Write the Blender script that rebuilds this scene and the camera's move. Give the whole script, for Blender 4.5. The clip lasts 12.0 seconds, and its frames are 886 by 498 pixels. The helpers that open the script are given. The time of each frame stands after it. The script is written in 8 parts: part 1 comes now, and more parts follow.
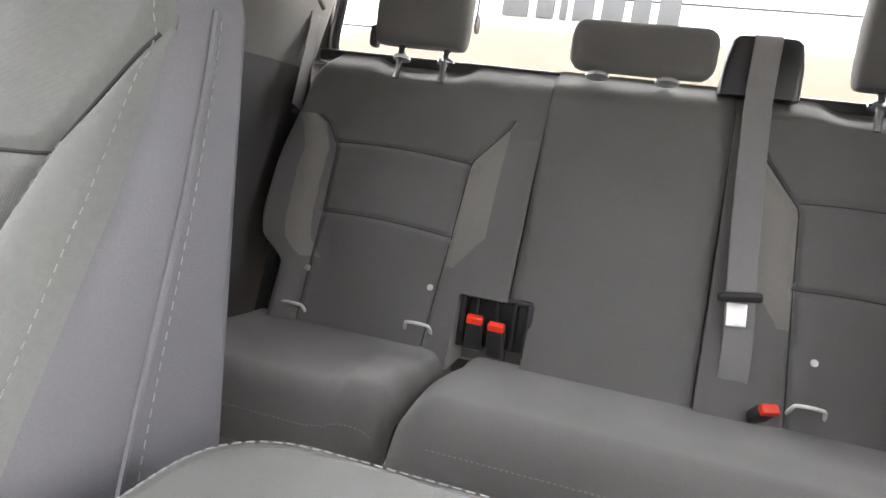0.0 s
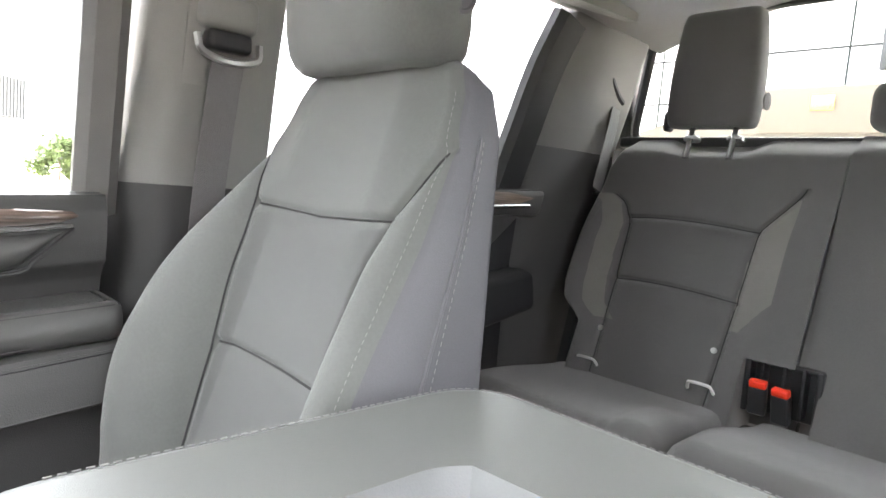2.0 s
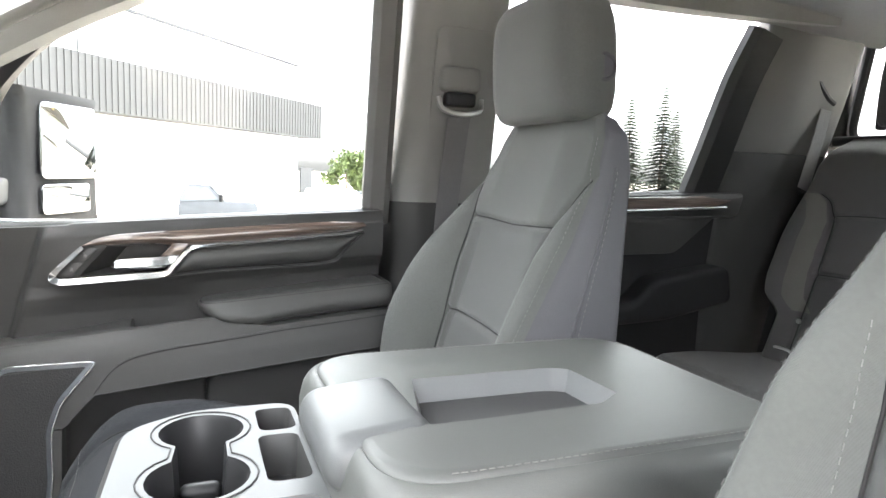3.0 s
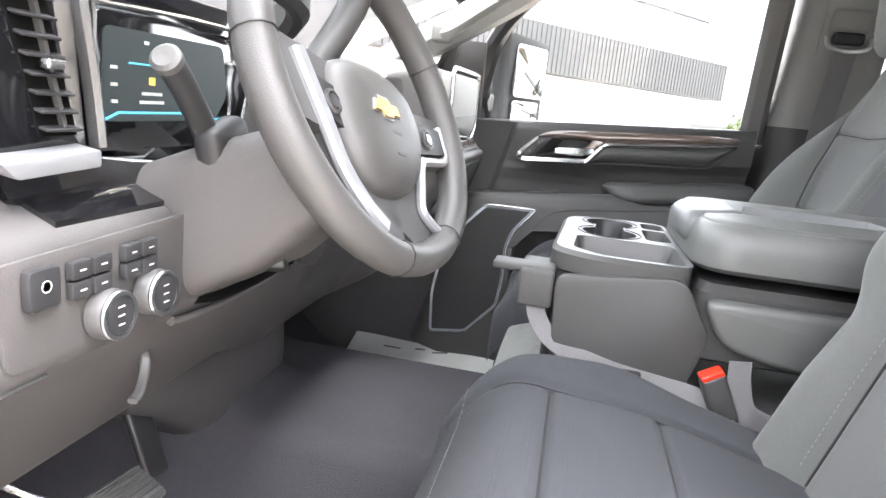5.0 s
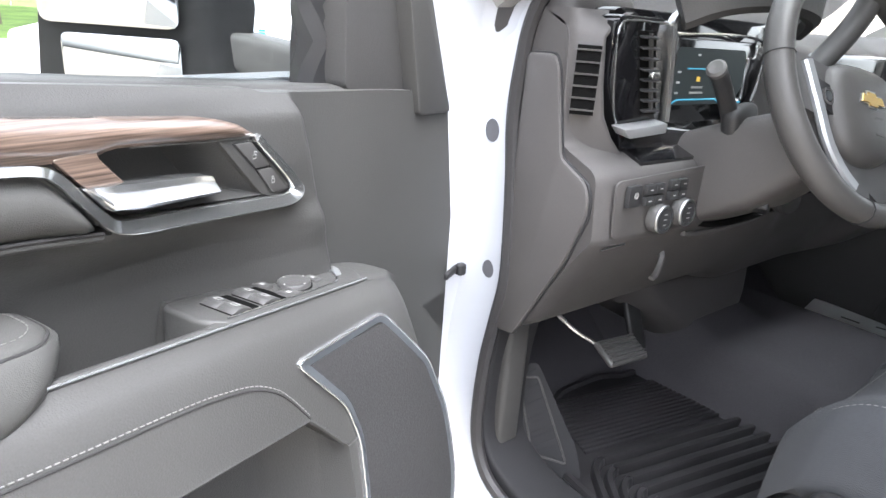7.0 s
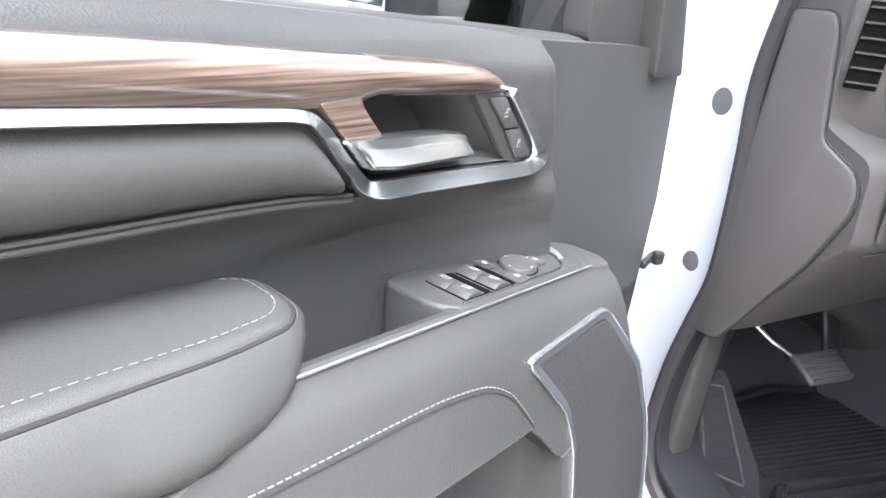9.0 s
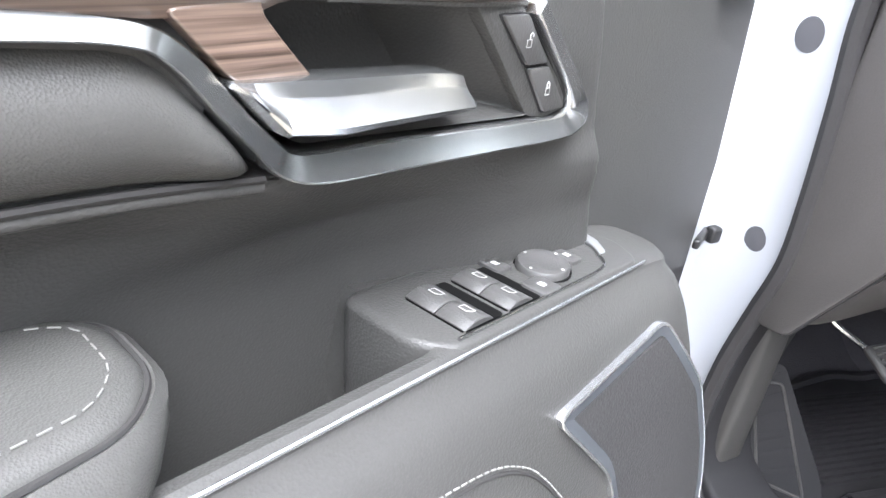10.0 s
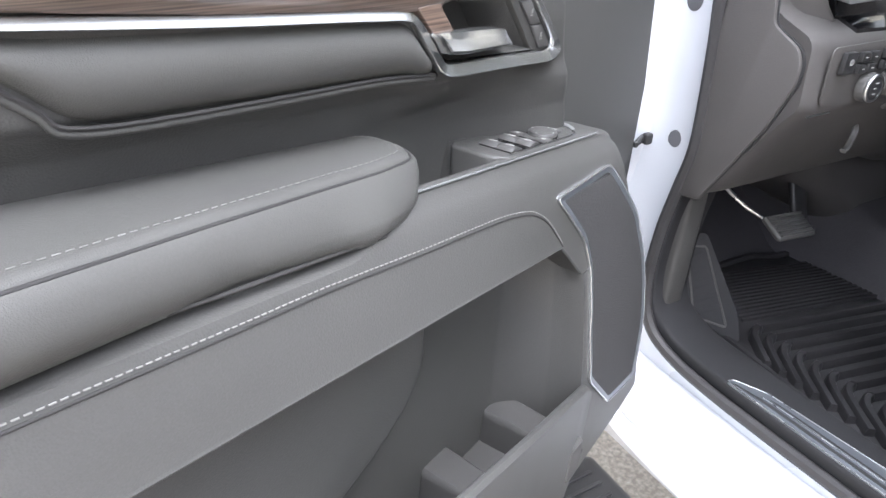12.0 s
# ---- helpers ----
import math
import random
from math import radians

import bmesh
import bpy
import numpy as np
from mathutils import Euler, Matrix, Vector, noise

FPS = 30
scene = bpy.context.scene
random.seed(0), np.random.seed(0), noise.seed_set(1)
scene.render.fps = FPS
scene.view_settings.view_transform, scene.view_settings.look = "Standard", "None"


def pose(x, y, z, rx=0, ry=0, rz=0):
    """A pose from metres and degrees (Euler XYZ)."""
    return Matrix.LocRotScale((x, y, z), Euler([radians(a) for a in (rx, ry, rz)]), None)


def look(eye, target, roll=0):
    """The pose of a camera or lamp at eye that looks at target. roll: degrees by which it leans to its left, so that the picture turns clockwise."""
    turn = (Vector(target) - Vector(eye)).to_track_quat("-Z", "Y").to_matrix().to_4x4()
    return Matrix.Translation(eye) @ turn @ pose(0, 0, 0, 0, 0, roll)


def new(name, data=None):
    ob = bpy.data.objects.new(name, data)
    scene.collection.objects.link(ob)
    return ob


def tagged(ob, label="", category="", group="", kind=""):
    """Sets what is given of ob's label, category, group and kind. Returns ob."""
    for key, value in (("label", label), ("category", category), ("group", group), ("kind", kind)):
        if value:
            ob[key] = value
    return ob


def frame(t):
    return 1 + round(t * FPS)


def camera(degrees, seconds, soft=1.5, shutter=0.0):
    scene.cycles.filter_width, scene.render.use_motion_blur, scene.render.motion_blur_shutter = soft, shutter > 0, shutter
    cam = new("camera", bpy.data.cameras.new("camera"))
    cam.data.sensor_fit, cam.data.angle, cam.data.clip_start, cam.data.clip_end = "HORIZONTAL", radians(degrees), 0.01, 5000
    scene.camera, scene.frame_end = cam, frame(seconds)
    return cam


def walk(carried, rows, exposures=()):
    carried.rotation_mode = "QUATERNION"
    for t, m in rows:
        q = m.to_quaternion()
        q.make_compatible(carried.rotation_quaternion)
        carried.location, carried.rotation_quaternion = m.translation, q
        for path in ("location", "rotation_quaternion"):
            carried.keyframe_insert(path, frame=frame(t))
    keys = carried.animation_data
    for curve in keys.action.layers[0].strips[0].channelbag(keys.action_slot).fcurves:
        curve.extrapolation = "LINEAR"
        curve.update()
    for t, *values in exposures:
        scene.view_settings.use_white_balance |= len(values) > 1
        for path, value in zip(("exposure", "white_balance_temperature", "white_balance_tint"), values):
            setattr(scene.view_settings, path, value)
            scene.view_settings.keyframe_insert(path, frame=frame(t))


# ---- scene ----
cam = camera(69.5, 12.0)
PATH = [
    (0, (-0.012, 0.002, 1.675), (0.499, -1.904, 1.349), 7.8),
    (0.5, (-0.063, 0.058, 1.688), (0.744, -1.761, 1.492), 6.1),
    (1, (-0.109, 0.096, 1.697), (0.978, -1.573, 1.523), 5.1),
    (1.5, (-0.156, 0.114, 1.684), (1.096, -1.436, 1.513), 4.7),
    (2, (-0.212, 0.139, 1.679), (1.213, -1.251, 1.489), 4.8),
    (2.5, (-0.359, 0.201, 1.7), (1.307, -0.882, 1.469), 4.3),
    (3, (-0.543, 0.238, 1.719), (1.299, -0.502, 1.477), 2.4),
    (3.2, (-0.615, 0.229, 1.716), (1.282, -0.355, 1.468), 1.6),
    (4.8, (-1.01, 0.315, 1.616), (0.935, 0.551, 1.215), 5.2),
    (5, (-1.065, 0.304, 1.617), (0.852, 0.67, 1.177), 5.9),
    (5.5, (-1.205, 0.256, 1.612), (0.597, 0.951, 1.09), 7.0),
    (6, (-1.307, 0.219, 1.628), (0.273, 1.294, 1.037), 5.8),
    (6.5, (-1.361, 0.203, 1.65), (-0.045, 1.566, 1.01), 4.9),
    (7, (-1.418, 0.169, 1.663), (-0.224, 1.63, 0.999), 4.1),
    (7.3, (-1.458, 0.138, 1.664), (-0.314, 1.634, 0.989), 3.5),
    (7.5, (-1.488, 0.119, 1.658), (-0.381, 1.646, 0.993), 2.8),
    (7.7, (-1.526, 0.114, 1.654), (-0.44, 1.658, 0.993), 2.5),
    (9.3, (-1.437, 0.371, 1.621), (-0.554, 1.956, 0.781), 6.8),
    (9.5, (-1.415, 0.402, 1.61), (-0.537, 1.975, 0.741), 6.7),
    (10, (-1.374, 0.451, 1.592), (-0.537, 2.008, 0.657), 5.9),
    (10.5, (-1.382, 0.429, 1.61), (-0.568, 1.983, 0.65), 5.0),
    (11, (-1.442, 0.32, 1.628), (-0.646, 1.882, 0.666), 4.0),
    (11.5, (-1.519, 0.235, 1.614), (-0.721, 1.783, 0.63), 3.6),
    (12, (-1.617, 0.166, 1.643), (-0.722, 1.667, 0.671), 2.6),
]
walk(cam, [(t, look(eye, target, roll)) for t, eye, target, roll in PATH],
     exposures=[(0.0, 5.05, 6700, 18), (1.5, 5.07, 6600, 15), (2.5, 4.8, 6500, 13), (3.0, 4.45, 6450, 12), (5.0, 4.3, 6350, 15), (6.0, 3.5, 6200, 15), (7.0, 3.06, 6100, 12), (9.5, 3.24, 6050, 12), (10.5, 3.17, 6050, 12), (12.0, 2.76, 6000, 13)])

# ---- world and light ----
world = bpy.data.worlds.new("world")
scene.world = world
world.use_nodes = True
wt = world.node_tree
wt.nodes.clear()
sky = wt.nodes.new("ShaderNodeTexSky")
sky.sky_type, sky.sun_disc = "NISHITA", False
sky.sun_elevation, sky.sun_rotation = radians(70), radians(200)
sky.air_density, sky.dust_density, sky.ozone_density = 1.0, 5.0, 0.6
bg = wt.nodes.new("ShaderNodeBackground")
bg.inputs["Strength"].default_value = 0.15
wout = wt.nodes.new("ShaderNodeOutputWorld")
haze = wt.nodes.new("ShaderNodeHueSaturation")
haze.inputs["Saturation"].default_value = 0.12
wt.links.new(sky.outputs["Color"], haze.inputs["Color"])
wt.links.new(haze.outputs["Color"], bg.inputs["Color"])
wt.links.new(bg.outputs["Background"], wout.inputs["Surface"])

sun = new("sun", bpy.data.lights.new("sun", "SUN"))
sun.data.energy, sun.data.angle, sun.data.color = 0.42, radians(45), (1.0, 0.98, 0.96)
sun.matrix_world = look((-1.6, -7.0, 12), (0, 0, 0))


# ---- materials ----
def node_mat(name):
    m = bpy.data.materials.new(name)
    m.use_nodes = True
    nt = m.node_tree
    return m, nt, nt.nodes["Principled BSDF"]


def surface(name, color, rough=0.6, metal=0.0, grain=0.0, grain_size=600.0, vary=0.12, vary_size=3.0, bump=0.0, bump_size=900.0,
            coat=0.0, sheen=0.0, spec=0.5, rough_vary=0.08):
    """A painted, moulded or woven surface: colour that varies at two scales, and a fine relief."""
    m, nt, p = node_mat(name)
    tc = nt.nodes.new("ShaderNodeTexCoord")
    n1, n2 = nt.nodes.new("ShaderNodeTexNoise"), nt.nodes.new("ShaderNodeTexNoise")
    n1.inputs["Scale"].default_value, n1.inputs["Detail"].default_value = vary_size, 4
    n2.inputs["Scale"].default_value, n2.inputs["Detail"].default_value = grain_size, 2
    for n in (n1, n2):
        nt.links.new(tc.outputs["Object"], n.inputs["Vector"])
    ramp = nt.nodes.new("ShaderNodeMapRange")
    ramp.inputs["From Min"].default_value, ramp.inputs["From Max"].default_value = 0.3, 0.7
    ramp.inputs["To Min"].default_value, ramp.inputs["To Max"].default_value = 1 - vary, 1 + vary
    ramp2 = nt.nodes.new("ShaderNodeMapRange")
    ramp2.inputs["From Min"].default_value, ramp2.inputs["From Max"].default_value = 0.3, 0.7
    ramp2.inputs["To Min"].default_value, ramp2.inputs["To Max"].default_value = 1 - grain, 1 + grain
    nt.links.new(n1.outputs["Fac"], ramp.inputs["Value"])
    nt.links.new(n2.outputs["Fac"], ramp2.inputs["Value"])
    mul = nt.nodes.new("ShaderNodeMath")
    mul.operation = "MULTIPLY"
    nt.links.new(ramp.outputs["Result"], mul.inputs[0])
    nt.links.new(ramp2.outputs["Result"], mul.inputs[1])
    mix = nt.nodes.new("ShaderNodeVectorMath")
    mix.operation = "SCALE"
    mix.inputs[0].default_value = color
    nt.links.new(mul.outputs[0], mix.inputs["Scale"])
    nt.links.new(mix.outputs["Vector"], p.inputs["Base Color"])
    rr = nt.nodes.new("ShaderNodeMapRange")
    rr.inputs["From Min"].default_value, rr.inputs["From Max"].default_value = 0.3, 0.7
    rr.inputs["To Min"].default_value, rr.inputs["To Max"].default_value = max(0.02, rough - rough_vary), min(1, rough + rough_vary)
    nt.links.new(n1.outputs["Fac"], rr.inputs["Value"])
    nt.links.new(rr.outputs["Result"], p.inputs["Roughness"])
    p.inputs["Metallic"].default_value = metal
    p.inputs["Coat Weight"].default_value = coat
    p.inputs["Coat Roughness"].default_value = 0.08
    p.inputs["Sheen Weight"].default_value = sheen
    p.inputs["Specular IOR Level"].default_value = spec
    if bump:
        vo = nt.nodes.new("ShaderNodeTexVoronoi")
        vo.inputs["Scale"].default_value = bump_size
        nt.links.new(tc.outputs["Object"], vo.inputs["Vector"])
        b = nt.nodes.new("ShaderNodeBump")
        b.inputs["Strength"].default_value, b.inputs["Distance"].default_value = bump, 0.0006
        nt.links.new(vo.outputs["Distance"], b.inputs["Height"])
        nt.links.new(b.outputs["Normal"], p.inputs["Normal"])
    return m


def weave(name, color, size=420.0, strength=0.5, sheen=0.25, spec=0.3):
    """Woven cloth: crossed threads as fine relief, a soft sheen."""
    m, nt, p = node_mat(name)
    tc = nt.nodes.new("ShaderNodeTexCoord")
    hs = []
    for rot in (0.0, radians(90)):
        mp = nt.nodes.new("ShaderNodeMapping")
        mp.inputs["Rotation"].default_value = (radians(18), rot, radians(8))
        nt.links.new(tc.outputs["Object"], mp.inputs["Vector"])
        w = nt.nodes.new("ShaderNodeTexWave")
        w.inputs["Scale"].default_value, w.inputs["Distortion"].default_value = size, 1.5
        w.inputs["Detail"].default_value = 1
        nt.links.new(mp.outputs["Vector"], w.inputs["Vector"])
        hs.append(w)
    add = nt.nodes.new("ShaderNodeMath")
    add.operation = "ADD"
    nt.links.new(hs[0].outputs["Fac"], add.inputs[0])
    nt.links.new(hs[1].outputs["Fac"], add.inputs[1])
    n1 = nt.nodes.new("ShaderNodeTexNoise")
    n1.inputs["Scale"].default_value, n1.inputs["Detail"].default_value = 5.0, 5
    nt.links.new(tc.outputs["Object"], n1.inputs["Vector"])
    fine = nt.nodes.new("ShaderNodeTexNoise")
    fine.inputs["Scale"].default_value, fine.inputs["Detail"].default_value = 260.0, 3
    nt.links.new(tc.outputs["Object"], fine.inputs["Vector"])
    def span(src, lo, hi):
        r = nt.nodes.new("ShaderNodeMapRange")
        r.inputs["From Min"].default_value, r.inputs["From Max"].default_value = 0.25, 0.75
        r.inputs["To Min"].default_value, r.inputs["To Max"].default_value = lo, hi
        nt.links.new(src, r.inputs["Value"])
        return r.outputs["Result"]
    mu = nt.nodes.new("ShaderNodeMath")
    mu.operation = "MULTIPLY"
    nt.links.new(span(n1.outputs["Fac"], 0.9, 1.1), mu.inputs[0])
    nt.links.new(span(fine.outputs["Fac"], 0.94, 1.06), mu.inputs[1])
    sc = nt.nodes.new("ShaderNodeVectorMath")
    sc.operation = "SCALE"
    sc.inputs[0].default_value = color
    nt.links.new(mu.outputs[0], sc.inputs["Scale"])
    nt.links.new(sc.outputs["Vector"], p.inputs["Base Color"])
    p.inputs["Roughness"].default_value = 0.85
    p.inputs["Sheen Weight"].default_value = sheen
    p.inputs["Sheen Roughness"].default_value = 0.5
    p.inputs["Specular IOR Level"].default_value = spec
    b = nt.nodes.new("ShaderNodeBump")
    b.inputs["Strength"].default_value, b.inputs["Distance"].default_value = strength, 0.0005
    nt.links.new(add.outputs[0], b.inputs["Height"])
    nt.links.new(b.outputs["Normal"], p.inputs["Normal"])
    return m


def wood_mat(name):
    m, nt, p = node_mat(name)
    tc = nt.nodes.new("ShaderNodeTexCoord")
    mp = nt.nodes.new("ShaderNodeMapping")
    mp.inputs["Scale"].default_value = (5, 5, 260)
    nt.links.new(tc.outputs["Object"], mp.inputs["Vector"])
    n = nt.nodes.new("ShaderNodeTexNoise")
    n.inputs["Scale"].default_value, n.inputs["Detail"].default_value = 2.2, 6
    nt.links.new(mp.outputs["Vector"], n.inputs["Vector"])
    r = nt.nodes.new("ShaderNodeValToRGB")
    r.color_ramp.elements[0].position, r.color_ramp.elements[0].color = 0.32, (0.048, 0.032, 0.024, 1)
    r.color_ramp.elements[1].position, r.color_ramp.elements[1].color = 0.72, (0.205, 0.148, 0.118, 1)
    nt.links.new(n.outputs["Fac"], r.inputs["Fac"])
    nt.links.new(r.outputs["Color"], p.inputs["Base Color"])
    p.inputs["Roughness"].default_value = 0.3
    p.inputs["Coat Weight"].default_value = 1.0
    p.inputs["Coat IOR"].default_value = 1.6
    p.inputs["Coat Roughness"].default_value = 0.04
    return m


def glass_mat(name, tint=(0.94, 0.96, 0.95), ior=1.25):
    m = bpy.data.materials.new(name)
    m.use_nodes = True
    nt = m.node_tree
    nt.nodes.clear()
    tr, gl = nt.nodes.new("ShaderNodeBsdfTransparent"), nt.nodes.new("ShaderNodeBsdfGlossy")
    tr.inputs["Color"].default_value = (*tint, 1)
    gl.inputs["Roughness"].default_value = 0.02
    fr = nt.nodes.new("ShaderNodeFresnel")
    fr.inputs["IOR"].default_value = ior
    mx, o = nt.nodes.new("ShaderNodeMixShader"), nt.nodes.new("ShaderNodeOutputMaterial")
    nt.links.new(fr.outputs["Fac"], mx.inputs["Fac"])
    nt.links.new(tr.outputs[0], mx.inputs[1])
    nt.links.new(gl.outputs[0], mx.inputs[2])
    nt.links.new(mx.outputs[0], o.inputs["Surface"])
    return m


def glow_mat(name, color, strength):
    m, nt, p = node_mat(name)
    p.inputs["Base Color"].default_value = (*[c * 0.2 for c in color], 1)
    p.inputs["Emission Color"].default_value = (*color, 1)
    p.inputs["Emission Strength"].default_value = strength
    return m


def ground_mat(name, a, b, size, fine):
    m, nt, p = node_mat(name)
    tc = nt.nodes.new("ShaderNodeTexCoord")
    n1, n2 = nt.nodes.new("ShaderNodeTexNoise"), nt.nodes.new("ShaderNodeTexNoise")
    n1.inputs["Scale"].default_value, n1.inputs["Detail"].default_value = size, 6
    n2.inputs["Scale"].default_value, n2.inputs["Detail"].default_value = fine, 4
    for n in (n1, n2):
        nt.links.new(tc.outputs["Object"], n.inputs["Vector"])
    ad = nt.nodes.new("ShaderNodeMath")
    ad.operation = "ADD"
    nt.links.new(n1.outputs["Fac"], ad.inputs[0])
    nt.links.new(n2.outputs["Fac"], ad.inputs[1])
    r = nt.nodes.new("ShaderNodeValToRGB")
    r.color_ramp.elements[0].position, r.color_ramp.elements[0].color = 0.3, (*a, 1)
    r.color_ramp.elements[1].position, r.color_ramp.elements[1].color = 0.7, (*b, 1)
    mr = nt.nodes.new("ShaderNodeMapRange")
    mr.inputs["From Min"].default_value, mr.inputs["From Max"].default_value = 0.5, 1.5
    nt.links.new(ad.outputs[0], mr.inputs["Value"])
    nt.links.new(mr.outputs["Result"], r.inputs["Fac"])
    nt.links.new(r.outputs["Color"], p.inputs["Base Color"])
    p.inputs["Roughness"].default_value = 0.9
    bp = nt.nodes.new("ShaderNodeBump")
    bp.inputs["Strength"].default_value, bp.inputs["Distance"].default_value = 0.6, 0.01
    nt.links.new(n2.outputs["Fac"], bp.inputs["Height"])
    nt.links.new(bp.outputs["Normal"], p.inputs["Normal"])
    return m


# backrest cloth made darker and bluer: the cushions' shade sits in the colour
CLOTH_SHADED = weave("cloth_cushion_shaded", (0.040, 0.0425, 0.047), 380, sheen=0.06, spec=0.15)
CLOTHI = weave("cloth_insert", (0.094, 0.096, 0.091), 380)
CLOTH2 = weave("cloth_bolster", (0.108, 0.111, 0.104), 520, 0.3)
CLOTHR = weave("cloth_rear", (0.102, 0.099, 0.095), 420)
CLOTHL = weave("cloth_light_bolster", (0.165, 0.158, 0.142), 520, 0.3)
SIDE = surface("seat_side_vinyl", (0.088, 0.086, 0.094), 0.6, bump=0.25, bump_size=700, grain=0.05)
VINYL = surface("grey_vinyl", (0.064, 0.0635, 0.0605), 0.44, spec=0.32, bump=0.3, bump_size=1050, grain=0.04)
LIDV = surface("console_vinyl", (0.112, 0.115, 0.108), 0.45, bump=0.2, bump_size=1050, grain=0.03)
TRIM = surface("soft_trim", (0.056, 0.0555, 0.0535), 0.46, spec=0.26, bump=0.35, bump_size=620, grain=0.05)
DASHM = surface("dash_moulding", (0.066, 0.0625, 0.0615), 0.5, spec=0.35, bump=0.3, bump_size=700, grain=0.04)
LEATHER = surface("wheel_leather", (0.055, 0.053, 0.051), 0.42, bump=0.3, bump_size=1100, grain=0.05)
TRIMD = surface("dark_trim", (0.048, 0.047, 0.046), 0.55, spec=0.3, bump=0.35, bump_size=620, grain=0.05)
TRIML = surface("light_grey_trim", (0.24, 0.238, 0.225), 0.6, bump=0.3, bump_size=600, grain=0.03)
PLASTIC = surface("moulded_plastic", (0.062, 0.061, 0.060), 0.45, bump=0.2, bump_size=800, grain=0.04)
CONSOLE = surface("console_plastic", (0.13, 0.134, 0.134), 0.42, bump=0.15, bump_size=700, grain=0.03)
BLACK = surface("black_plastic", (0.024, 0.024, 0.025), 0.4, grain=0.05, spec=0.35)
GLOSS = surface("gloss_black", (0.006, 0.006, 0.007), 0.06, coat=1.0, rough_vary=0.02)
RUBBER = surface("black_rubber", (0.020, 0.0195, 0.021), 0.38, spec=0.4, bump=0.2, bump_size=300, grain=0.12, vary=0.3, vary_size=9)
THREAD_DARK = surface("dark_seam", (0.022, 0.021, 0.021), 0.8)
SEAL = surface("door_seal", (0.022, 0.021, 0.022), 0.6, grain=0.08)
CARPET = surface("carpet", (0.046, 0.0445, 0.049), 0.95, spec=0.1, grain=0.18, grain_size=700, bump=0.6, bump_size=380)
BELT = weave("belt_webbing", (0.19, 0.185, 0.185), 700, 0.6)
CHROME = surface("chrome", (0.52, 0.53, 0.53), 0.23, metal=0.95, vary=0.03, rough_vary=0.04)
SCUFF = surface("scuff_metal", (0.11, 0.12, 0.135), 0.5, metal=0.5, vary=0.06)
SILVER = surface("silver_paint", (0.36, 0.37, 0.38), 0.3, metal=0.6, vary=0.04, coat=0.3)
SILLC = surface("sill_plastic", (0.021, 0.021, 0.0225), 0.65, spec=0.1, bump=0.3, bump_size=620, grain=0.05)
# darker copy of light_grey_trim, with the rear corner pillars' shade in its colour
TRIMC = surface("pillar_trim", (0.14, 0.138, 0.13), 0.6, bump=0.3, bump_size=600, grain=0.03)
MIRRORH = surface("mirror_housing", (0.011, 0.011, 0.0115), 0.6, bump=0.2, bump_size=600, spec=0.2)
ZINC = surface("zinc_wire", (0.6, 0.6, 0.58), 0.35, metal=0.15, vary=0.08)
VOID = surface("vent_depth", (0.005, 0.005, 0.005), 0.95, spec=0.05)
SATIN = surface("satin_metal", (0.5, 0.51, 0.52), 0.28, metal=1.0, vary=0.04)
STEEL = surface("bare_steel", (0.55, 0.55, 0.53), 0.35, metal=0.9, vary=0.1)
WOOD = wood_mat("wood_veneer")
WHITE = surface("white_paint", (0.52, 0.54, 0.58), 0.3, coat=0.8, vary=0.02, vary_size=2)
RED = surface("red_plastic", (0.75, 0.035, 0.012), 0.4, vary=0.05)
STITCH = surface("thread", (0.20, 0.197, 0.19), 0.7, vary=0.1, vary_size=200)
GREYPLUG = surface("grey_plug", (0.1, 0.1, 0.11), 0.6)
HEADLINER = weave("headliner_cloth", (0.22, 0.218, 0.21), 500, 0.3)
GLASS = glass_mat("window_glass")
SHIELD = glass_mat("windshield_glass", (0.84, 0.87, 0.85))
TINTED = glass_mat("privacy_glass", (0.76, 0.78, 0.77))
MIRROR = surface("mirror_silver", (0.42, 0.43, 0.435), 0.02, metal=1.0, vary=0.0, rough_vary=0.0)
BEVELM = surface("frame_bevel", (0.20, 0.215, 0.235), 0.34, metal=0.7, vary=0.05)
FRAMEM = surface("bright_frame", (0.50, 0.51, 0.52), 0.24, metal=0.85, vary=0.03, rough_vary=0.04)
GRILLE = surface("speaker_mesh", (0.040, 0.0395, 0.040), 0.7, spec=0.1, bump=0.7, bump_size=420, grain=0.2)
SCREEN = glow_mat("display_glow", (0.016, 0.022, 0.022), 0.14)
CYAN = glow_mat("display_line", (0.12, 0.6, 0.85), 0.09)
ICON = surface("icon_print", (0.42, 0.42, 0.41), 0.5, vary=0.0)
AMBER = glow_mat("display_amber", (0.9, 0.6, 0.1), 0.1)
GREEN = glow_mat("start_ring", (0.1, 0.9, 0.4), 0.10)
GOLD = surface("gold_badge", (0.62, 0.42, 0.14), 0.25, metal=0.8, vary=0.05)
PAPER = surface("white_paper", (0.7, 0.71, 0.7), 0.7, vary=0.06, vary_size=8)


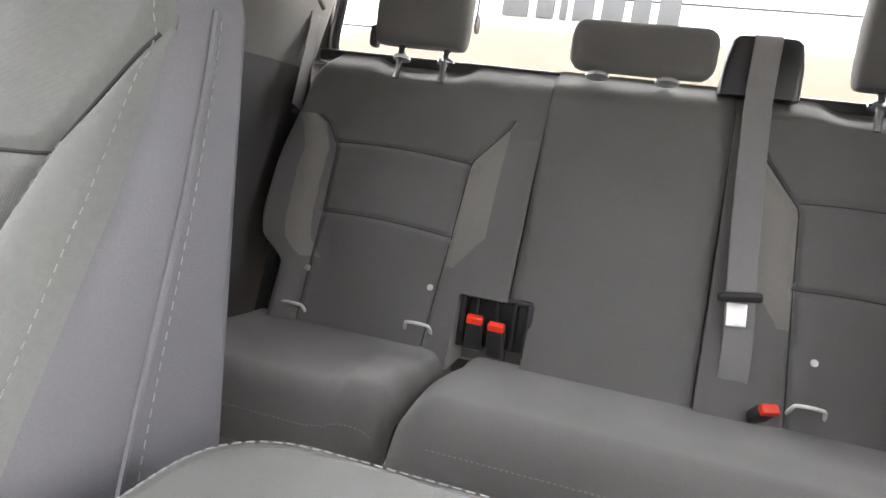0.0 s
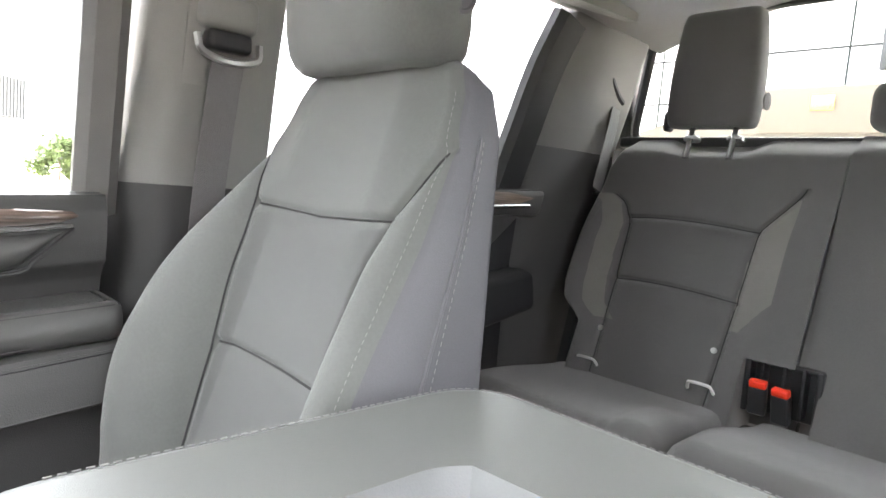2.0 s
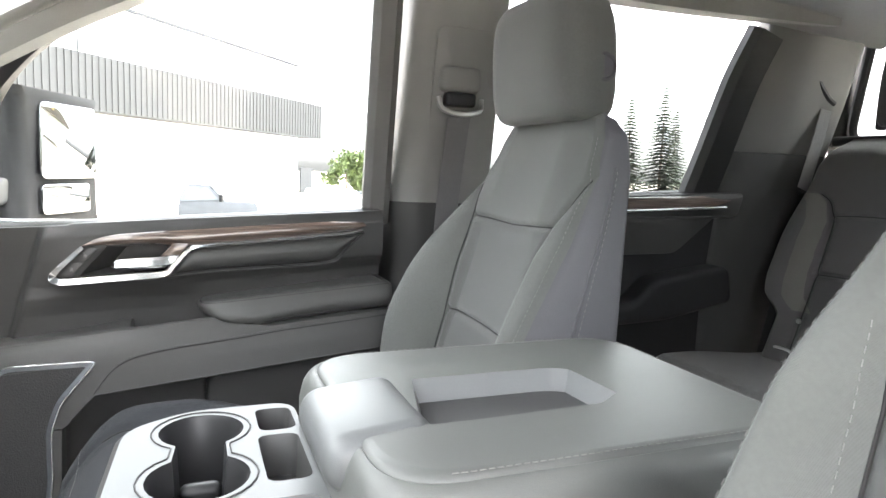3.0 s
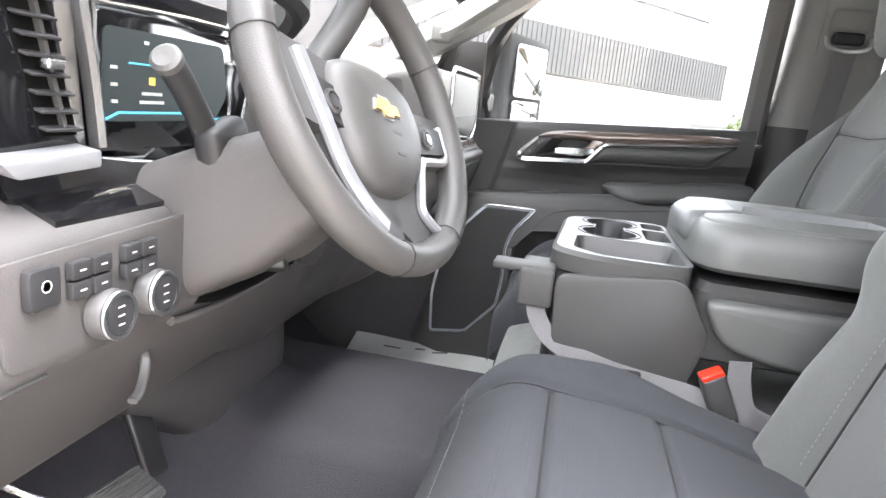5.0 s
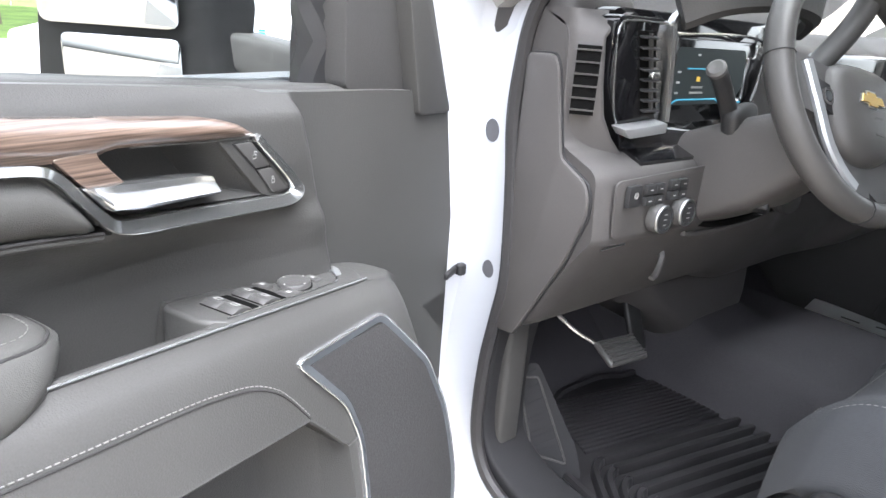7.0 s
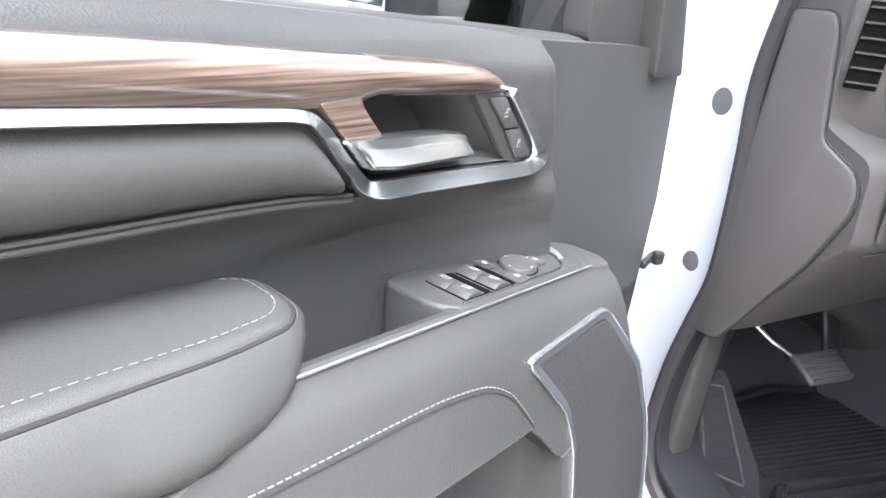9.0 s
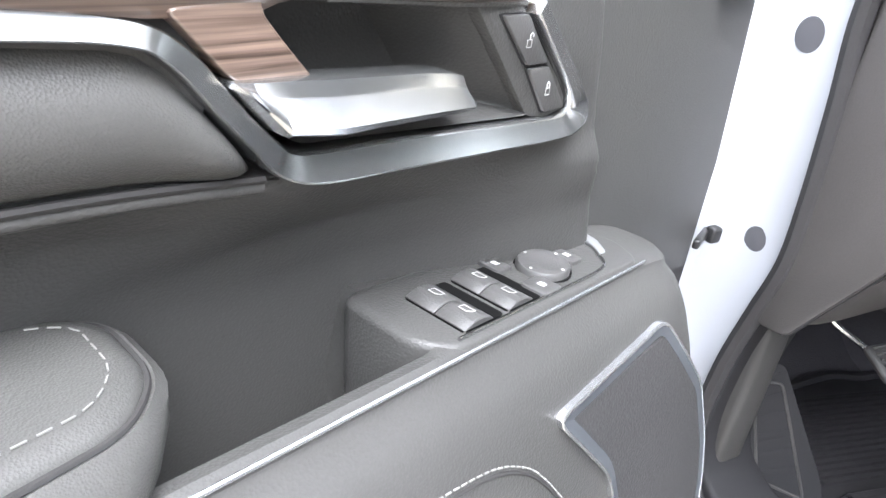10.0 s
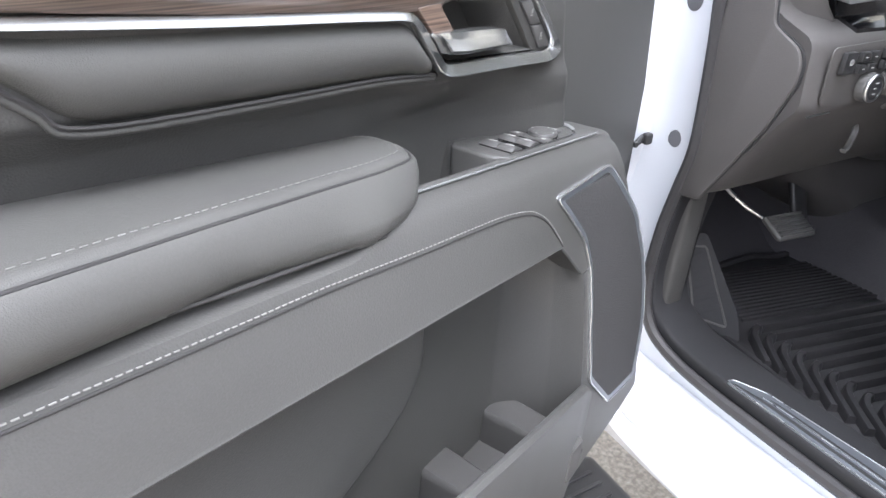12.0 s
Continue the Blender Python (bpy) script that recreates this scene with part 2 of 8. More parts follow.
# ---- mesh helpers ----
def part(name, bm, mat, parent=None, label="", smooth=True, sharp=38):
    bmesh.ops.recalc_face_normals(bm, faces=bm.faces)
    me = bpy.data.meshes.new(name)
    if smooth:
        for f in bm.faces:
            f.smooth = True
        lim = radians(sharp)
        for e in bm.edges:
            if len(e.link_faces) == 2 and e.calc_face_angle(0) > lim:
                e.smooth = False
    bm.to_mesh(me)
    bm.free()
    for m in (mat if isinstance(mat, (list, tuple)) else [mat]):
        me.materials.append(m)
    ob = new(name, me)
    if parent is not None:
        ob.parent = parent
        ob.matrix_parent_inverse = parent.matrix_world.inverted()
    if label:
        ob["label"] = label
    return ob


def thing(name, label, category, at=(0, 0, 0), group="", kind=""):
    ob = new(name)
    ob.empty_display_size = 0.05
    ob.matrix_world = Matrix.Translation(at)
    bpy.context.view_layer.update()
    return tagged(ob, label, category, group, kind)


def rbox(size, r=0.01, seg=3, at=(0, 0, 0), m=None):
    """A box with rounded edges."""
    bm = bmesh.new()
    bmesh.ops.create_cube(bm, size=1)
    bmesh.ops.scale(bm, vec=size, verts=bm.verts)
    r = min(r, min(size) * 0.49)
    if r > 0:
        bmesh.ops.bevel(bm, geom=list(bm.edges), offset=r, segments=seg, profile=0.5, affect="EDGES", clamp_overlap=True)
    if m is not None:
        bmesh.ops.transform(bm, matrix=m, verts=bm.verts)
    bmesh.ops.translate(bm, vec=at, verts=bm.verts)
    return bm


def join(*bms):
    out = bmesh.new()
    for b in bms:
        me = bpy.data.meshes.new("tmp")
        b.to_mesh(me)
        b.free()
        out.from_mesh(me)
        bpy.data.meshes.remove(me)
    return out


def prism(poly, d0, d1, place, bevel=0.004, seg=2):
    """A plate: the outline poly (a, b) carried from depth d0 to d1. place(a, b, d) gives the point."""
    bm = bmesh.new()
    lo = [bm.verts.new((a, b, d0)) for a, b in poly]
    hi = [bm.verts.new((a, b, d1)) for a, b in poly]
    n = len(poly)
    bm.faces.new(lo[::-1])
    top = bm.faces.new(hi)
    for i in range(n):
        bm.faces.new((lo[i], lo[(i + 1) % n], hi[(i + 1) % n], hi[i]))
    bm.normal_update()
    if bevel:
        bmesh.ops.bevel(bm, geom=list(top.edges), offset=bevel, segments=seg, profile=0.5, affect="EDGES", clamp_overlap=True)
    for v in bm.verts:
        v.co = Vector(place(*v.co))
    return bm


def round_poly(poly, r, seg=4):
    """Rounds the corners of an outline."""
    out, n = [], len(poly)
    for i in range(n):
        p, a, b = Vector(poly[i]), Vector(poly[i - 1]), Vector(poly[(i + 1) % n])
        d = min(r, (a - p).length * 0.45, (b - p).length * 0.45)
        s, e = p + (a - p).normalized() * d, p + (b - p).normalized() * d
        for k in range(seg + 1):
            t = k / seg
            out.append(tuple(s * (1 - t) ** 2 + p * 2 * t * (1 - t) + e * t * t))
    return out


def smooth_path(pts, steps=6, closed=False):
    """A smooth line through the points."""
    P = [Vector(p) for p in pts]
    n, out = len(P), []
    for i in range(n if closed else n - 1):
        p1, p2 = P[i], P[(i + 1) % n]
        p0 = P[i - 1] if closed or i > 0 else p1 * 2 - p2
        p3 = P[(i + 2) % n] if closed or i < n - 2 else p2 * 2 - p1
        for k in range(steps):
            t = k / steps
            out.append(0.5 * (2 * p1 + (p2 - p0) * t + (2 * p0 - 5 * p1 + 4 * p2 - p3) * t * t + (3 * p1 - p0 - 3 * p2 + p3) * t ** 3))
    if not closed:
        out.append(P[-1])
    return out


def sweep(path, profile, closed=False, up=(0, 0, 1), scale=None):
    """Carries a closed profile (side, up) along a path."""
    bm = bmesh.new()
    P = [Vector(p) for p in path]
    n, rings = len(P), []
    up = Vector(up)
    for i, p in enumerate(P):
        a = P[i - 1] if closed or i > 0 else p
        b = P[(i + 1) % n] if closed or i < n - 1 else p
        t = (b - a).normalized()
        s = t.cross(up)
        s = s.normalized() if s.length > 1e-5 else t.orthogonal().normalized()
        w = s.cross(t)
        k = scale(i / max(1, n - 1)) if scale else 1.0
        rings.append([bm.verts.new(p + s * x * k + w * y * k) for x, y in profile])
    m = len(profile)
    for i in range(n if closed else n - 1):
        A, B = rings[i], rings[(i + 1) % n]
        for j in range(m):
            bm.faces.new((A[j], A[(j + 1) % m], B[(j + 1) % m], B[j]))
    if not closed:
        bm.faces.new(rings[0][::-1])
        bm.faces.new(rings[-1])
    return bm


def ring_profile(r, seg=8, ry=None):
    return [(r * math.cos(2 * math.pi * k / seg), (ry or r) * math.sin(2 * math.pi * k / seg)) for k in range(seg)]


def flat_profile(w, h):
    e = min(w, h) * 0.3
    a, b = w / 2, h / 2
    return [(-a + e, -b), (a - e, -b), (a, -b + e), (a, b - e), (a - e, b), (-a + e, b), (-a, b - e), (-a, -b + e)]


def tube(path, r, seg=8, closed=False, up=(0, 0, 1)):
    return sweep(path, ring_profile(r, seg), closed, up)


def loft(loops, caps=True):
    """Closed loops of the same count, skinned."""
    bm = bmesh.new()
    R = [[bm.verts.new(p) for p in lp] for lp in loops]
    m = len(R[0])
    for A, B in zip(R, R[1:]):
        for j in range(m):
            bm.faces.new((A[j], A[(j + 1) % m], B[(j + 1) % m], B[j]))
    if caps:
        bm.faces.new(R[0][::-1])
        bm.faces.new(R[-1])
    return bm


def lathe(profile, at, axis, seg=24):
    """A turned body: profile of (radius, height) about an axis."""
    z = Vector(axis).normalized()
    q = z.to_track_quat("Z", "Y").to_matrix()
    return loft([[Vector(at) + q @ Vector((r * math.cos(2 * math.pi * k / seg), r * math.sin(2 * math.pi * k / seg), h)) for k in range(seg)] for r, h in profile])


def dashes(path, length=0.006, gap=0.004, r=0.0009, lift=(0, 0, 0)):
    """Stitches along a path."""
    out = bmesh.new()
    P = [Vector(p) + Vector(lift) for p in path]
    acc = [0.0]
    for a, b in zip(P, P[1:]):
        acc.append(acc[-1] + (b - a).length)

    def at(s):
        for i in range(len(P) - 1):
            if acc[i + 1] >= s:
                t = (s - acc[i]) / max(1e-9, acc[i + 1] - acc[i])
                return P[i].lerp(P[i + 1], t)
        return P[-1]
    s = 0.0
    while s + length < acc[-1]:
        a, b = at(s), at(s + length)
        t = (b - a).normalized()
        u = t.orthogonal().normalized()
        w = t.cross(u)
        A, B = [], []
        for k in range(4):
            c, d = math.cos(k * math.pi / 2) * r, math.sin(k * math.pi / 2) * r
            A.append(out.verts.new(a + u * c + w * d))
            B.append(out.verts.new(b + u * c + w * d))
        for k in range(4):
            out.faces.new((A[k], A[(k + 1) % 4], B[(k + 1) % 4], B[k]))
        out.faces.new(A[::-1])
        out.faces.new(B)
        s += length + gap
    return out


def sstep(a, b, x):
    t = min(1, max(0, (x - a) / (b - a)))
    return t * t * (3 - 2 * t)


def lerp_table(tab, x):
    for (x0, y0), (x1, y1) in zip(tab, tab[1:]):
        if x <= x1:
            return y0 + (y1 - y0) * max(0.0, min(1.0, (x - x0) / (x1 - x0)))
    return tab[-1][1]


def groove(d, depth=0.007, s=0.0055):
    return depth * math.exp(-(d / s) ** 2)


def pad(name, front, back, na, nt, mats, parent, zone=None, label=""):
    """A stuffed pad: a front and a back sheet over a in -1..1 and t in 0..1, closed round the sides; zone(a, t) picks the material of a front face."""
    bm = bmesh.new()
    A = [-1 + 2 * i / na for i in range(na + 1)]
    T = [j / nt for j in range(nt + 1)]
    nb = max(8, na // 6)
    Bk = [1 - 2 * i / nb for i in range(1, nb)]
    rows = [[bm.verts.new(front(a, t)) for a in A] + [bm.verts.new(back(a, t)) for a in Bk] for t in T]
    m = len(rows[0])
    for j in range(nt):
        for i in range(m):
            f = bm.faces.new((rows[j][i], rows[j][(i + 1) % m], rows[j + 1][(i + 1) % m], rows[j + 1][i]))
            if zone and i < na:
                f.material_index = zone(0.5 * (A[i] + A[i + 1]), 0.5 * (T[j] + T[j + 1]))
            elif zone:
                f.material_index = len(mats) - 1
    for row, rev in ((rows[0], True), (rows[-1], False)):
        f = bm.faces.new(row[::-1] if rev else row)
        f.material_index = len(mats) - 1 if zone else 0
    return part(name, bm, mats, parent, label, sharp=60)


# ---- cab shell ----
def grid_sheet(fn, nu, nv, thick=None):
    bm = bmesh.new()
    V = [[bm.verts.new(fn(i / nu, j / nv)) for j in range(nv + 1)] for i in range(nu + 1)]
    for i in range(nu):
        for j in range(nv):
            bm.faces.new((V[i][j], V[i + 1][j], V[i + 1][j + 1], V[i][j + 1]))
    if thick:
        bmesh.ops.solidify(bm, geom=list(bm.faces), thickness=thick)
    return bm


def floor_z(x, y):
    z = 0.875 + 0.14 * (1 - (sstep(0.10, 0.19, -x) if x < 0 else sstep(0.33, 0.40, x))) * sstep(-1.0, 0.2, y) * 1.0
    z += 0.95 * max(0.0, y - 0.957) + 0.10 * sstep(0.75, 1.0, y) * (1 - sstep(0.11, 0.2, abs(x)))
    return z


ys_ = [-1.5 + 2.75 * k / 60 for k in range(61)]
xs_ = [-0.73 + 1.46 * k / 48 for k in range(49)]
floor = part("floor", loft([[(x, y, floor_z(x, y)) for x in xs_] + [(0.73, y, floor_z(0.73, y) - 0.06), (-0.73, y, floor_z(-0.73, y) - 0.06)] for y in ys_]), CARPET)
tagged(floor, "dark grey carpeted cab floor with raised tunnel", "floor", kind="structure")

firewall = part("wall_front", rbox((1.6, 0.05, 0.85), 0.01, at=(0, 1.27, 1.2)), BLACK)
tagged(firewall, "black firewall panel under the dashboard", "wall", kind="structure")

ceiling = part("ceiling", grid_sheet(lambda u, v: (-0.72 + 1.44 * u, -1.56 + 1.86 * v, 2.225 - 0.10 * abs(2 * u - 1) ** 3 - 0.02 * (1 - sstep(0, 0.25, v)) - 0.05 * sstep(0.8, 1, v)), 24, 24, 0.04), HEADLINER)
tagged(ceiling, "light grey cloth headliner", "ceiling", kind="structure")

roof = part("roof", grid_sheet(lambda u, v: (-0.86 + 1.72 * u, -1.66 + 2.05 * v, 2.30 - 0.12 * abs(2 * u - 1) ** 3 - 0.04 * (2 * v - 1) ** 4), 20, 20, 0.02), WHITE)
tagged(roof, "white painted cab roof", "roof", kind="structure")

for sx_, nm in ((1, "wall_right"), (-1, "wall_left")):
    kp = part(nm, rbox((0.05, 0.46 if sx_ < 0 else 0.64, 0.72), 0.01, at=(sx_ * 0.695, 1.06 if sx_ < 0 else 0.975, 1.17)), TRIMD)
    tagged(kp, "dark side panel beside the foot well", "wall", kind="structure")

# the wall behind the bench, with the rear window's opening
bm = join(rbox((1.66, 0.06, 0.92), 0.01, at=(0, -1.56, 1.39)),
          rbox((1.5, 0.06, 0.10), 0.01, at=(0, -1.54, 2.25)),
          rbox((0.10, 0.06, 0.40), 0.01, at=(0.82, -1.55, 2.03)),
          rbox((0.10, 0.06, 0.40), 0.01, at=(-0.82, -1.55, 2.03)))
tagged(part("wall_rear", bm, TRIMD), "dark trim panel behind the rear bench", "wall", kind="structure")

shelf = part("trim", rbox((1.5, 0.10, 0.03), 0.01, at=(0, -1.49, 1.845)), BLACK)
tagged(shelf, "black ledge under the rear window", "trim", kind="structure")

rear_window = thing("window_1", "wide tinted rear window with black border", "window", (0, -1.53, 1.85), kind="structure")
P = round_poly([(-0.765, 1.85), (0.765, 1.85), (0.72, 2.195), (-0.72, 2.195)], 0.05)
part("pane", prism(P, -1.556, -1.552, lambda a, b, d: (a, d, b), 0), TINTED, rear_window)
part("window_frame", tube([(a, -1.535, b) for a, b in P], 0.014, 8, True, (0, 1, 0)), RUBBER, rear_window)

windshield = thing("window_2", "clear raked windshield over the dashboard", "window", (0, 1.2, 1.68), kind="structure")
part("pane", grid_sheet(lambda u, v: ((-0.80 + 1.6 * u) * (1 - 0.14 * v), 1.28 - 1.0 * v - 0.12 * (2 * u - 1) ** 2, 1.66 + 0.47 * v), 12, 8), SHIELD, windshield)
part("window_frame", tube([((0.62) * s, 0.35, 2.095) for s in (-1, -0.5, 0, 0.5, 1)], 0.04, 8), HEADLINER, windshield)


def plan_loft(levels):
    """A post: closed plan outlines at rising heights."""
    return loft([[(x, y, z) for x, y in pl] for z, pl in levels])


def pillar_c(s):
    m = lambda pts: round_poly([(s * x, y) for x, y in pts], 0.025, 3)
    low = [(0.795, -1.06), (0.775, -1.25), (0.765, -1.50), (0.90, -1.53), (0.90, -1.08)]
    mid = [(0.80, -1.10), (0.775, -1.28), (0.772, -1.47), (0.89, -1.50), (0.89, -1.12)]
    top = [(0.73, -1.19), (0.70, -1.32), (0.69, -1.50), (0.80, -1.52), (0.80, -1.2)]
    t = thing("trim", "two-tone rear corner pillar trim with belt slot", "pillar trim", (s * 0.8, -1.3, 0.95), kind="structure")
    part("lower_trim", plan_loft([(0.88, m(low)), (1.4, m(low)), (1.805, m(mid))]), TRIMD, t)
    part("upper_trim", plan_loft([(1.8055, m(mid)), (1.95, m([(x * 0.6 + X * 0.4, y * 0.6 + Y * 0.4) for (x, y), (X, Y) in zip(mid, top)])), (2.21, m(top))]), TRIMC, t)
    g = [(s * 0.752, -1.34, 2.04), (s * 0.748, -1.36, 2.00), (s * 0.75, -1.40, 1.965), (s * 0.752, -1.43, 1.95)]
    part("belt_slot", sweep(smooth_path(g, 4), flat_profile(0.018, 0.03), up=(s, 0, 0)), BLACK, t)
    return t


pillar_c(1)
pillar_c(-1)


def pillar_b(s):
    m = lambda pts: round_poly([(s * x, y) for x, y in pts], 0.018, 3)
    base = [(0.80, -0.185), (0.775, -0.23), (0.775, -0.37), (0.80, -0.42), (0.92, -0.43), (0.92, -0.16)]
    mid = [(0.815, -0.185), (0.79, -0.23), (0.79, -0.37), (0.81, -0.415), (0.92, -0.42), (0.92, -0.165)]
    top = [(0.745, -0.20), (0.72, -0.24), (0.72, -0.37), (0.745, -0.42), (0.85, -0.43), (0.85, -0.19)]
    t = thing("trim", "two-tone centre pillar trim, light grey above and dark grey below", "pillar trim", (s * 0.82, -0.3, 0.9), kind="structure")
    part("lower_trim", plan_loft([(0.86, m(base)), (1.3, m(base)), (1.648, m(mid))]), TRIM, t)
    part("upper_trim", plan_loft([(1.6485, m(mid)), (1.85, m([((a[0] + b[0]) / 2 + 0.012, (a[1] + b[1]) / 2) for a, b in zip(mid, top)])), (2.14, m(top))]), TRIML, t)
    # belt guide: sunk slider panel, a carrier and the loop
    part("slider_panel", prism(round_poly([(-0.245, 1.72), (-0.375, 1.72), (-0.375, 2.02), (-0.245, 2.02)], 0.02),
                               0, 0.012, lambda a, b, d: (s * (0.787 - 0.22 * max(0, b - 1.72) * 0.8 - d + 0.012), a, b), 0.004), TRIML, t)
    part("guide_cover", rbox((0.035, 0.095, 0.055), 0.014, at=(s * 0.755, -0.305, 1.915)), TRIML, t)
    part("guide_mouth", rbox((0.03, 0.07, 0.03), 0.008, at=(s * 0.75, -0.305, 1.872)), BLACK, t)
    part("belt_loop", sweep(smooth_path([(s * 0.745, -0.255, 1.875), (s * 0.738, -0.262, 1.85), (s * 0.735, -0.305, 1.84), (s * 0.738, -0.348, 1.85), (s * 0.745, -0.355, 1.875)], 4),
                            ring_profile(0.006, 6), up=(s, 0, 0)), STEEL, t, "dark metal belt loop")
    return t


pillar_b(1)
pillar_b(-1)


def front_belt(s):
    b = thing("seat_belt", "grey woven seat belt hanging from the centre pillar", "seat belt", (s * 0.74, -0.3, 1.84), "front seat belts")
    part("webbing", sweep(smooth_path([(s * 0.742, -0.305, 1.85), (s * 0.757, -0.30, 1.75), (s * 0.764, -0.29, 1.6), (s * 0.76, -0.285, 1.42), (s * 0.755, -0.29, 1.1), (s * 0.77, -0.30, 0.97)], 6),
                          flat_profile(0.052, 0.0022), up=(s, 0, 0)), BELT, b)
    part("stop_button", lathe([(0.0, 0.0), (0.007, 0.0), (0.007, 0.004), (0.0, 0.005)], (s * 0.752, -0.275, 1.5), (-s, 0, 0), 12), VINYL, b)
    return b


front_belt(1)


def pillar_a(s):
    t = thing("trim", "light grey windshield pillar trim" + (" with grab handle" if s > 0 else " on the driver's side"), "pillar trim", (s * 0.74, 0.85, 1.66), kind="structure")
    path = smooth_path(([(s * 0.75, 0.92, 1.67), (s * 0.735, 0.76, 1.765)] if s > 0 else [(-0.748, 0.89, 1.72), (-0.745, 0.76, 1.79)]) + [(s * 0.71, 0.58, 1.865), (s * 0.68, 0.40, 1.97), (s * 0.64, 0.16, 2.085)], 6)
    part("pillar_cover", sweep(path, [(-0.035, -0.03), (0.03, -0.035), (0.045, 0.0), (0.03, 0.05), (-0.02, 0.055), (-0.045, 0.02)], up=(0, 0, 1)), TRIML, t)
    if s > 0:
        h = smooth_path([(0.69, 0.70, 1.805), (0.645, 0.67, 1.80), (0.63, 0.60, 1.845), (0.615, 0.48, 1.925), (0.62, 0.42, 1.965), (0.665, 0.40, 1.985)], 6)
        part("grab_handle", sweep(h, ring_profile(0.017, 10, 0.013), up=(0, 0, 1)), TRIML, t, "light grey grab handle")
        for p, e in (((0.672, 0.695, 1.80), 0.03), ((0.65, 0.405, 1.985), 0.03)):
            part("handle_cap", rbox((0.035, 0.06, 0.05), 0.012, at=p), TRIML, t)
    r = smooth_path([(s * 0.64, 0.16, 2.085), (s * 0.70, -0.2, 2.14), (s * 0.70, -0.8, 2.15), (s * 0.70, -1.3, 2.17)], 6)
    part("roof_rail", sweep(r, [(-0.05, -0.03), (0.05, -0.045), (0.06, 0.04), (-0.05, 0.05)], up=(0, 0, 1)), HEADLINER, t)
    return t


pillar_a(1)
pillar_a(-1)


def rear_door(s):
    d = thing("rear_door", "closed dark grey rear door with wood strip and tinted window", "door", (s * 0.85, -0.75, 0.9), "rear doors")
    fx = lambda a, b, dd: (s * (0.80 - dd), a, b)
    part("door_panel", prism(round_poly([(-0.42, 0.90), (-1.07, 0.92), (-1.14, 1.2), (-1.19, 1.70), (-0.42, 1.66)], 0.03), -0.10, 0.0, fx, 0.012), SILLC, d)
    part("upper_pad", prism(round_poly([(-0.43, 1.60), (-1.16, 1.625), (-1.18, 1.695), (-0.43, 1.665)], 0.02), 0.0, 0.02, fx, 0.012), TRIMD, d)
    part("wood_trim", prism(round_poly([(-0.43, 1.628), (-1.06, 1.655), (-1.12, 1.672), (-1.02, 1.682), (-0.43, 1.658)], 0.006), 0.018, 0.03, fx, 0.004), WOOD, d)
    part("chrome_strip", tube([(s * 0.77, -0.43, 1.625), (s * 0.77, -0.80, 1.64), (s * 0.77, -1.10, 1.653)], 0.005, 8, up=(1, 0, 0)), CHROME, d)
    part("padded_insert", prism(round_poly([(-0.43, 1.52), (-0.95, 1.53), (-1.08, 1.63), (-0.43, 1.612)], 0.02), 0.0, 0.022, fx, 0.012), TRIMD, d)
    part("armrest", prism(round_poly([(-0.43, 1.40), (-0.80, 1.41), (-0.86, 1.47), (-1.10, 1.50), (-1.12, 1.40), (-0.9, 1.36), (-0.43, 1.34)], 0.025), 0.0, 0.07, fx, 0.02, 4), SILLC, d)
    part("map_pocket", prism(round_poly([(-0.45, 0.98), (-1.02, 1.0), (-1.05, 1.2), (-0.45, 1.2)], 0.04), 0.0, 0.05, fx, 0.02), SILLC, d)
    part("glass", prism([(-0.42, 1.665), (-1.05, 1.69), (-1.13, 2.12), (-0.44, 2.10)], -0.06, -0.056, lambda a, b, dd: (s * (0.80 - dd - 0.14 * (b - 1.66)), a, b), 0), TINTED, d)
    fr = [(s * 0.83, -1.045, 1.66), (s * 0.815, -1.085, 1.80), (s * 0.785, -1.125, 1.98), (s * 0.75, -1.16, 2.11)]
    part("window_frame", sweep(smooth_path(fr, 4), flat_profile(0.055, 0.11), up=(0, 1, 0)), BLACK, d)
    part("outer_skin", prism([(-0.40, 0.75), (-1.15, 0.80), (-1.2, 1.67), (-0.40, 1.64)], -0.2, -0.105, fx, 0.02), WHITE, d)
    return d


rear_door(1)
rear_door(-1)


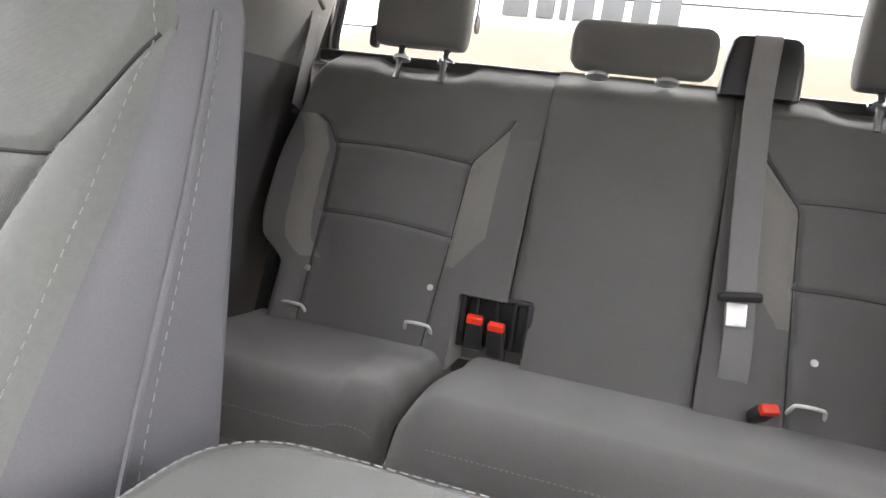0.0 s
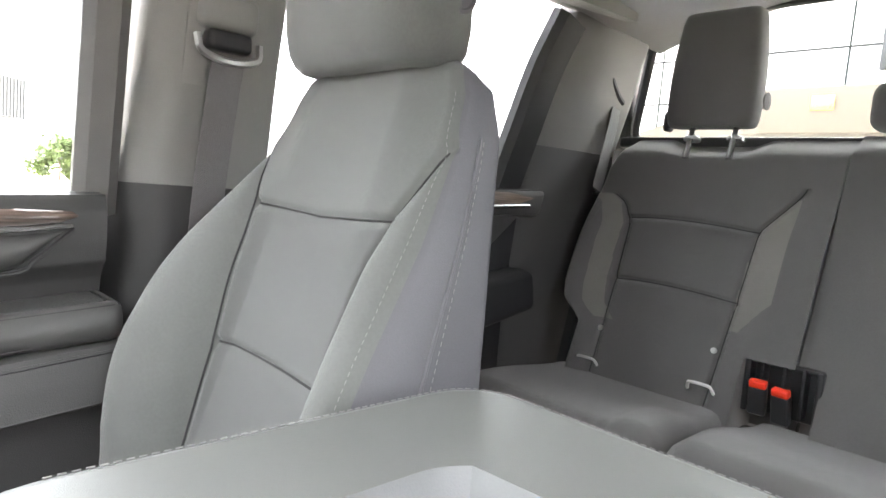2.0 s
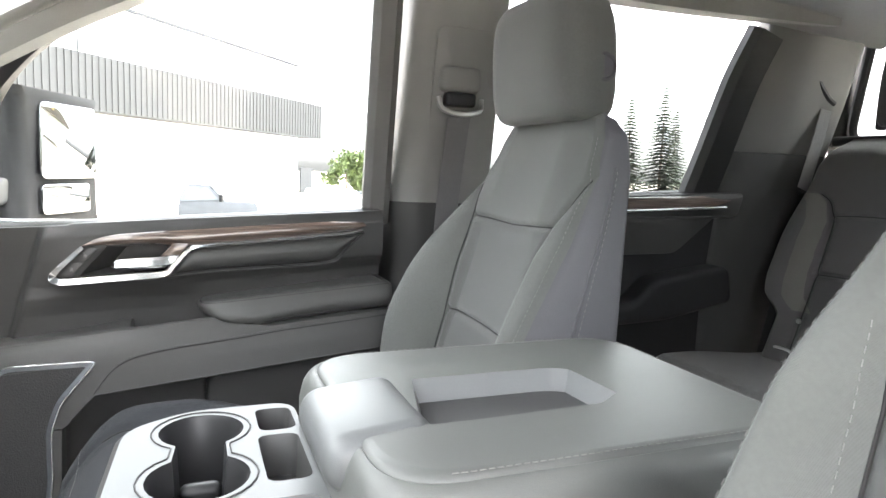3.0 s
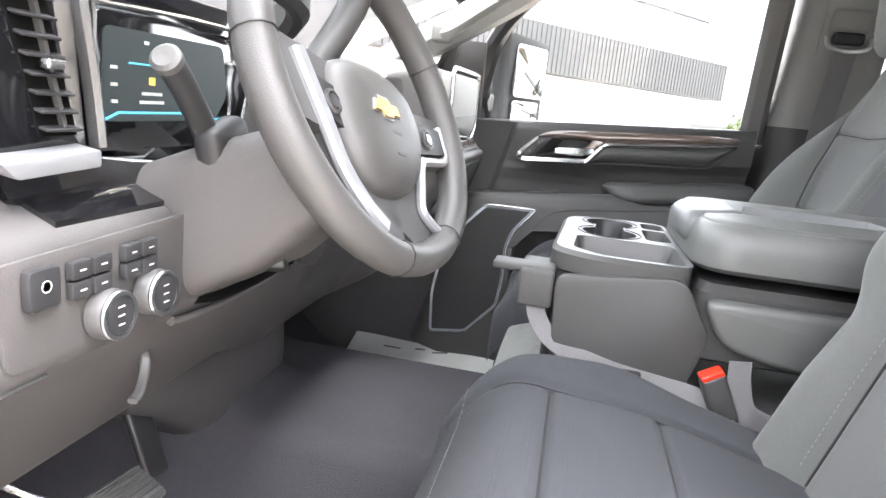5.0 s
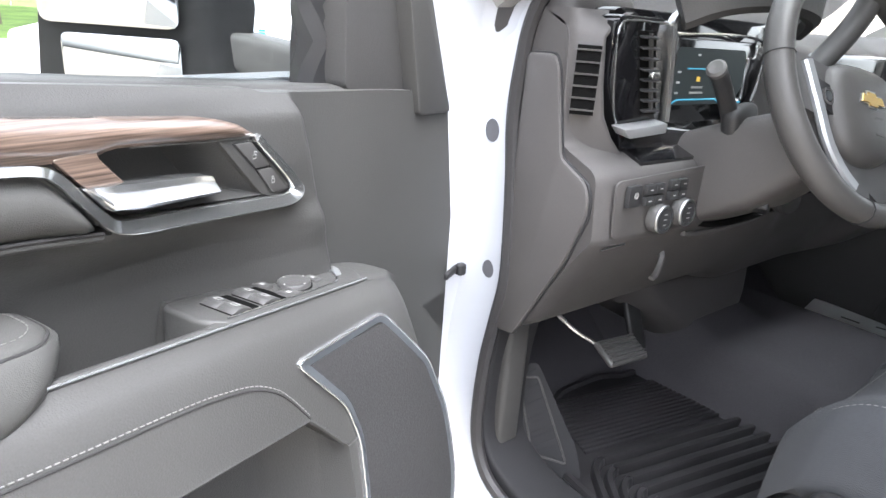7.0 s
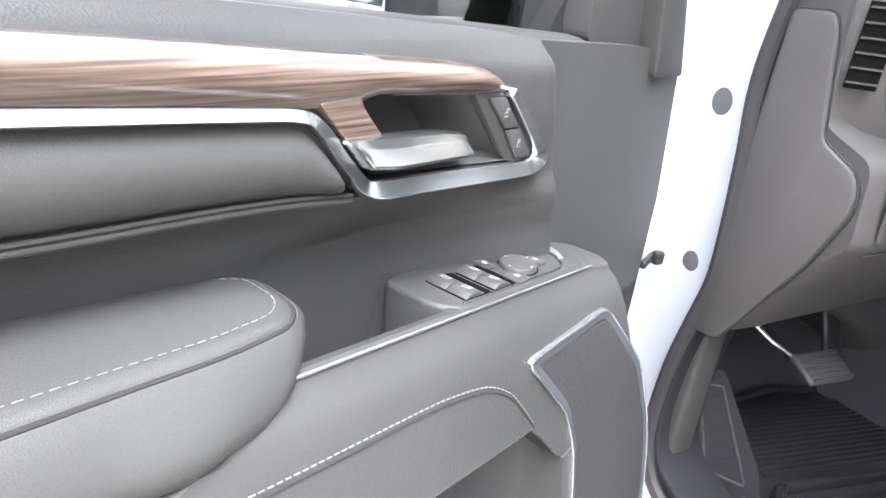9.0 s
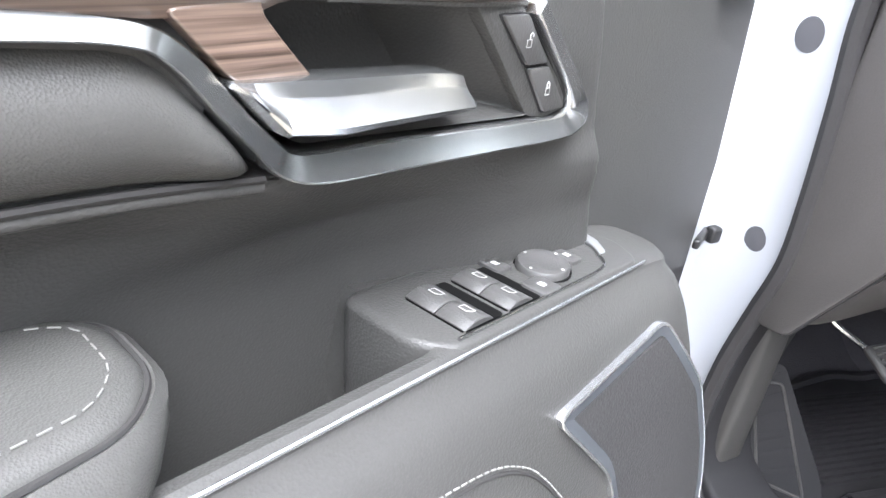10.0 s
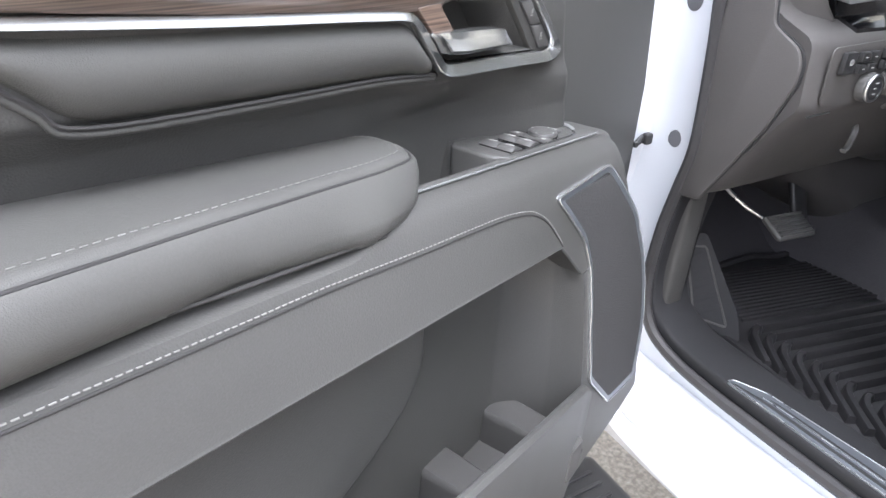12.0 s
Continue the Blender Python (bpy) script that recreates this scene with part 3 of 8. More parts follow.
# ---- front seats ----
def front_seat(cx, s, label, dy=0.0):
    """s: +1 where the outboard side lies towards +x."""
    st = thing("front_seat", label, "seat", (cx, 0.0, 0.9), "front seats")
    z0, z1 = 1.19, 1.832
    WF = [(0, 0.185), (0.3, 0.176), (0.5, 0.168), (0.8, 0.165), (0.92, 0.156), (0.975, 0.138), (1.0, 0.10)]
    WB = [(0, 0.235), (0.3, 0.235), (0.5, 0.228), (0.85, 0.216), (0.94, 0.198), (0.98, 0.165), (1.0, 0.12)]
    ka_z = [(1.19, 0.47), (1.46, 0.51), (1.60, 0.575), (1.645, 0.62), (1.69, 0.72), (1.73, 0.82), (1.832, 0.95)]
    E = 0.80

    def yf(z):
        return -0.152 - 0.31 * (z - 1.28)

    def front(a, t):
        z = z0 + (z1 - z0) * t
        wf, wb = lerp_table(WF, t), lerp_table(WB, t)
        aa = abs(a)
        if a * s > 0:
            full = (1 - sstep(0.55, 0.97, t)) * (0.45 + 0.55 * sstep(0.05, 0.40, t))
            wf, wb = wf + 0.050 * full * sstep(0.5, 0.8, aa), wb + 0.066 * full
        else:
            wb -= 0.034 * sstep(0.0, 0.1, 1.0 - 0.5 * (t > 0.985))
        ka = lerp_table(ka_z, z)
        ye = yf(z) + lerp_table([(1.19, 0.035), (1.35, 0.030), (1.48, 0.010), (1.62, -0.018), (1.70, -0.024), (1.83, -0.02)], z)
        if a * s > 0:
            ye += 0.062 * (1 - sstep(0.50, 0.90, t)) * (0.12 + 0.88 * sstep(0.10, 0.45, t))
        elif dy:
            ye += 0.042 * sstep(1.42, 1.52, z) * (1 - sstep(1.60, 1.71, z)) * sstep(0.45, 0.8, aa)
        if aa <= E:
            x = wf * aa / E
            swell = 0.020 * math.sin(math.pi * min(1, max(0, (aa - ka) / max(0.05, E - ka)))) * (1 - sstep(0.62, 0.8, t)) if aa > ka else 0
            y = yf(z) + (ye - yf(z)) * sstep(0.40, E, aa) + swell - 0.006 * math.cos(a * 3)
            y -= groove((aa - ka) * wf / E)
            if aa < ka:
                y -= groove(z - 1.634 - 0.010 * aa) + groove(z - 1.466 - 0.006 * a)
            y -= 0.012 * max(0, (aa - E + 0.06) / 0.06) ** 2
        else:
            f = (aa - E) / (1 - E)
            x = wf + (wb - wf) * (1 - (1 - f) ** 1.6)
            ys = -0.343 - 0.05 * (z - 1.28)
            y = ye - 0.012 + (ys - ye + 0.012) * f ** 1.15
        y -= 0.025 * sstep(0.95, 1.0, t) ** 2 * (1 if aa < E else 0.3)
        return (cx + math.copysign(x, a), y + dy, z - 0.012 * aa ** 3 * sstep(0.8, 1, t))

    def back(a, t):
        z = z0 + (z1 - z0) * t
        y = -0.348 - 0.05 * (z - 1.28) - 0.022 * (1 - abs(a) ** 4) + 0.03 * sstep(0.93, 1, t)
        return (cx + a * (lerp_table(WB, t) + (0.062 * (1 - sstep(0.55, 0.97, t)) if a * s > 0 else -0.032)) * 0.985, y + dy, z - 0.01)

    def zone(a, t):
        z = z0 + (z1 - z0) * t
        aa = abs(a)
        if aa > E:
            return 2
        return 0 if aa < lerp_table(ka_z, z) and z < 1.634 else 1

    back_rest = pad("backrest", front, back, 200, 180, [CLOTHI, CLOTH2, SIDE], st, zone)
    for sg in (-s,):
        pth = [Vector(front(sg * 0.775, t / 60)) + Vector((0, 0.0012, 0)) for t in range(4, 57)]
        part("stitching", dashes(pth, 0.0045, 0.0035, 0.0004), STITCH, back_rest, "pale thread stitching")
        pth = [Vector(front(sg * (lerp_table(ka_z, z0 + (z1 - z0) * t / 60) + 0.03), t / 60)) + Vector((0, 0.0012, 0)) for t in range(6, 44)]
        part("stitching", dashes(pth, 0.0045, 0.0035, 0.0004), STITCH, back_rest, "pale thread stitching")
        pth = [Vector(front(sg * 0.90, t / 60)) + Vector((sg * 0.0008, 0.0004, 0)) for t in range(4, 52)]
        part("piping", tube(pth, 0.0022, 6), SIDE, back_rest, "raised side seam")
        pth = [Vector(front(sg * 0.915, t / 60)) + Vector((sg * 0.0012, 0.0006, 0)) for t in range(4, 52)]
        part("stitching", dashes(pth, 0.005, 0.004, 0.0004), STITCH, back_rest, "pale thread stitching")

    for zz, k, k2 in ((1.634, 0.010, 0.0), (1.466, 0.0, 0.006)):
        kk = lerp_table(ka_z, zz)
        pth = [Vector(front(a / 20 * kk * 0.985, (zz + k * abs(a / 20 * kk) + k2 * (a / 20 * kk) - z0) / (z1 - z0))) + Vector((0, 0.0015, 0)) for a in range(-20, 21)]
        part("seam", tube(pth, 0.0013, 6), THREAD_DARK, back_rest, "dark seam")
    for sg in (-1, 1):
        pth = [Vector(front(sg * lerp_table(ka_z, z0 + (z1 - z0) * t / 60), t / 60)) + Vector((0, 0.0015, 0)) for t in range(4, 50)]
        part("seam", tube(pth, 0.0013, 6), THREAD_DARK, back_rest, "dark seam")

    # cushion
    def ctop(y):
        return 1.282 - 0.060 * (1 - sstep(-0.08, 0.24, y)) - 0.012 * sstep(0.30, 0.42, y)

    y0, y1 = -0.18, 0.43
    wt_ = [(0, 0.25), (0.4, 0.258), (0.75, 0.25), (0.92, 0.235), (1.0, 0.21)]

    def cfront(a, t):
        y = y0 + (y1 - y0) * t
        w = lerp_table(wt_, t)
        aa = abs(a)
        k = 0.52 + 0.12 * sstep(0.6, 1, t)
        z = ctop(y) + (0.008 + 0.014 * sstep(0.1, 0.25, y)) * sstep(0.5, 0.75, aa) - 0.10 * max(0, (aa - 0.78) / 0.22) ** 2.4
        z -= 0.095 * max(0, (t - 0.82) / 0.18) ** 2.2
        z -= groove((aa - k) * w) if t < 0.99 else 0
        if aa < k:
            z -= groove(y - 0.16) + groove(y - 0.295)
        return (cx + a * w, y, z)

    def cback(a, t):
        y = y0 + (y1 - y0) * t
        return (cx + a * lerp_table(wt_, t) * 0.97, y - 0.01, 1.13 + 0.01 * t)

    cushion = pad("cushion", cfront, cback, 150, 130, [CLOTH_SHADED, CLOTH_SHADED, CLOTH_SHADED], st,
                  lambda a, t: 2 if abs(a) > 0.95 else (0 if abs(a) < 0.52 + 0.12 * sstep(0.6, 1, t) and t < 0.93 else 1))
    for sg in (-1, 1):
        pth = [Vector(cfront(sg * (0.52 + 0.12 * sstep(0.6, 1, t / 50)), t / 50)) + Vector((0, 0, 0.0015)) for t in range(4, 46)]
        part("seam", tube(pth, 0.0013, 6), THREAD_DARK, cushion, "dark seam")
    for ys_m in (0.16, 0.295):
        pth = [Vector(cfront(a / 20 * 0.52, (ys_m - y0) / (y1 - y0))) + Vector((0, 0, 0.0015)) for a in range(-20, 21)]
        part("seam", tube(pth, 0.0010, 6), THREAD_DARK, cushion, "dark seam")
    for sg in (-1, 1):
        pth = [Vector(cfront(sg * 0.84, t / 50)) + Vector((0, 0, 0.001)) for t in range(6, 47)]
        part("stitching", dashes(pth, 0.0045, 0.0035, 0.00035), STITCH, cushion, "pale thread stitching")
    pth = [Vector(cfront(a / 40, 0.955)) + Vector((0, 0.0008, 0.0008)) for a in range(-32, 33)]
    part("stitching", dashes(pth, 0.0045, 0.0035, 0.00035), STITCH, cushion, "pale thread stitching")

    # headrest: a wide rounded block that leans forward over two posts
    def hloop(f):
        z = 1.805 + 0.20 * f
        e = math.sqrt(max(0.0, 1 - abs(2 * f - 1) ** 5.0))
        hw, ht = 0.136 * (0.78 + 0.22 * e) - 0.012 * sstep(0.55, 1, f), 0.062 * (0.55 + 0.45 * e)
        cy = -0.335 + 0.012 * f + dy
        out = []
        for k in range(36):
            an = 2 * math.pi * k / 36
            c, sn = math.cos(an), math.sin(an)
            px = hw * math.copysign(abs(c) ** 0.42, c)
            py = ht * math.copysign(abs(sn) ** 0.55, sn)
            if sn < 0:
                px *= 0.93
            out.append((cx + px, cy + py, z))
        return out
    hr = part("headrest", loft([hloop(f) for f in (0, 0.015, 0.05, 0.12, 0.25, 0.4, 0.55, 0.7, 0.82, 0.9, 0.955, 0.985, 1.0)]), CLOTH2, st)
    for sg in (-1, 1):
        part("button", lathe([(0.0, 0.0), (0.022, 0.0), (0.022, 0.003), (0.018, 0.005), (0.016, 0.002), (0.0, 0.002)], (cx + sg * 0.1275, -0.345 + dy, 1.885), (sg, 0, 0), 24), SIDE, hr, "round release button")
    for dx in (-0.06, 0.06):
        part("post", tube([(cx + dx, -0.345 + dy, 1.75), (cx + dx, -0.335 + dy, 1.83)], 0.007, 10, up=(1, 0, 0)), CHROME, st)
    part("seat_base", rbox((0.46, 0.50, 0.17), 0.03, at=(cx, 0.10, 1.05)), PLASTIC, st, "dark plastic seat base")
    part("side_shield", prism(round_poly([(-0.20, 1.0), (0.30, 1.0), (0.38, 1.12), (0.36, 1.19), (-0.20, 1.20)], 0.03), 0, 0.02, lambda a, b, d: (cx + s * (0.235 + d), a, b), 0.008), BLACK, st)
    for dx in (-0.19, 0.19):
        part("rail", rbox((0.04, 0.62, 0.10), 0.006, at=(cx + dx, 0.05, 0.925)), BLACK, st)
    return st


front_seat(0.417, 1, "grey cloth front passenger seat with pale stitching")
front_seat(-0.437, -1, "grey cloth driver's seat with pale stitching, set forward", 0.135)


# ---- rear bench ----
def ry(z):
    return -1.213 - 0.368 * (z - 1.38)


def rear_back(name, x0, x1, parent, seams, zt, patches, flat=False, out_bulge=None):
    """A section of the rear backrest between x0 and x1 on the leaning plane of the bench."""
    zb = 1.24

    def dip(x, t):
        """The top edge sags between the headrest's posts."""
        d = abs(x - (x0 + x1) / 2 - 0.012)
        return 0.0 if flat else 0.017 * (1 - sstep(0.07, 0.13, d)) * sstep(0.88, 1.0, t)

    def edge(t, sg):
        x = x1 if sg > 0 else x0
        if out_bulge == sg:
            x += sg * 0.02 * (1 - sstep(0.5, 0.9, t)) * sstep(0.25, 0.4, t) - sg * 0.055 * (1 - sstep(0.22, 0.32, t)) - sg * 0.03 * sstep(0.85, 1, t)
        return x

    def front(a, t):
        z = zb + (zt - zb) * t
        xl, xr = edge(t, -1), edge(t, 1)
        x = (xl + xr) / 2 + a * (xr - xl) / 2
        w = (xr - xl) / 2
        er, ed = (0.03, 0.06) if out_bulge == (1 if a > 0 else -1) else (0.004, 0.002)
        y = ry(z) - ed * max(0, (abs(a) - 1 + er / w) / (er / w)) ** 2.5
        if 0.122 < x < 0.262 and z < 1.388:
            y -= 0.11 * (1 - sstep(1.380, 1.388, z)) * min(1, sstep(0.122, 0.127, x), 1 - sstep(0.257, 0.262, x))
        y -= 0.055 * sstep(0.90, 1.0, t) ** 2
        for kind, p, q in seams:
            if kind == "h" and q[0] - 0.01 < x < q[1] + 0.01:
                y -= groove(z - p - 0.012 * math.sin((x - q[0]) * 8))
            if kind == "v":
                xa = lerp_table(p, z)
                if q[0] < z < q[1]:
                    y -= groove(x - xa)
                    if len(seams) > 1:
                        y += 0.018 * sstep(0, 0.06, abs(x - (x0 + x1) / 2) - abs(xa - (x0 + x1) / 2)) * (1 - sstep(0.55, 0.85, t)) / 2
        return (x, y, z - dip(x, t))

    def back(a, t):
        z = zb + (zt - zb) * t
        xl, xr = edge(t, -1), edge(t, 1)
        return ((xl + xr) / 2 + a * (xr - xl) / 2 * 0.99, ry(z) - 0.12 + 0.03 * sstep(0.9, 1, t), z - 0.012 - dip((xl + xr) / 2 + a * (xr - xl) / 2, t))

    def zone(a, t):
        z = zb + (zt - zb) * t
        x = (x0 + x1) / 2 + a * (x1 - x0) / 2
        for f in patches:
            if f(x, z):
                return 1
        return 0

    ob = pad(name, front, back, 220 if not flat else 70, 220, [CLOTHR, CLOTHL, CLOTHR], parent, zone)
    for kind, p, q in seams:
        if kind == "h":
            line = [(x, p + 0.012 * math.sin((x - q[0]) * 8)) for x in [q[0] + (q[1] - q[0]) * k / 24 for k in range(25)]]
        else:
            line = [(lerp_table(p, z), z) for z in [max(q[0], zb + 0.02) + (q[1] - max(q[0], zb + 0.02)) * k / 30 for k in range(31)]]
        pts = []
        for x, z in line:
            t = (z - zb) / (zt - zb)
            xl, xr = edge(t, -1), edge(t, 1)
            pts.append(Vector(front((x - (xl + xr) / 2) / ((xr - xl) / 2), t)) + Vector((0, 0.0016, 0)))
        part("seam", tube(pts, 0.0012, 6), THREAD_DARK, ob, "dark seam")
    return ob


def rear_headrest(cx, parent, w=0.212, zb=1.875, zt=2.15, tilt=0.0):
    def loop(f):
        z = zb + (zt - zb) * f
        e = math.sqrt(max(0, 1 - abs(2 * f - 1) ** 7))
        hw = w / 2 * (0.9 + 0.1 * e) * (1 - 0.12 * sstep(0.45, 1, f))
        ht = 0.05 * (0.55 + 0.45 * e)
        cy = ry(zb) + 0.0 - 0.06 * (z - zb)
        return [(cx + hw * math.copysign(abs(math.cos(k * math.pi / 14)) ** 0.4, math.cos(k * math.pi / 14)),
                 cy + ht * math.copysign(abs(math.sin(k * math.pi / 14)) ** 0.55, math.sin(k * math.pi / 14)), z) for k in range(28)]
    return part("headrest", loft([loop(f) for f in (0, 0.012, 0.04, 0.1, 0.25, 0.45, 0.65, 0.8, 0.9, 0.955, 0.988, 1.0)]), CLOTHR, parent)


def latch_loop(x, y, z, parent):
    """The wire anchor that peeps out between back and cushion."""
    w, z, y = 0.03, z + 0.006, y + 0.008
    pts = [(x - w, y - 0.03, z - 0.015), (x - w, y, z - 0.005), (x - w + 0.004, y + 0.02, z + 0.018), (x - w + 0.012, y + 0.025, z + 0.026),
           (x + w - 0.012, y + 0.025, z + 0.026), (x + w - 0.004, y + 0.02, z + 0.018), (x + w, y, z - 0.005), (x + w, y - 0.03, z - 0.015)]
    return part("anchor_loop", tube(smooth_path(pts, 3), 0.0036, 8), ZINC, parent, "bare steel child-seat anchor")


def rear_cushion(x0, x1, parent, yf, ztop=1.305, crease=True, bolster=0.0):
    yb = -1.20

    def top(a, t):
        y = yb + (yf - yb) * t
        x = (x0 + x1) / 2 + a * (x1 - x0) / 2
        w = (x1 - x0) / 2
        z = 1.27 + (ztop - 1.27) * sstep(0.0, 0.7, t)
        z -= 0.05 * max(0, (abs(a) - 1 + 0.05 / w) / (0.05 / w)) ** 2.5
        z -= 0.10 * max(0, (t - 0.80) / 0.20) ** 2.3
        if crease:
            z -= groove(y - (yf - 0.025), 0.003)
        if bolster:
            b = sstep(bolster + 0.06, bolster - 0.01, x) if x > 0 else 0
            q = sstep(0.30, 0.62, t)
            z += (0.016 * b - groove(x - bolster - 0.075 + 0.05 * q, 0.004)) * q
        return (x, y, z)

    def bot(a, t):
        y = yb + (yf - yb) * t
        return ((x0 + x1) / 2 + a * (x1 - x0) / 2 * 0.97, y - 0.03 * t, 1.17 - 0.01 * t)
    c = pad("cushion", top, bot, 60, 60, [CLOTHR], parent)
    pth = [Vector(top(-0.9 + 1.8 * k / 40, 0.955)) + Vector((0, 0.0006, 0.0008)) for k in range(41)]
    part("stitching", dashes(pth, 0.004, 0.004, 0.0008), CLOTHL, c, "grey thread stitching")
    return c


seam_in = [(1.24, 0.325), (1.48, 0.312), (1.64, 0.305), (1.72, 0.24), (1.80, 0.20)]
seam_out = [(1.24, 0.60), (1.48, 0.605), (1.63, 0.612), (1.68, 0.64), (1.72, 0.70)]


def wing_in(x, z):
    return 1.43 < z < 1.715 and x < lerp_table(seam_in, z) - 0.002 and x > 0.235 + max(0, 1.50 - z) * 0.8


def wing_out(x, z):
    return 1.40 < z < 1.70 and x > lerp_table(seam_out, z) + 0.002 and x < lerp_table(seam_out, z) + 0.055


r40 = thing("rear_seat", "dark grey cloth rear seat section, folded up, on the passenger's side", "seat", (0.45, -1.2, 0.95), "rear bench")
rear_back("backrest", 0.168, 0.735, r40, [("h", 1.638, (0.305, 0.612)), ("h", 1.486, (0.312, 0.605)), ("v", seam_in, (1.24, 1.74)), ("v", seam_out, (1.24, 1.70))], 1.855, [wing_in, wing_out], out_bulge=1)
hr = rear_headrest(0.476, r40)
part("button", lathe([(0.0, 0), (0.02, 0), (0.02, 0.004), (0.0, 0.006)], (0.358, -1.40, 1.935), (-1, 0, 0.0), 20), CLOTHR, hr, "round release button")
for x in (0.413, 0.518):
    part("post", tube([(x, ry(1.80), 1.80), (x, ry(1.89), 1.90)], 0.0075, 10, up=(1, 0, 0)), CHROME, r40)
    part("post_collar", lathe([(0.0, 0), (0.02, 0), (0.02, 0.006), (0.012, 0.012), (0.0, 0.012)], (x, -1.395, 1.845), (0, -0.2, 1), 16), SATIN, r40)
rear_cushion(0.255, 0.735, r40, -0.80, 1.29, bolster=0.33)
for x, z in ((0.604, 1.375), (0.33, 1.384)):
    part("button", lathe([(0.0, 0), (0.007, 0), (0.006, 0.004), (0.0, 0.005)], (x, ry(z) - 0.001, z), (0, 1, 0.37), 12), STEEL, r40, "small metal button")
latch_loop(0.335, -1.205, 1.285, r40)
latch_loop(0.612, -1.205, 1.272, r40)
part("leg", rbox((0.4, 0.3, 0.22), 0.02, at=(0.5, -1.05, 1.03)), BLACK, r40)
part("release_handle", rbox((0.02, 0.03, 0.05), 0.008, at=(0.60, -1.425, 1.895)), BLACK, r40)
part("side_bracket", prism(round_poly([(-1.19, 1.20), (-1.24, 1.42), (-1.30, 1.42), (-1.30, 1.15), (-1.22, 1.12)], 0.02), 0, 0.03, lambda a, b, d: (0.69 + d, a, b), 0.006), BLACK, r40)

r60 = thing("rear_seat", "dark grey cloth rear seat section with middle place and folded headrest", "seat", (-0.3, -1.2, 0.95), "rear bench")
mirror_tab = lambda tab, c: [(z, c - x) for z, x in tab]
rear_back("backrest", -0.19, 0.1665, r60, [], 1.862, [], flat=True)
sd_in, sd_out = mirror_tab(seam_in, -0.02), mirror_tab(seam_out, -0.02)
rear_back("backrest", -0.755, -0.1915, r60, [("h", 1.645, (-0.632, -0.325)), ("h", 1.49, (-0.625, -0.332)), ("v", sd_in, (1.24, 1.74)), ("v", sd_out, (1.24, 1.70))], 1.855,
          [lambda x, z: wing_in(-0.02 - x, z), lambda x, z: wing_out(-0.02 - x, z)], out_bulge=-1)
rear_headrest(-0.488, r60)
for x in (-0.435, -0.54):
    part("post", tube([(x, ry(1.80), 1.80), (x, ry(1.89), 1.90)], 0.0075, 10, up=(1, 0, 0)), CHROME, r60)
    part("post_collar", lathe([(0.0, 0), (0.02, 0), (0.02, 0.006), (0.012, 0.012), (0.0, 0.012)], (x, -1.395, 1.845), (0, -0.2, 1), 16), SATIN, r60)
# low middle headrest
part("headrest", rbox((0.285, 0.085, 0.10), 0.028, 4, at=(0.003, -1.395, 1.912)), CLOTHR, r60, "low folded middle headrest")
for x in (-0.055, 0.085):
    part("post_collar", lathe([(0.0, 0), (0.024, 0), (0.024, 0.006), (0.014, 0.012), (0.0, 0.012)], (x, -1.395, 1.85), (0, -0.2, 1), 16), SATIN, r60)
rear_cushion(-0.755, 0.245, r60, -0.775, 1.315)
for x in (-0.378, -0.652):
    part("button", lathe([(0.0, 0), (0.007, 0), (0.006, 0.004), (0.0, 0.005)], (x, ry(1.385) - 0.001, 1.385), (0, 1, 0.37), 12), STEEL, r60, "small metal button")
latch_loop(-0.375, -1.205, 1.285, r60)
part("leg", rbox((0.8, 0.3, 0.22), 0.02, at=(-0.3, -1.05, 1.03)), BLACK, r60)
# pocket with the two buckles
pk = part("buckle_pocket", join(rbox((0.125, 0.02, 0.115), 0.008, at=(0.188, -1.245, 1.335)), rbox((0.012, 0.05, 0.11), 0.004, at=(0.255, -1.23, 1.335)),
                                rbox((0.012, 0.05, 0.11), 0.004, at=(0.122, -1.225, 1.335)), rbox((0.14, 0.05, 0.012), 0.004, at=(0.188, -1.235, 1.388))), BLACK, r60, "black recessed buckle pocket")
for x in (0.15, 0.185, 0.225):
    part("rib", rbox((0.006, 0.04, 0.10), 0.002, at=(x, -1.222, 1.34)), BLACK, pk)


def buckle(x, y, z, rx, rz, label, size=1.0):
    b = thing("seat_belt_buckle", label, "belt buckle", (x, y, z), "rear belt buckles")
    m = pose(0, 0, 0, rx, 0, rz) @ Matrix.Diagonal((size, size, size, 1))
    part("body", rbox((0.034, 0.02, 0.06), 0.005, m=m, at=(x, y, z)), BLACK, b)
    o = (pose(0, 0, 0, rx, 0, rz) @ Vector((0, 0.002, 0.035 * size)))
    part("release_button", rbox((0.032, 0.018, 0.016), 0.004, m=m, at=(x + o.x, y + o.y, z + o.z)), RED, b, "red release button")
    return b


buckle(0.222, -1.185, 1.315, -12, 4, "black rear belt buckle with red button")
buckle(0.176, -1.180, 1.310, -12, -6, "black rear belt buckle with red button")
buckle(-0.295, -1.165, 1.285, -45, 25, "black rear belt buckle with red button lying on the bench")

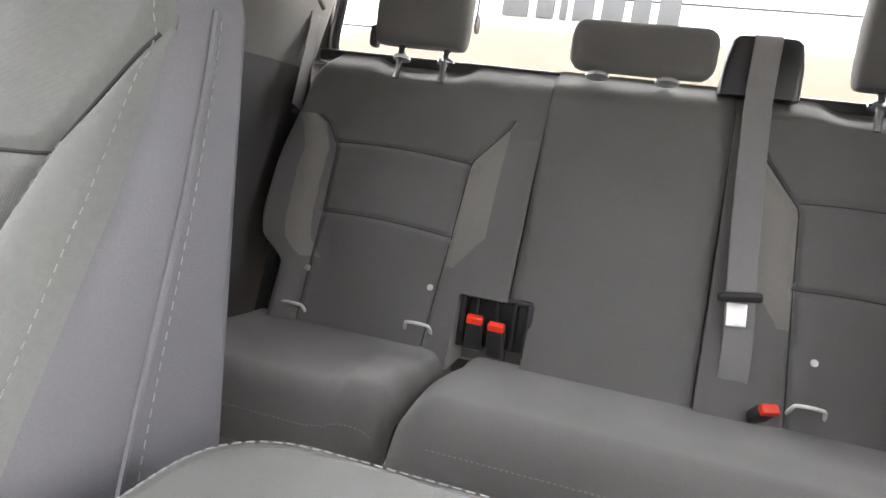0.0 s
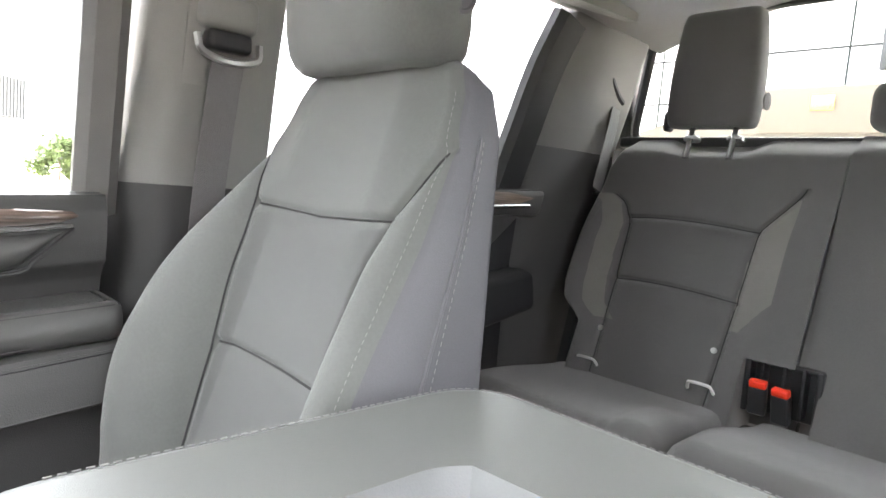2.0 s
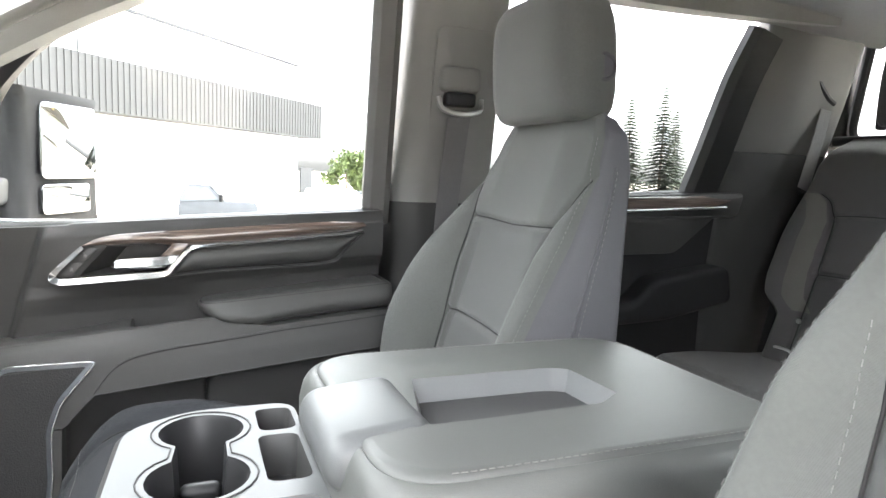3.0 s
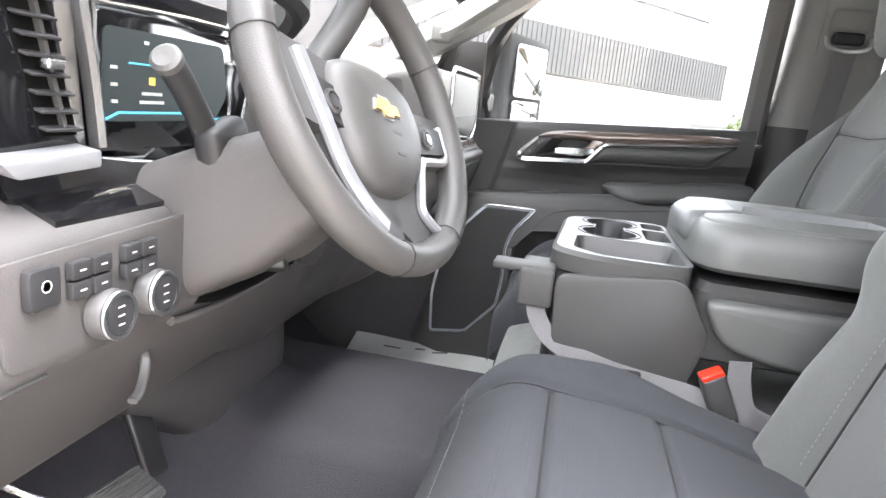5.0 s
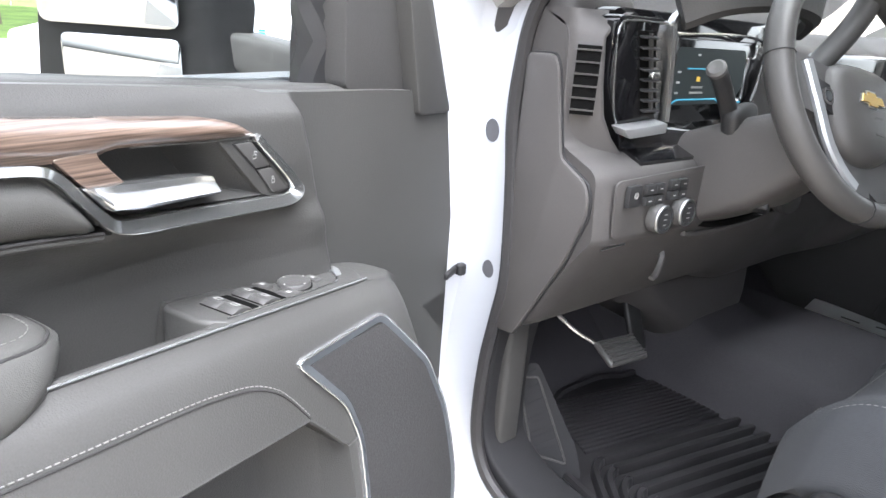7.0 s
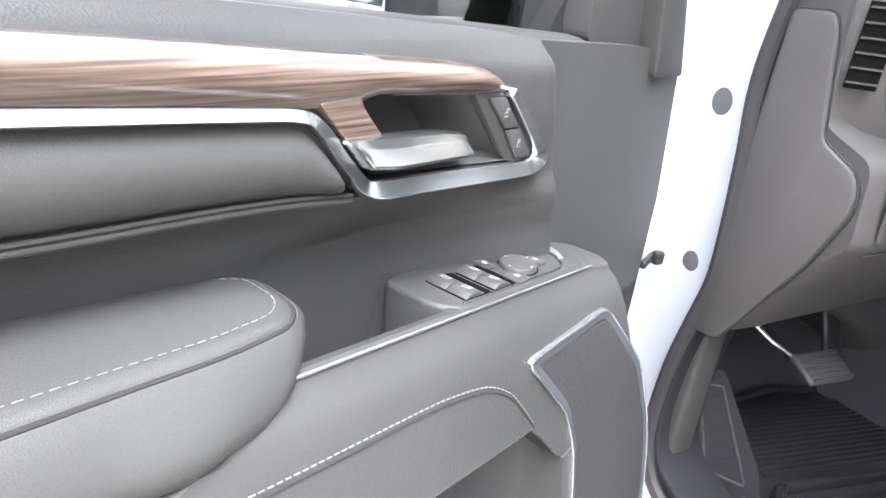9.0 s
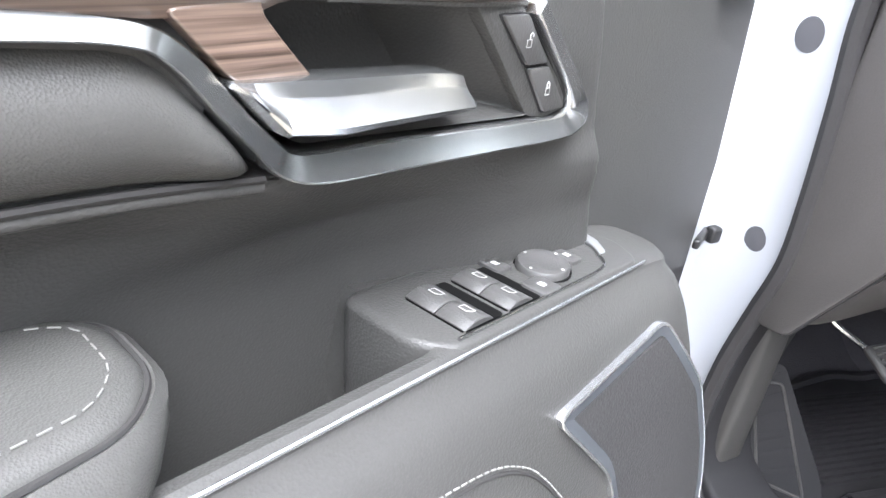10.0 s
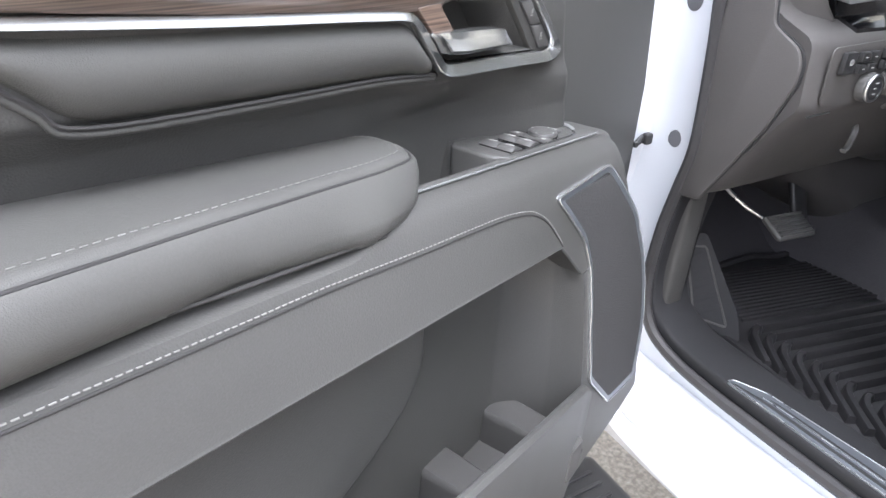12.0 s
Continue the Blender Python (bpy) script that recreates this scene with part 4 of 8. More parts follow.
cb = thing("seat_belt", "grey middle seat belt with metal tongue, out of a moulded housing", "seat belt", (-0.22, -1.4, 1.86))
part("housing", loft([[(x, y, z) for x, y in round_poly([(-0.225 - w, -1.44), (-0.225 - w, -1.37 + k), (-0.225 + w, -1.37 + k), (-0.225 + w, -1.44)], 0.015, 3)] for z, w, k in ((1.84, 0.072, 0.012), (1.90, 0.07, 0.008), (1.945, 0.064, -0.004), (1.955, 0.056, -0.012))]), BLACK, cb, "dark moulded belt housing")
part("webbing", sweep(smooth_path([(-0.222, -1.40, 1.957), (-0.222, -1.366, 1.95), (-0.221, -1.352, 1.90), (-0.224, -1.34, 1.80), (-0.232, -1.262, 1.60), (-0.24, -1.212, 1.47), (-0.246, -1.19, 1.40), (-0.25, -1.172, 1.28)], 5), flat_profile(0.05, 0.0025), up=(0, 1, 0.37)), BELT, cb)
part("tongue_cover", rbox((0.075, 0.014, 0.018), 0.006, m=pose(0, 0, 0, -20, 8, 0), at=(-0.238, -1.21, 1.478)), BLACK, cb)
part("tongue", rbox((0.034, 0.005, 0.042), 0.004, m=pose(0, 0, 0, 18, 4, 0), at=(-0.236, -1.198, 1.447)), STEEL, cb, "bare metal tongue")
ob_ = thing("seat_belt", "grey outer rear seat belt on the corner pillar", "seat belt", (0.75, -1.42, 1.95))
part("webbing", sweep(smooth_path([(0.748, -1.41, 1.965), (0.745, -1.40, 1.90), (0.742, -1.37, 1.80), (0.738, -1.34, 1.71)], 5), flat_profile(0.045, 0.002), up=(1, 0, 0)), BELT, ob_)
part("stop_button", rbox((0.012, 0.02, 0.01), 0.003, at=(0.736, -1.335, 1.70)), BLACK, ob_)


# ---- middle console (folded jump seat) ----
con = thing("center_console", "grey folded middle seat used as console with cup holders", "console", (0.02, 0.05, 0.95))
CX = 0.022


def lid_loop(z, g, y0, y1, r):
    return [(x, y, z) for x, y in round_poly([(CX - 0.178 + g, y0 + g), (CX + 0.178 - g, y0 + g), (CX + 0.178 - g, y1 - g), (CX - 0.178 + g, y1 - g)], r, 8)]


# lid: padded block with a sunk tray
lid_levels = [(1.426, 0.020), (1.429, 0.006), (1.436, 0.0), (1.462, 0.0)] + [(1.478, 0.003), (1.487, 0.007), (1.4925, 0.0115), (1.4945, 0.0150), (1.4940, 0.0162), (1.4965, 0.0172), (1.4990, 0.0205), (1.5000, 0.0255)]
lid = part("lid", loft([lid_loop(z, g, -0.322, 0.125, 0.06) for z, g in lid_levels], caps=False), LIDV, con, "padded grey lid")
bm = bmesh.new()
outer = [Vector(p) for p in lid_loop(1.50, 0.0255, -0.322, 0.125, 0.06)]
n_ = len(outer)
tray_poly = round_poly([(-0.055, -0.125), (-0.018, -0.182), (0.035, -0.182), (0.062, -0.14), (0.062, 0.056), (-0.055, 0.056)], 0.016, 5)


def nearest_ring(poly, n, z, cx, cy):
    """The outline resampled to n points by angle about its middle."""
    P = [Vector((p[0] - cx, p[1] - cy)) for p in poly]
    out = []
    for o in outer:
        d = Vector((o.x - cx, o.y - cy)).normalized()
        best = 0.0
        for a, b in zip(P, P[1:] + P[:1]):
            e = b - a
            den = d.x * e.y - d.y * e.x
            if abs(den) < 1e-9:
                continue
            t, u = (a.x * e.y - a.y * e.x) / den, (a.x * d.y - a.y * d.x) / den
            if t > 0 and -1e-4 <= u <= 1 + 1e-4:
                best = max(best, t)
        out.append((cx + d.x * best, cy + d.y * best, z))
    return out


tc_x, tc_y = 0.003, -0.06
top_ring = nearest_ring(tray_poly, n_, 1.503, tc_x, tc_y)
low = [(tc_x + (x - tc_x) * 0.86, tc_y + (y - tc_y) * 0.92, 1.480) for x, y, z in top_ring]
part("lid_top", loft([[tuple(p) for p in outer], [(x, y, 1.504) for x, y, z in [(tc_x + (p[0] - tc_x) * 1.25, tc_y + (p[1] - tc_y) * 1.1, 0) for p in top_ring]], [(x, y, 1.5035) for x, y, z in top_ring]], caps=False), LIDV, lid)
part("tray", loft([[(x, y, 1.5035) for x, y, z in top_ring], [(x * 0.97 + tc_x * 0.03, y * 0.98 + tc_y * 0.02, 1.496) for x, y, z in top_ring], low], caps=False), CONSOLE, lid, "smooth grey tray walls")
bmf = bmesh.new()
bmf.faces.new([bmf.verts.new(p) for p in low])
part("tray_mat", bmf, PLASTIC, lid, "dark rubber tray mat")
part("lid_front_cap", rbox((0.15, 0.10, 0.052), 0.022, 5, m=pose(0, 0, 0, -6, 0, 0), at=(0.008, 0.088, 1.479)), CONSOLE, lid, "smooth latch cover")
rim_line = [Vector(p) for p in lid_loop(1.4995, 0.0195, -0.322, 0.125, 0.06)]
rim_line = [p for p in rim_line if p.y < 0.06]
cut = max(range(len(rim_line)), key=lambda i: (rim_line[i] - rim_line[i - 1]).length if rim_line[i].y > 0 and rim_line[i - 1].y > 0 else 0)
part("stitching", dashes(rim_line[cut:] + rim_line[:cut], 0.0048, 0.0026, 0.00055), STITCH, lid, "pale thread stitching")
part("lower_pad", loft([lid_loop(1.30, 0.012, -0.30, 0.12, 0.03), lid_loop(1.305, 0.004, -0.30, 0.12, 0.03), lid_loop(1.40, 0.004, -0.30, 0.12, 0.03), lid_loop(1.412, 0.014, -0.30, 0.12, 0.03)]), TRIM, con, "padded lower section")

# front tray with two cup holders, a bin and side pocket
zt = 1.432
rim = round_poly([(CX - 0.185, 0.12), (CX + 0.20, 0.12), (CX + 0.20, 0.24), (CX + 0.16, 0.305), (CX - 0.15, 0.318), (CX - 0.185, 0.26)], 0.03, 6)
part("front_body", loft([[(x, y, 1.20) for x, y in rim], [(x, y, zt - 0.035) for x, y in rim], [(CX + (x - CX) * 1.03, y + 0.004, zt - 0.03) for x, y in rim],
                                [(CX + (x - CX) * 1.03, y + 0.004, zt - 0.006) for x, y in rim], [(CX + (x - CX) * 0.99, 0.21 + (y - 0.21) * 0.98, zt) for x, y in rim]], caps=False), TRIM, con)


def cut_plate(outline, holes, z, thick):
    """A plate with round or square holes, filled between its outlines."""
    bm = bmesh.new()
    es = []
    for lp in [outline] + holes:
        vs = [bm.verts.new((x, y, z)) for x, y in lp]
        es += [bm.edges.new((vs[i], vs[(i + 1) % len(vs)])) for i in range(len(vs))]
    bmesh.ops.triangle_fill(bm, use_beauty=True, use_dissolve=False, edges=es, normal=(0, 0, 1))
    return bm


cup1, cup2 = (0.160, 0.226, 0.043), (0.051, 0.231, 0.046)
bins = [round_poly([(0.140, 0.128), (0.204, 0.128), (0.204, 0.168), (0.140, 0.168)], 0.012, 3),
        round_poly([(0.022, 0.130), (0.128, 0.130), (0.128, 0.172), (0.022, 0.172)], 0.012, 3),
        round_poly([(-0.150, 0.132), (-0.008, 0.132), (-0.008, 0.285), (-0.115, 0.290), (-0.150, 0.25)], 0.014, 3)]


def cup_outline(g, n=20):
    """Two round cups joined by a channel; g shrinks the outline."""
    (xa, ya, r), (xb, yb, r2) = cup1, cup2
    al = math.asin(0.024 / r)
    base = math.atan2(yb - ya, xb - xa)
    one = [(xa + (r - g) * math.cos(base + al + (2 * math.pi - 2 * al) * k / n), ya + (r - g) * math.sin(base + al + (2 * math.pi - 2 * al) * k / n)) for k in range(n + 1)]
    two = [(xb + (r2 - g) * math.cos(base + math.pi + al + (2 * math.pi - 2 * al) * k / n), yb + (r2 - g) * math.sin(base + math.pi + al + (2 * math.pi - 2 * al) * k / n)) for k in range(n + 1)]
    return one + two


top_out = [(CX + (x - CX) * 0.99, 0.21 + (y - 0.21) * 0.98) for x, y in rim]
part("tray_top", cut_plate(top_out, [cup_outline(0.0)] + bins, zt, 0.004), CONSOLE, con, "smooth grey tray surface")
cup = part("cup_holder", loft([[(x, y, zt - 0.0005) for x, y in cup_outline(0.0)], [(x, y, zt - 0.005) for x, y in cup_outline(0.0025)], [(x, y, zt - 0.075) for x, y in cup_outline(0.008)],
                               [(0.5 * (cup1[0] + cup2[0]) + (x - 0.5 * (cup1[0] + cup2[0])) * 0.1, 0.2285 + (y - 0.2285) * 0.1, zt - 0.0765) for x, y in cup_outline(0.008)]], caps=False), BLACK, con, "dark double cup holder")
part("cup_rim", tube([(x, y, zt + 0.0006) for x, y in cup_outline(-0.007)], 0.0009, 5, True), TRIMD, con)
for lp in bins:
    mx, my = sum(p[0] for p in lp) / len(lp), sum(p[1] for p in lp) / len(lp)
    bmb = loft([[(x, y, zt) for x, y in lp], [(mx + (x - mx) * 0.96, my + (y - my) * 0.96, zt - 0.006) for x, y in lp], [(mx + (x - mx) * 0.9, my + (y - my) * 0.9, zt - 0.045) for x, y in lp],
                [(mx + (x - mx) * 0.1, my + (y - my) * 0.1, zt - 0.046) for x, y in lp]], caps=False)
    part("storage_bin", bmb, PLASTIC, con)
part("cup_divider", rbox((0.02, 0.04, 0.045), 0.008, at=(0.106, 0.2285, zt - 0.056)), BLACK, con)
part("latch_block", join(rbox((0.10, 0.05, 0.055), 0.006, at=(CX - 0.15, 0.335, 1.375)), rbox((0.04, 0.09, 0.012), 0.004, at=(CX - 0.17, 0.355, 1.40))), TRIM, con)
part("side_panel", prism(round_poly([(0.31, 1.40), (0.30, 1.22), (0.13, 1.20), (0.09, 1.34), (0.135, 1.42)], 0.02), 0, 0.012, lambda a, b, d: (CX - 0.188 - d, a, b), 0.006), TRIM, con)
part("side_pad", prism(round_poly([(0.11, 1.395), (0.075, 1.33), (-0.02, 1.31), (-0.30, 1.31), (-0.30, 1.395)], 0.025), 0, 0.02, lambda a, b, d: (CX - 0.178 - d, a, b), 0.012, 4), LIDV, con)
part("seat_cushion", loft([[(x, y, z) for x, y in round_poly([(CX - 0.20 + g, -0.2), (CX + 0.20 - g, -0.2), (CX + 0.20 - g, 0.40 - g), (CX - 0.20 + g, 0.40 - g)], 0.05, 5)] for z, g in ((1.05, 0.0), (1.15, 0.0), (1.19, 0.01), (1.21, 0.04))]), CLOTH2, con, "grey cloth middle cushion")
part("stand", rbox((0.3, 0.34, 0.16), 0.02, at=(CX, 0.0, 1.05)), CARPET, con)

# front belt buckle and webbing beside the driver's seat
fb = thing("seat_belt_buckle", "grey belt buckle with red button beside the driver's seat", "belt buckle", (-0.2, 0.09, 1.26))
mm = pose(0, 0, 0, -28, -8, 14)
part("body", rbox((0.022, 0.034, 0.100), 0.006, m=mm, at=(-0.192, 0.066, 1.258)), PLASTIC, fb)
part("release_button", rbox((0.019, 0.031, 0.008), 0.002, m=mm, at=Vector((-0.192, 0.066, 1.258)) + mm @ Vector((0, 0, 0.051))), RED, fb, "red release button")
part("stalk", tube([(-0.198, 0.055, 1.235), (-0.19, 0.02, 1.18)], 0.012, 8), BLACK, fb)
fw = thing("seat_belt", "grey loose middle belt lying beside the console", "seat belt", (-0.17, 0.25, 1.3))
part("webbing", sweep(smooth_path([(-0.165, 0.335, 1.37), (-0.172, 0.325, 1.33), (-0.178, 0.29, 1.297), (-0.184, 0.22, 1.277), (-0.188, 0.15, 1.268), (-0.19, 0.10, 1.262), (-0.185, 0.02, 1.24), (-0.18, -0.02, 1.215)], 6), flat_profile(0.026, 0.002), up=(-1, 0, 0.35)), BELT, fw)
part("adjuster", rbox((0.012, 0.034, 0.02), 0.004, at=(-0.187, 0.19, 1.272)), BLACK, fw)
tg = thing("seat_belt", "grey belt end standing beside the console", "seat belt", (-0.17, 0.03, 1.25))
part("webbing", sweep(smooth_path([(-0.17, 0.045, 1.315), (-0.172, 0.04, 1.28), (-0.176, 0.02, 1.24), (-0.18, -0.05, 1.225)], 5), flat_profile(0.03, 0.002), up=(-1, 0, 0.2)), BELT, tg)


# ---- front doors ----
def inset(poly, d):
    """The outline moved inwards by d (outwards where d is negative)."""
    n = len(poly)
    area = sum(poly[i][0] * poly[(i + 1) % n][1] - poly[(i + 1) % n][0] * poly[i][1] for i in range(n))
    sg = 1 if area > 0 else -1
    out = []
    for i in range(n):
        a, p, b = Vector(poly[i - 1]), Vector(poly[i]), Vector(poly[(i + 1) % n])
        e1, e2 = (p - a).normalized(), (b - p).normalized()
        m = Vector((-e1.y - e2.y, e1.x + e2.x)) * sg
        m = m.normalized() / max(0.5, m.normalized().dot(Vector((-e1.y, e1.x)) * sg))
        out.append((p.x + m.x * d, p.y + m.y * d))
    return out


DOOR_LOW = [(0.80, 0.122), (0.95, 0.133), (1.03, 0.134), (1.12, 0.128), (1.2, 0.118), (1.30, 0.099), (1.34, 0.0895), (1.37, 0.0800), (1.386, 0.0715), (1.396, 0.0620), (1.40, 0.052)]
DOOR_SCOOP = [(1.30, -0.030), (1.43, -0.030), (1.455, -0.025), (1.476, -0.008), (1.490, 0.003), (1.53, 0.005), (1.575, 0.004), (1.592, -0.004), (1.606, -0.018), (1.65, -0.06)]
DOOR_WALL = [(1.30, -0.030), (1.44, -0.028), (1.478, -0.018), (1.495, -0.006), (1.503, 0.002), (1.53, 0.005), (1.575, 0.004), (1.592, -0.004), (1.606, -0.018), (1.65, -0.06)]


def front_door(place, label, driver):
    """place(u, v, z): u along the door from its hinge, v out of the trim towards the cabin."""
    d = thing("front_door", label, "door", place(0.6, -0.1, 0.9), "front doors")
    uz = lambda a, b, dd: place(a, dd, b)
    belt = lambda u: 1.578 + (u - 0.5) * 0.0575
    shelf = lambda u: 1.393 + (u - 0.725) * 0.10 - 1.6 * max(0.0, 0.715 - u) ** 2
    ledge = lambda u: shelf(u) - 0.014 * sstep(1.090, 1.15, u)

    def low_v(u, z):
        """Depth of the lower panel, rolled over towards the ledge."""
        v = lerp_table(DOOR_LOW, z - (shelf(u) - 1.405))
        return min(v, lerp_table([(-0.022, 0.20), (-0.020, 0.0860), (-0.010, 0.0830), (-0.005, 0.0790), (-0.001, 0.0700), (0.003, 0.050)], z - ledge(u))) if u > 1.090 else v

    zu = lambda u: 1.3045 + ((u - 0.845) * 0.105 if u > 0.845 else (u - 0.845) * 1.15)
    # how far the handle's bezel swings out towards the hinge
    vb = lambda u: 0.003 + 0.011 * max(0.0, min(1.0, (0.975 - u) / 0.20))

    spk = round_poly([(0.853, 1.3625), (0.7075, 1.3605), (0.630, 1.2745), (0.597, 1.197), (0.583, 1.095), (0.592, 0.980), (0.697, 0.994), (0.778, 1.085), (0.786, 1.17), (0.783, 1.25), (0.797, 1.295)], 0.014, 4)

    well_open = round_poly([(0.974, 1.560), (0.95, 1.5625), (0.862, 1.558), (0.815, 1.502), (0.957, 1.511), (0.977, 1.53)], 0.006, 3)
    well_back = round_poly([(0.962, 1.554), (0.945, 1.556), (0.894, 1.553), (0.862, 1.512), (0.950, 1.517), (0.964, 1.53)], 0.006, 3)

    def in_well(u, z):
        return 0.80 < u < 0.985 and 1.500 < z < 1.566 and z < 1.502 + (u - 0.80) * 1.05 + 0.006

    def wall_v(u, z):
        """Depth of the upper panel."""
        k = sstep(0.93, 1.05, u)
        zz = z - 0.075 * max(0.0, u - 0.97)
        v = lerp_table(DOOR_SCOOP, z) * (1 - k) + lerp_table(DOOR_WALL, zz) * k
        v += 0.046 * (1 - sstep(0.72, 0.93, u)) * (1 - sstep(1.45, 1.495, z)) + 0.012 * (1 - sstep(0.76, 0.90, u)) * sstep(1.45, 1.495, z) * (1 - sstep(1.565, 1.60, z))
        uc = 0.708 + (z - 1.39) * 0.27
        f = 1 - sstep(uc - 0.012, uc + 0.006, u)
        return v * (1 - f) - 0.008 * f - (0.05 if in_well(u, z) else 0.0)

    def follow(u, z):
        """Lets the sheet's columns lean with the crease in front of the handle."""
        return u + (z - ledge(u)) * 0.27 * sstep(0.58, 0.69, u) * (1 - sstep(0.73, 0.82, u)) + max(0.0, z - 1.38) * 0.2 * (1 - sstep(0.39, 0.54, u))

    def column(u):
        """Points (u, v, z) up the sheet at u: pocket wall, lower panel, ledge and upper panel."""
        lg, pz = ledge(u), zu(max(u, 0.80))
        zm = 0.885 + max(0.0, 0.77 - u) * 0.25 
        low = lambda z: low_v(u, z)
        du = u - 0.798
        deep = 0.0 if du <= 0 else 0.35 * min(1.0, du / 0.006) + 0.65 * math.sin(math.pi / 2 * min(1.0, du / 0.065))
        out = []
        for k in range(24):
            z = zm + (pz - 0.003 - zm) * k / 23
            out.append((low(z) * (1 - deep) + 0.032 * deep, z))
        out.append((low(pz) - 0.006, pz - 0.0012))
        for k in range(14):
            z = pz + (lg - 0.014 - pz) * k / 13
            out.append((low(z), z))
        f = sstep(0.900, 0.914, u)
        vw = wall_v(u, lg + 0.004)
        flat = [(0.041 + (vw - 0.041) * k / 4, lg + 0.0005) for k in range(5)]
        cup = [(0.041, lg - 0.002), (0.037, lg - 0.05), (0.033, lg - 0.10), (vw + 0.004, lg - 0.10), (vw, lg - 0.05)]
        out += [(0.057, lg - 0.008), (0.0545, lg - 0.003), (0.048, lg)]
        out += [(a[0] * (1 - f) + b[0] * f, a[1] * (1 - f) + b[1] * f) for a, b in zip(flat, cup)]
        top = belt(u)
        for k in range(50):
            z = lg + 0.004 + (top - lg - 0.004) * k / 49
            out.append((wall_v(follow(u, z), z), z))
        res = []
        for i, (v, z) in enumerate(out):
            e = 0.0 if i >= 47 else 1 - sstep(0.55, 0.67, u + 0.25 * max(0, 1.36 - z))
            res.append((follow(u, z) if i >= 47 else u, v * (1 - e) - 0.008 * e, z))
        return res

    us = sorted([0.39 + 0.01 * i for i in range(101)] + [0.695, 0.698, 0.702, 0.705, 0.708, 0.712, 0.715, 0.795, 0.798, 0.801, 0.804, 0.807, 0.815, 0.825, 0.835, 0.855, 0.902, 0.905, 0.908, 0.912])
    bm = bmesh.new()
    cols = [column(u) for u in us]
    rows = [[bm.verts.new(place(*p)) for p in c] for c in cols]
    back_rows = [[bm.verts.new(place(u, -0.11, c[0][2])), bm.verts.new(place(u, -0.11, belt(u)))] for u, c in zip(us, cols)]
    for i in range(len(us) - 1):
        A, B = rows[i], rows[i + 1]
        for k in range(len(A) - 1):
            bm.faces.new((A[k], B[k], B[k + 1], A[k + 1]))
        a, b = back_rows[i], back_rows[i + 1]
        bm.faces.new((A[0], a[0], b[0], B[0]))
        bm.faces.new((A[-1], B[-1], b[1], a[1]))
        bm.faces.new((a[0], a[1], b[1], b[0]))
    for i in (0, -1):
        bm.faces.new(rows[i] + [back_rows[i][1], back_rows[i][0]])
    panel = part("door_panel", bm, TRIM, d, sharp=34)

    # upper sill pad
    part("sill_pad", sweep(smooth_path([place(u, -0.047, belt(u) - 0.012) for u in (0.52, 0.7, 0.9, 1.1, 1.25, 1.39)], 4), ring_profile(0.03, 12, 0.015)), TRIM, d)

    # wood band, rounded over its height, with its tongue beside the handle
    wt_top = [(0.823, 1.5585), (0.829, 1.5615), (0.84, 1.568), (0.856, 1.5735), (0.88, 1.5782), (0.92, 1.5815), (0.995, 1.5865), (1.07, 1.5925), (1.27, 1.6055), (1.345, 1.605), (1.352, 1.600)]
    wt_bot = [(0.823, 1.5565), (0.86, 1.5588), (0.955, 1.5622), (0.965, 1.5605), (0.973, 1.5575), (1.005, 1.5575), (1.06, 1.5635), (1.2, 1.575), (1.33, 1.589), (1.352, 1.597)]
    loops = []
    for k in range(61):
        u = 0.823 + 0.529 * k / 60
        a, b = lerp_table(wt_bot, u), lerp_table(wt_top, u)
        hh = 0.012 * min(1.0, (b - a) / 0.02)
        loops.append([place(u, vb(u) - 0.012, a)] + [place(u, vb(u) + 0.002 + hh * math.sin(math.pi * (0.10 + 0.82 * q / 10)) ** 0.8, a + (b - a) * q / 10) for q in range(11)] + [place(u, vb(u) - 0.012, b)])
    tongue = prism(round_poly([(0.972, 1.563), (0.9715, 1.558), (0.964, 1.549), (0.9505, 1.5342), (0.977, 1.5352), (0.985, 1.5395), (0.9965, 1.553), (1.004, 1.561)], 0.004, 3), -0.006, 0.0135, uz, 0.0045, 3)
    part("wood_trim", join(loft(loops), tongue), WOOD, d, "glossy brown wood band")

    # chrome line: along the wood, down the slant, round the handle; centre and half width
    line_ = [(1.345, 1.5855, 0.0028), (1.2, 1.5715, 0.0034), (1.06, 1.5600, 0.0036), (1.016, 1.5552, 0.0036), (1.000, 1.5470, 0.0038), (0.986, 1.5305, 0.0040), (0.974, 1.5165, 0.0042), (0.963, 1.5055, 0.0050), (0.946, 1.5015, 0.0058),
             (0.910, 1.4998, 0.0060), (0.850, 1.4962, 0.0058), (0.800, 1.4932, 0.0056), (0.782, 1.4948, 0.0058), (0.7755, 1.5025, 0.0058), (0.784, 1.5150, 0.0052), (0.800, 1.5320, 0.0047), (0.824, 1.5560, 0.0040)]
    flat_line = smooth_path(line_, 6)
    loops = []
    for i, p in enumerate(flat_line):
        q = flat_line[min(i + 1, len(flat_line) - 1)] - flat_line[max(i - 1, 0)]
        t = Vector((q.x, q.y)).normalized()
        nu, nz, w = -t.y, t.x, p.z
        lean = 0.0030 * -nz - 0.0024 * nu
        loops.append([place(p.x + nu * w * o, vb(p.x) + h + lean * o, p.y + nz * w * o) for o, h in ((-1.1, -0.010), (-1.1, 0.0070), (-1.0, 0.0088), (-0.84, 0.0096), (0.84, 0.0096), (1.0, 0.0088), (1.1, 0.0070), (1.1, -0.010))])
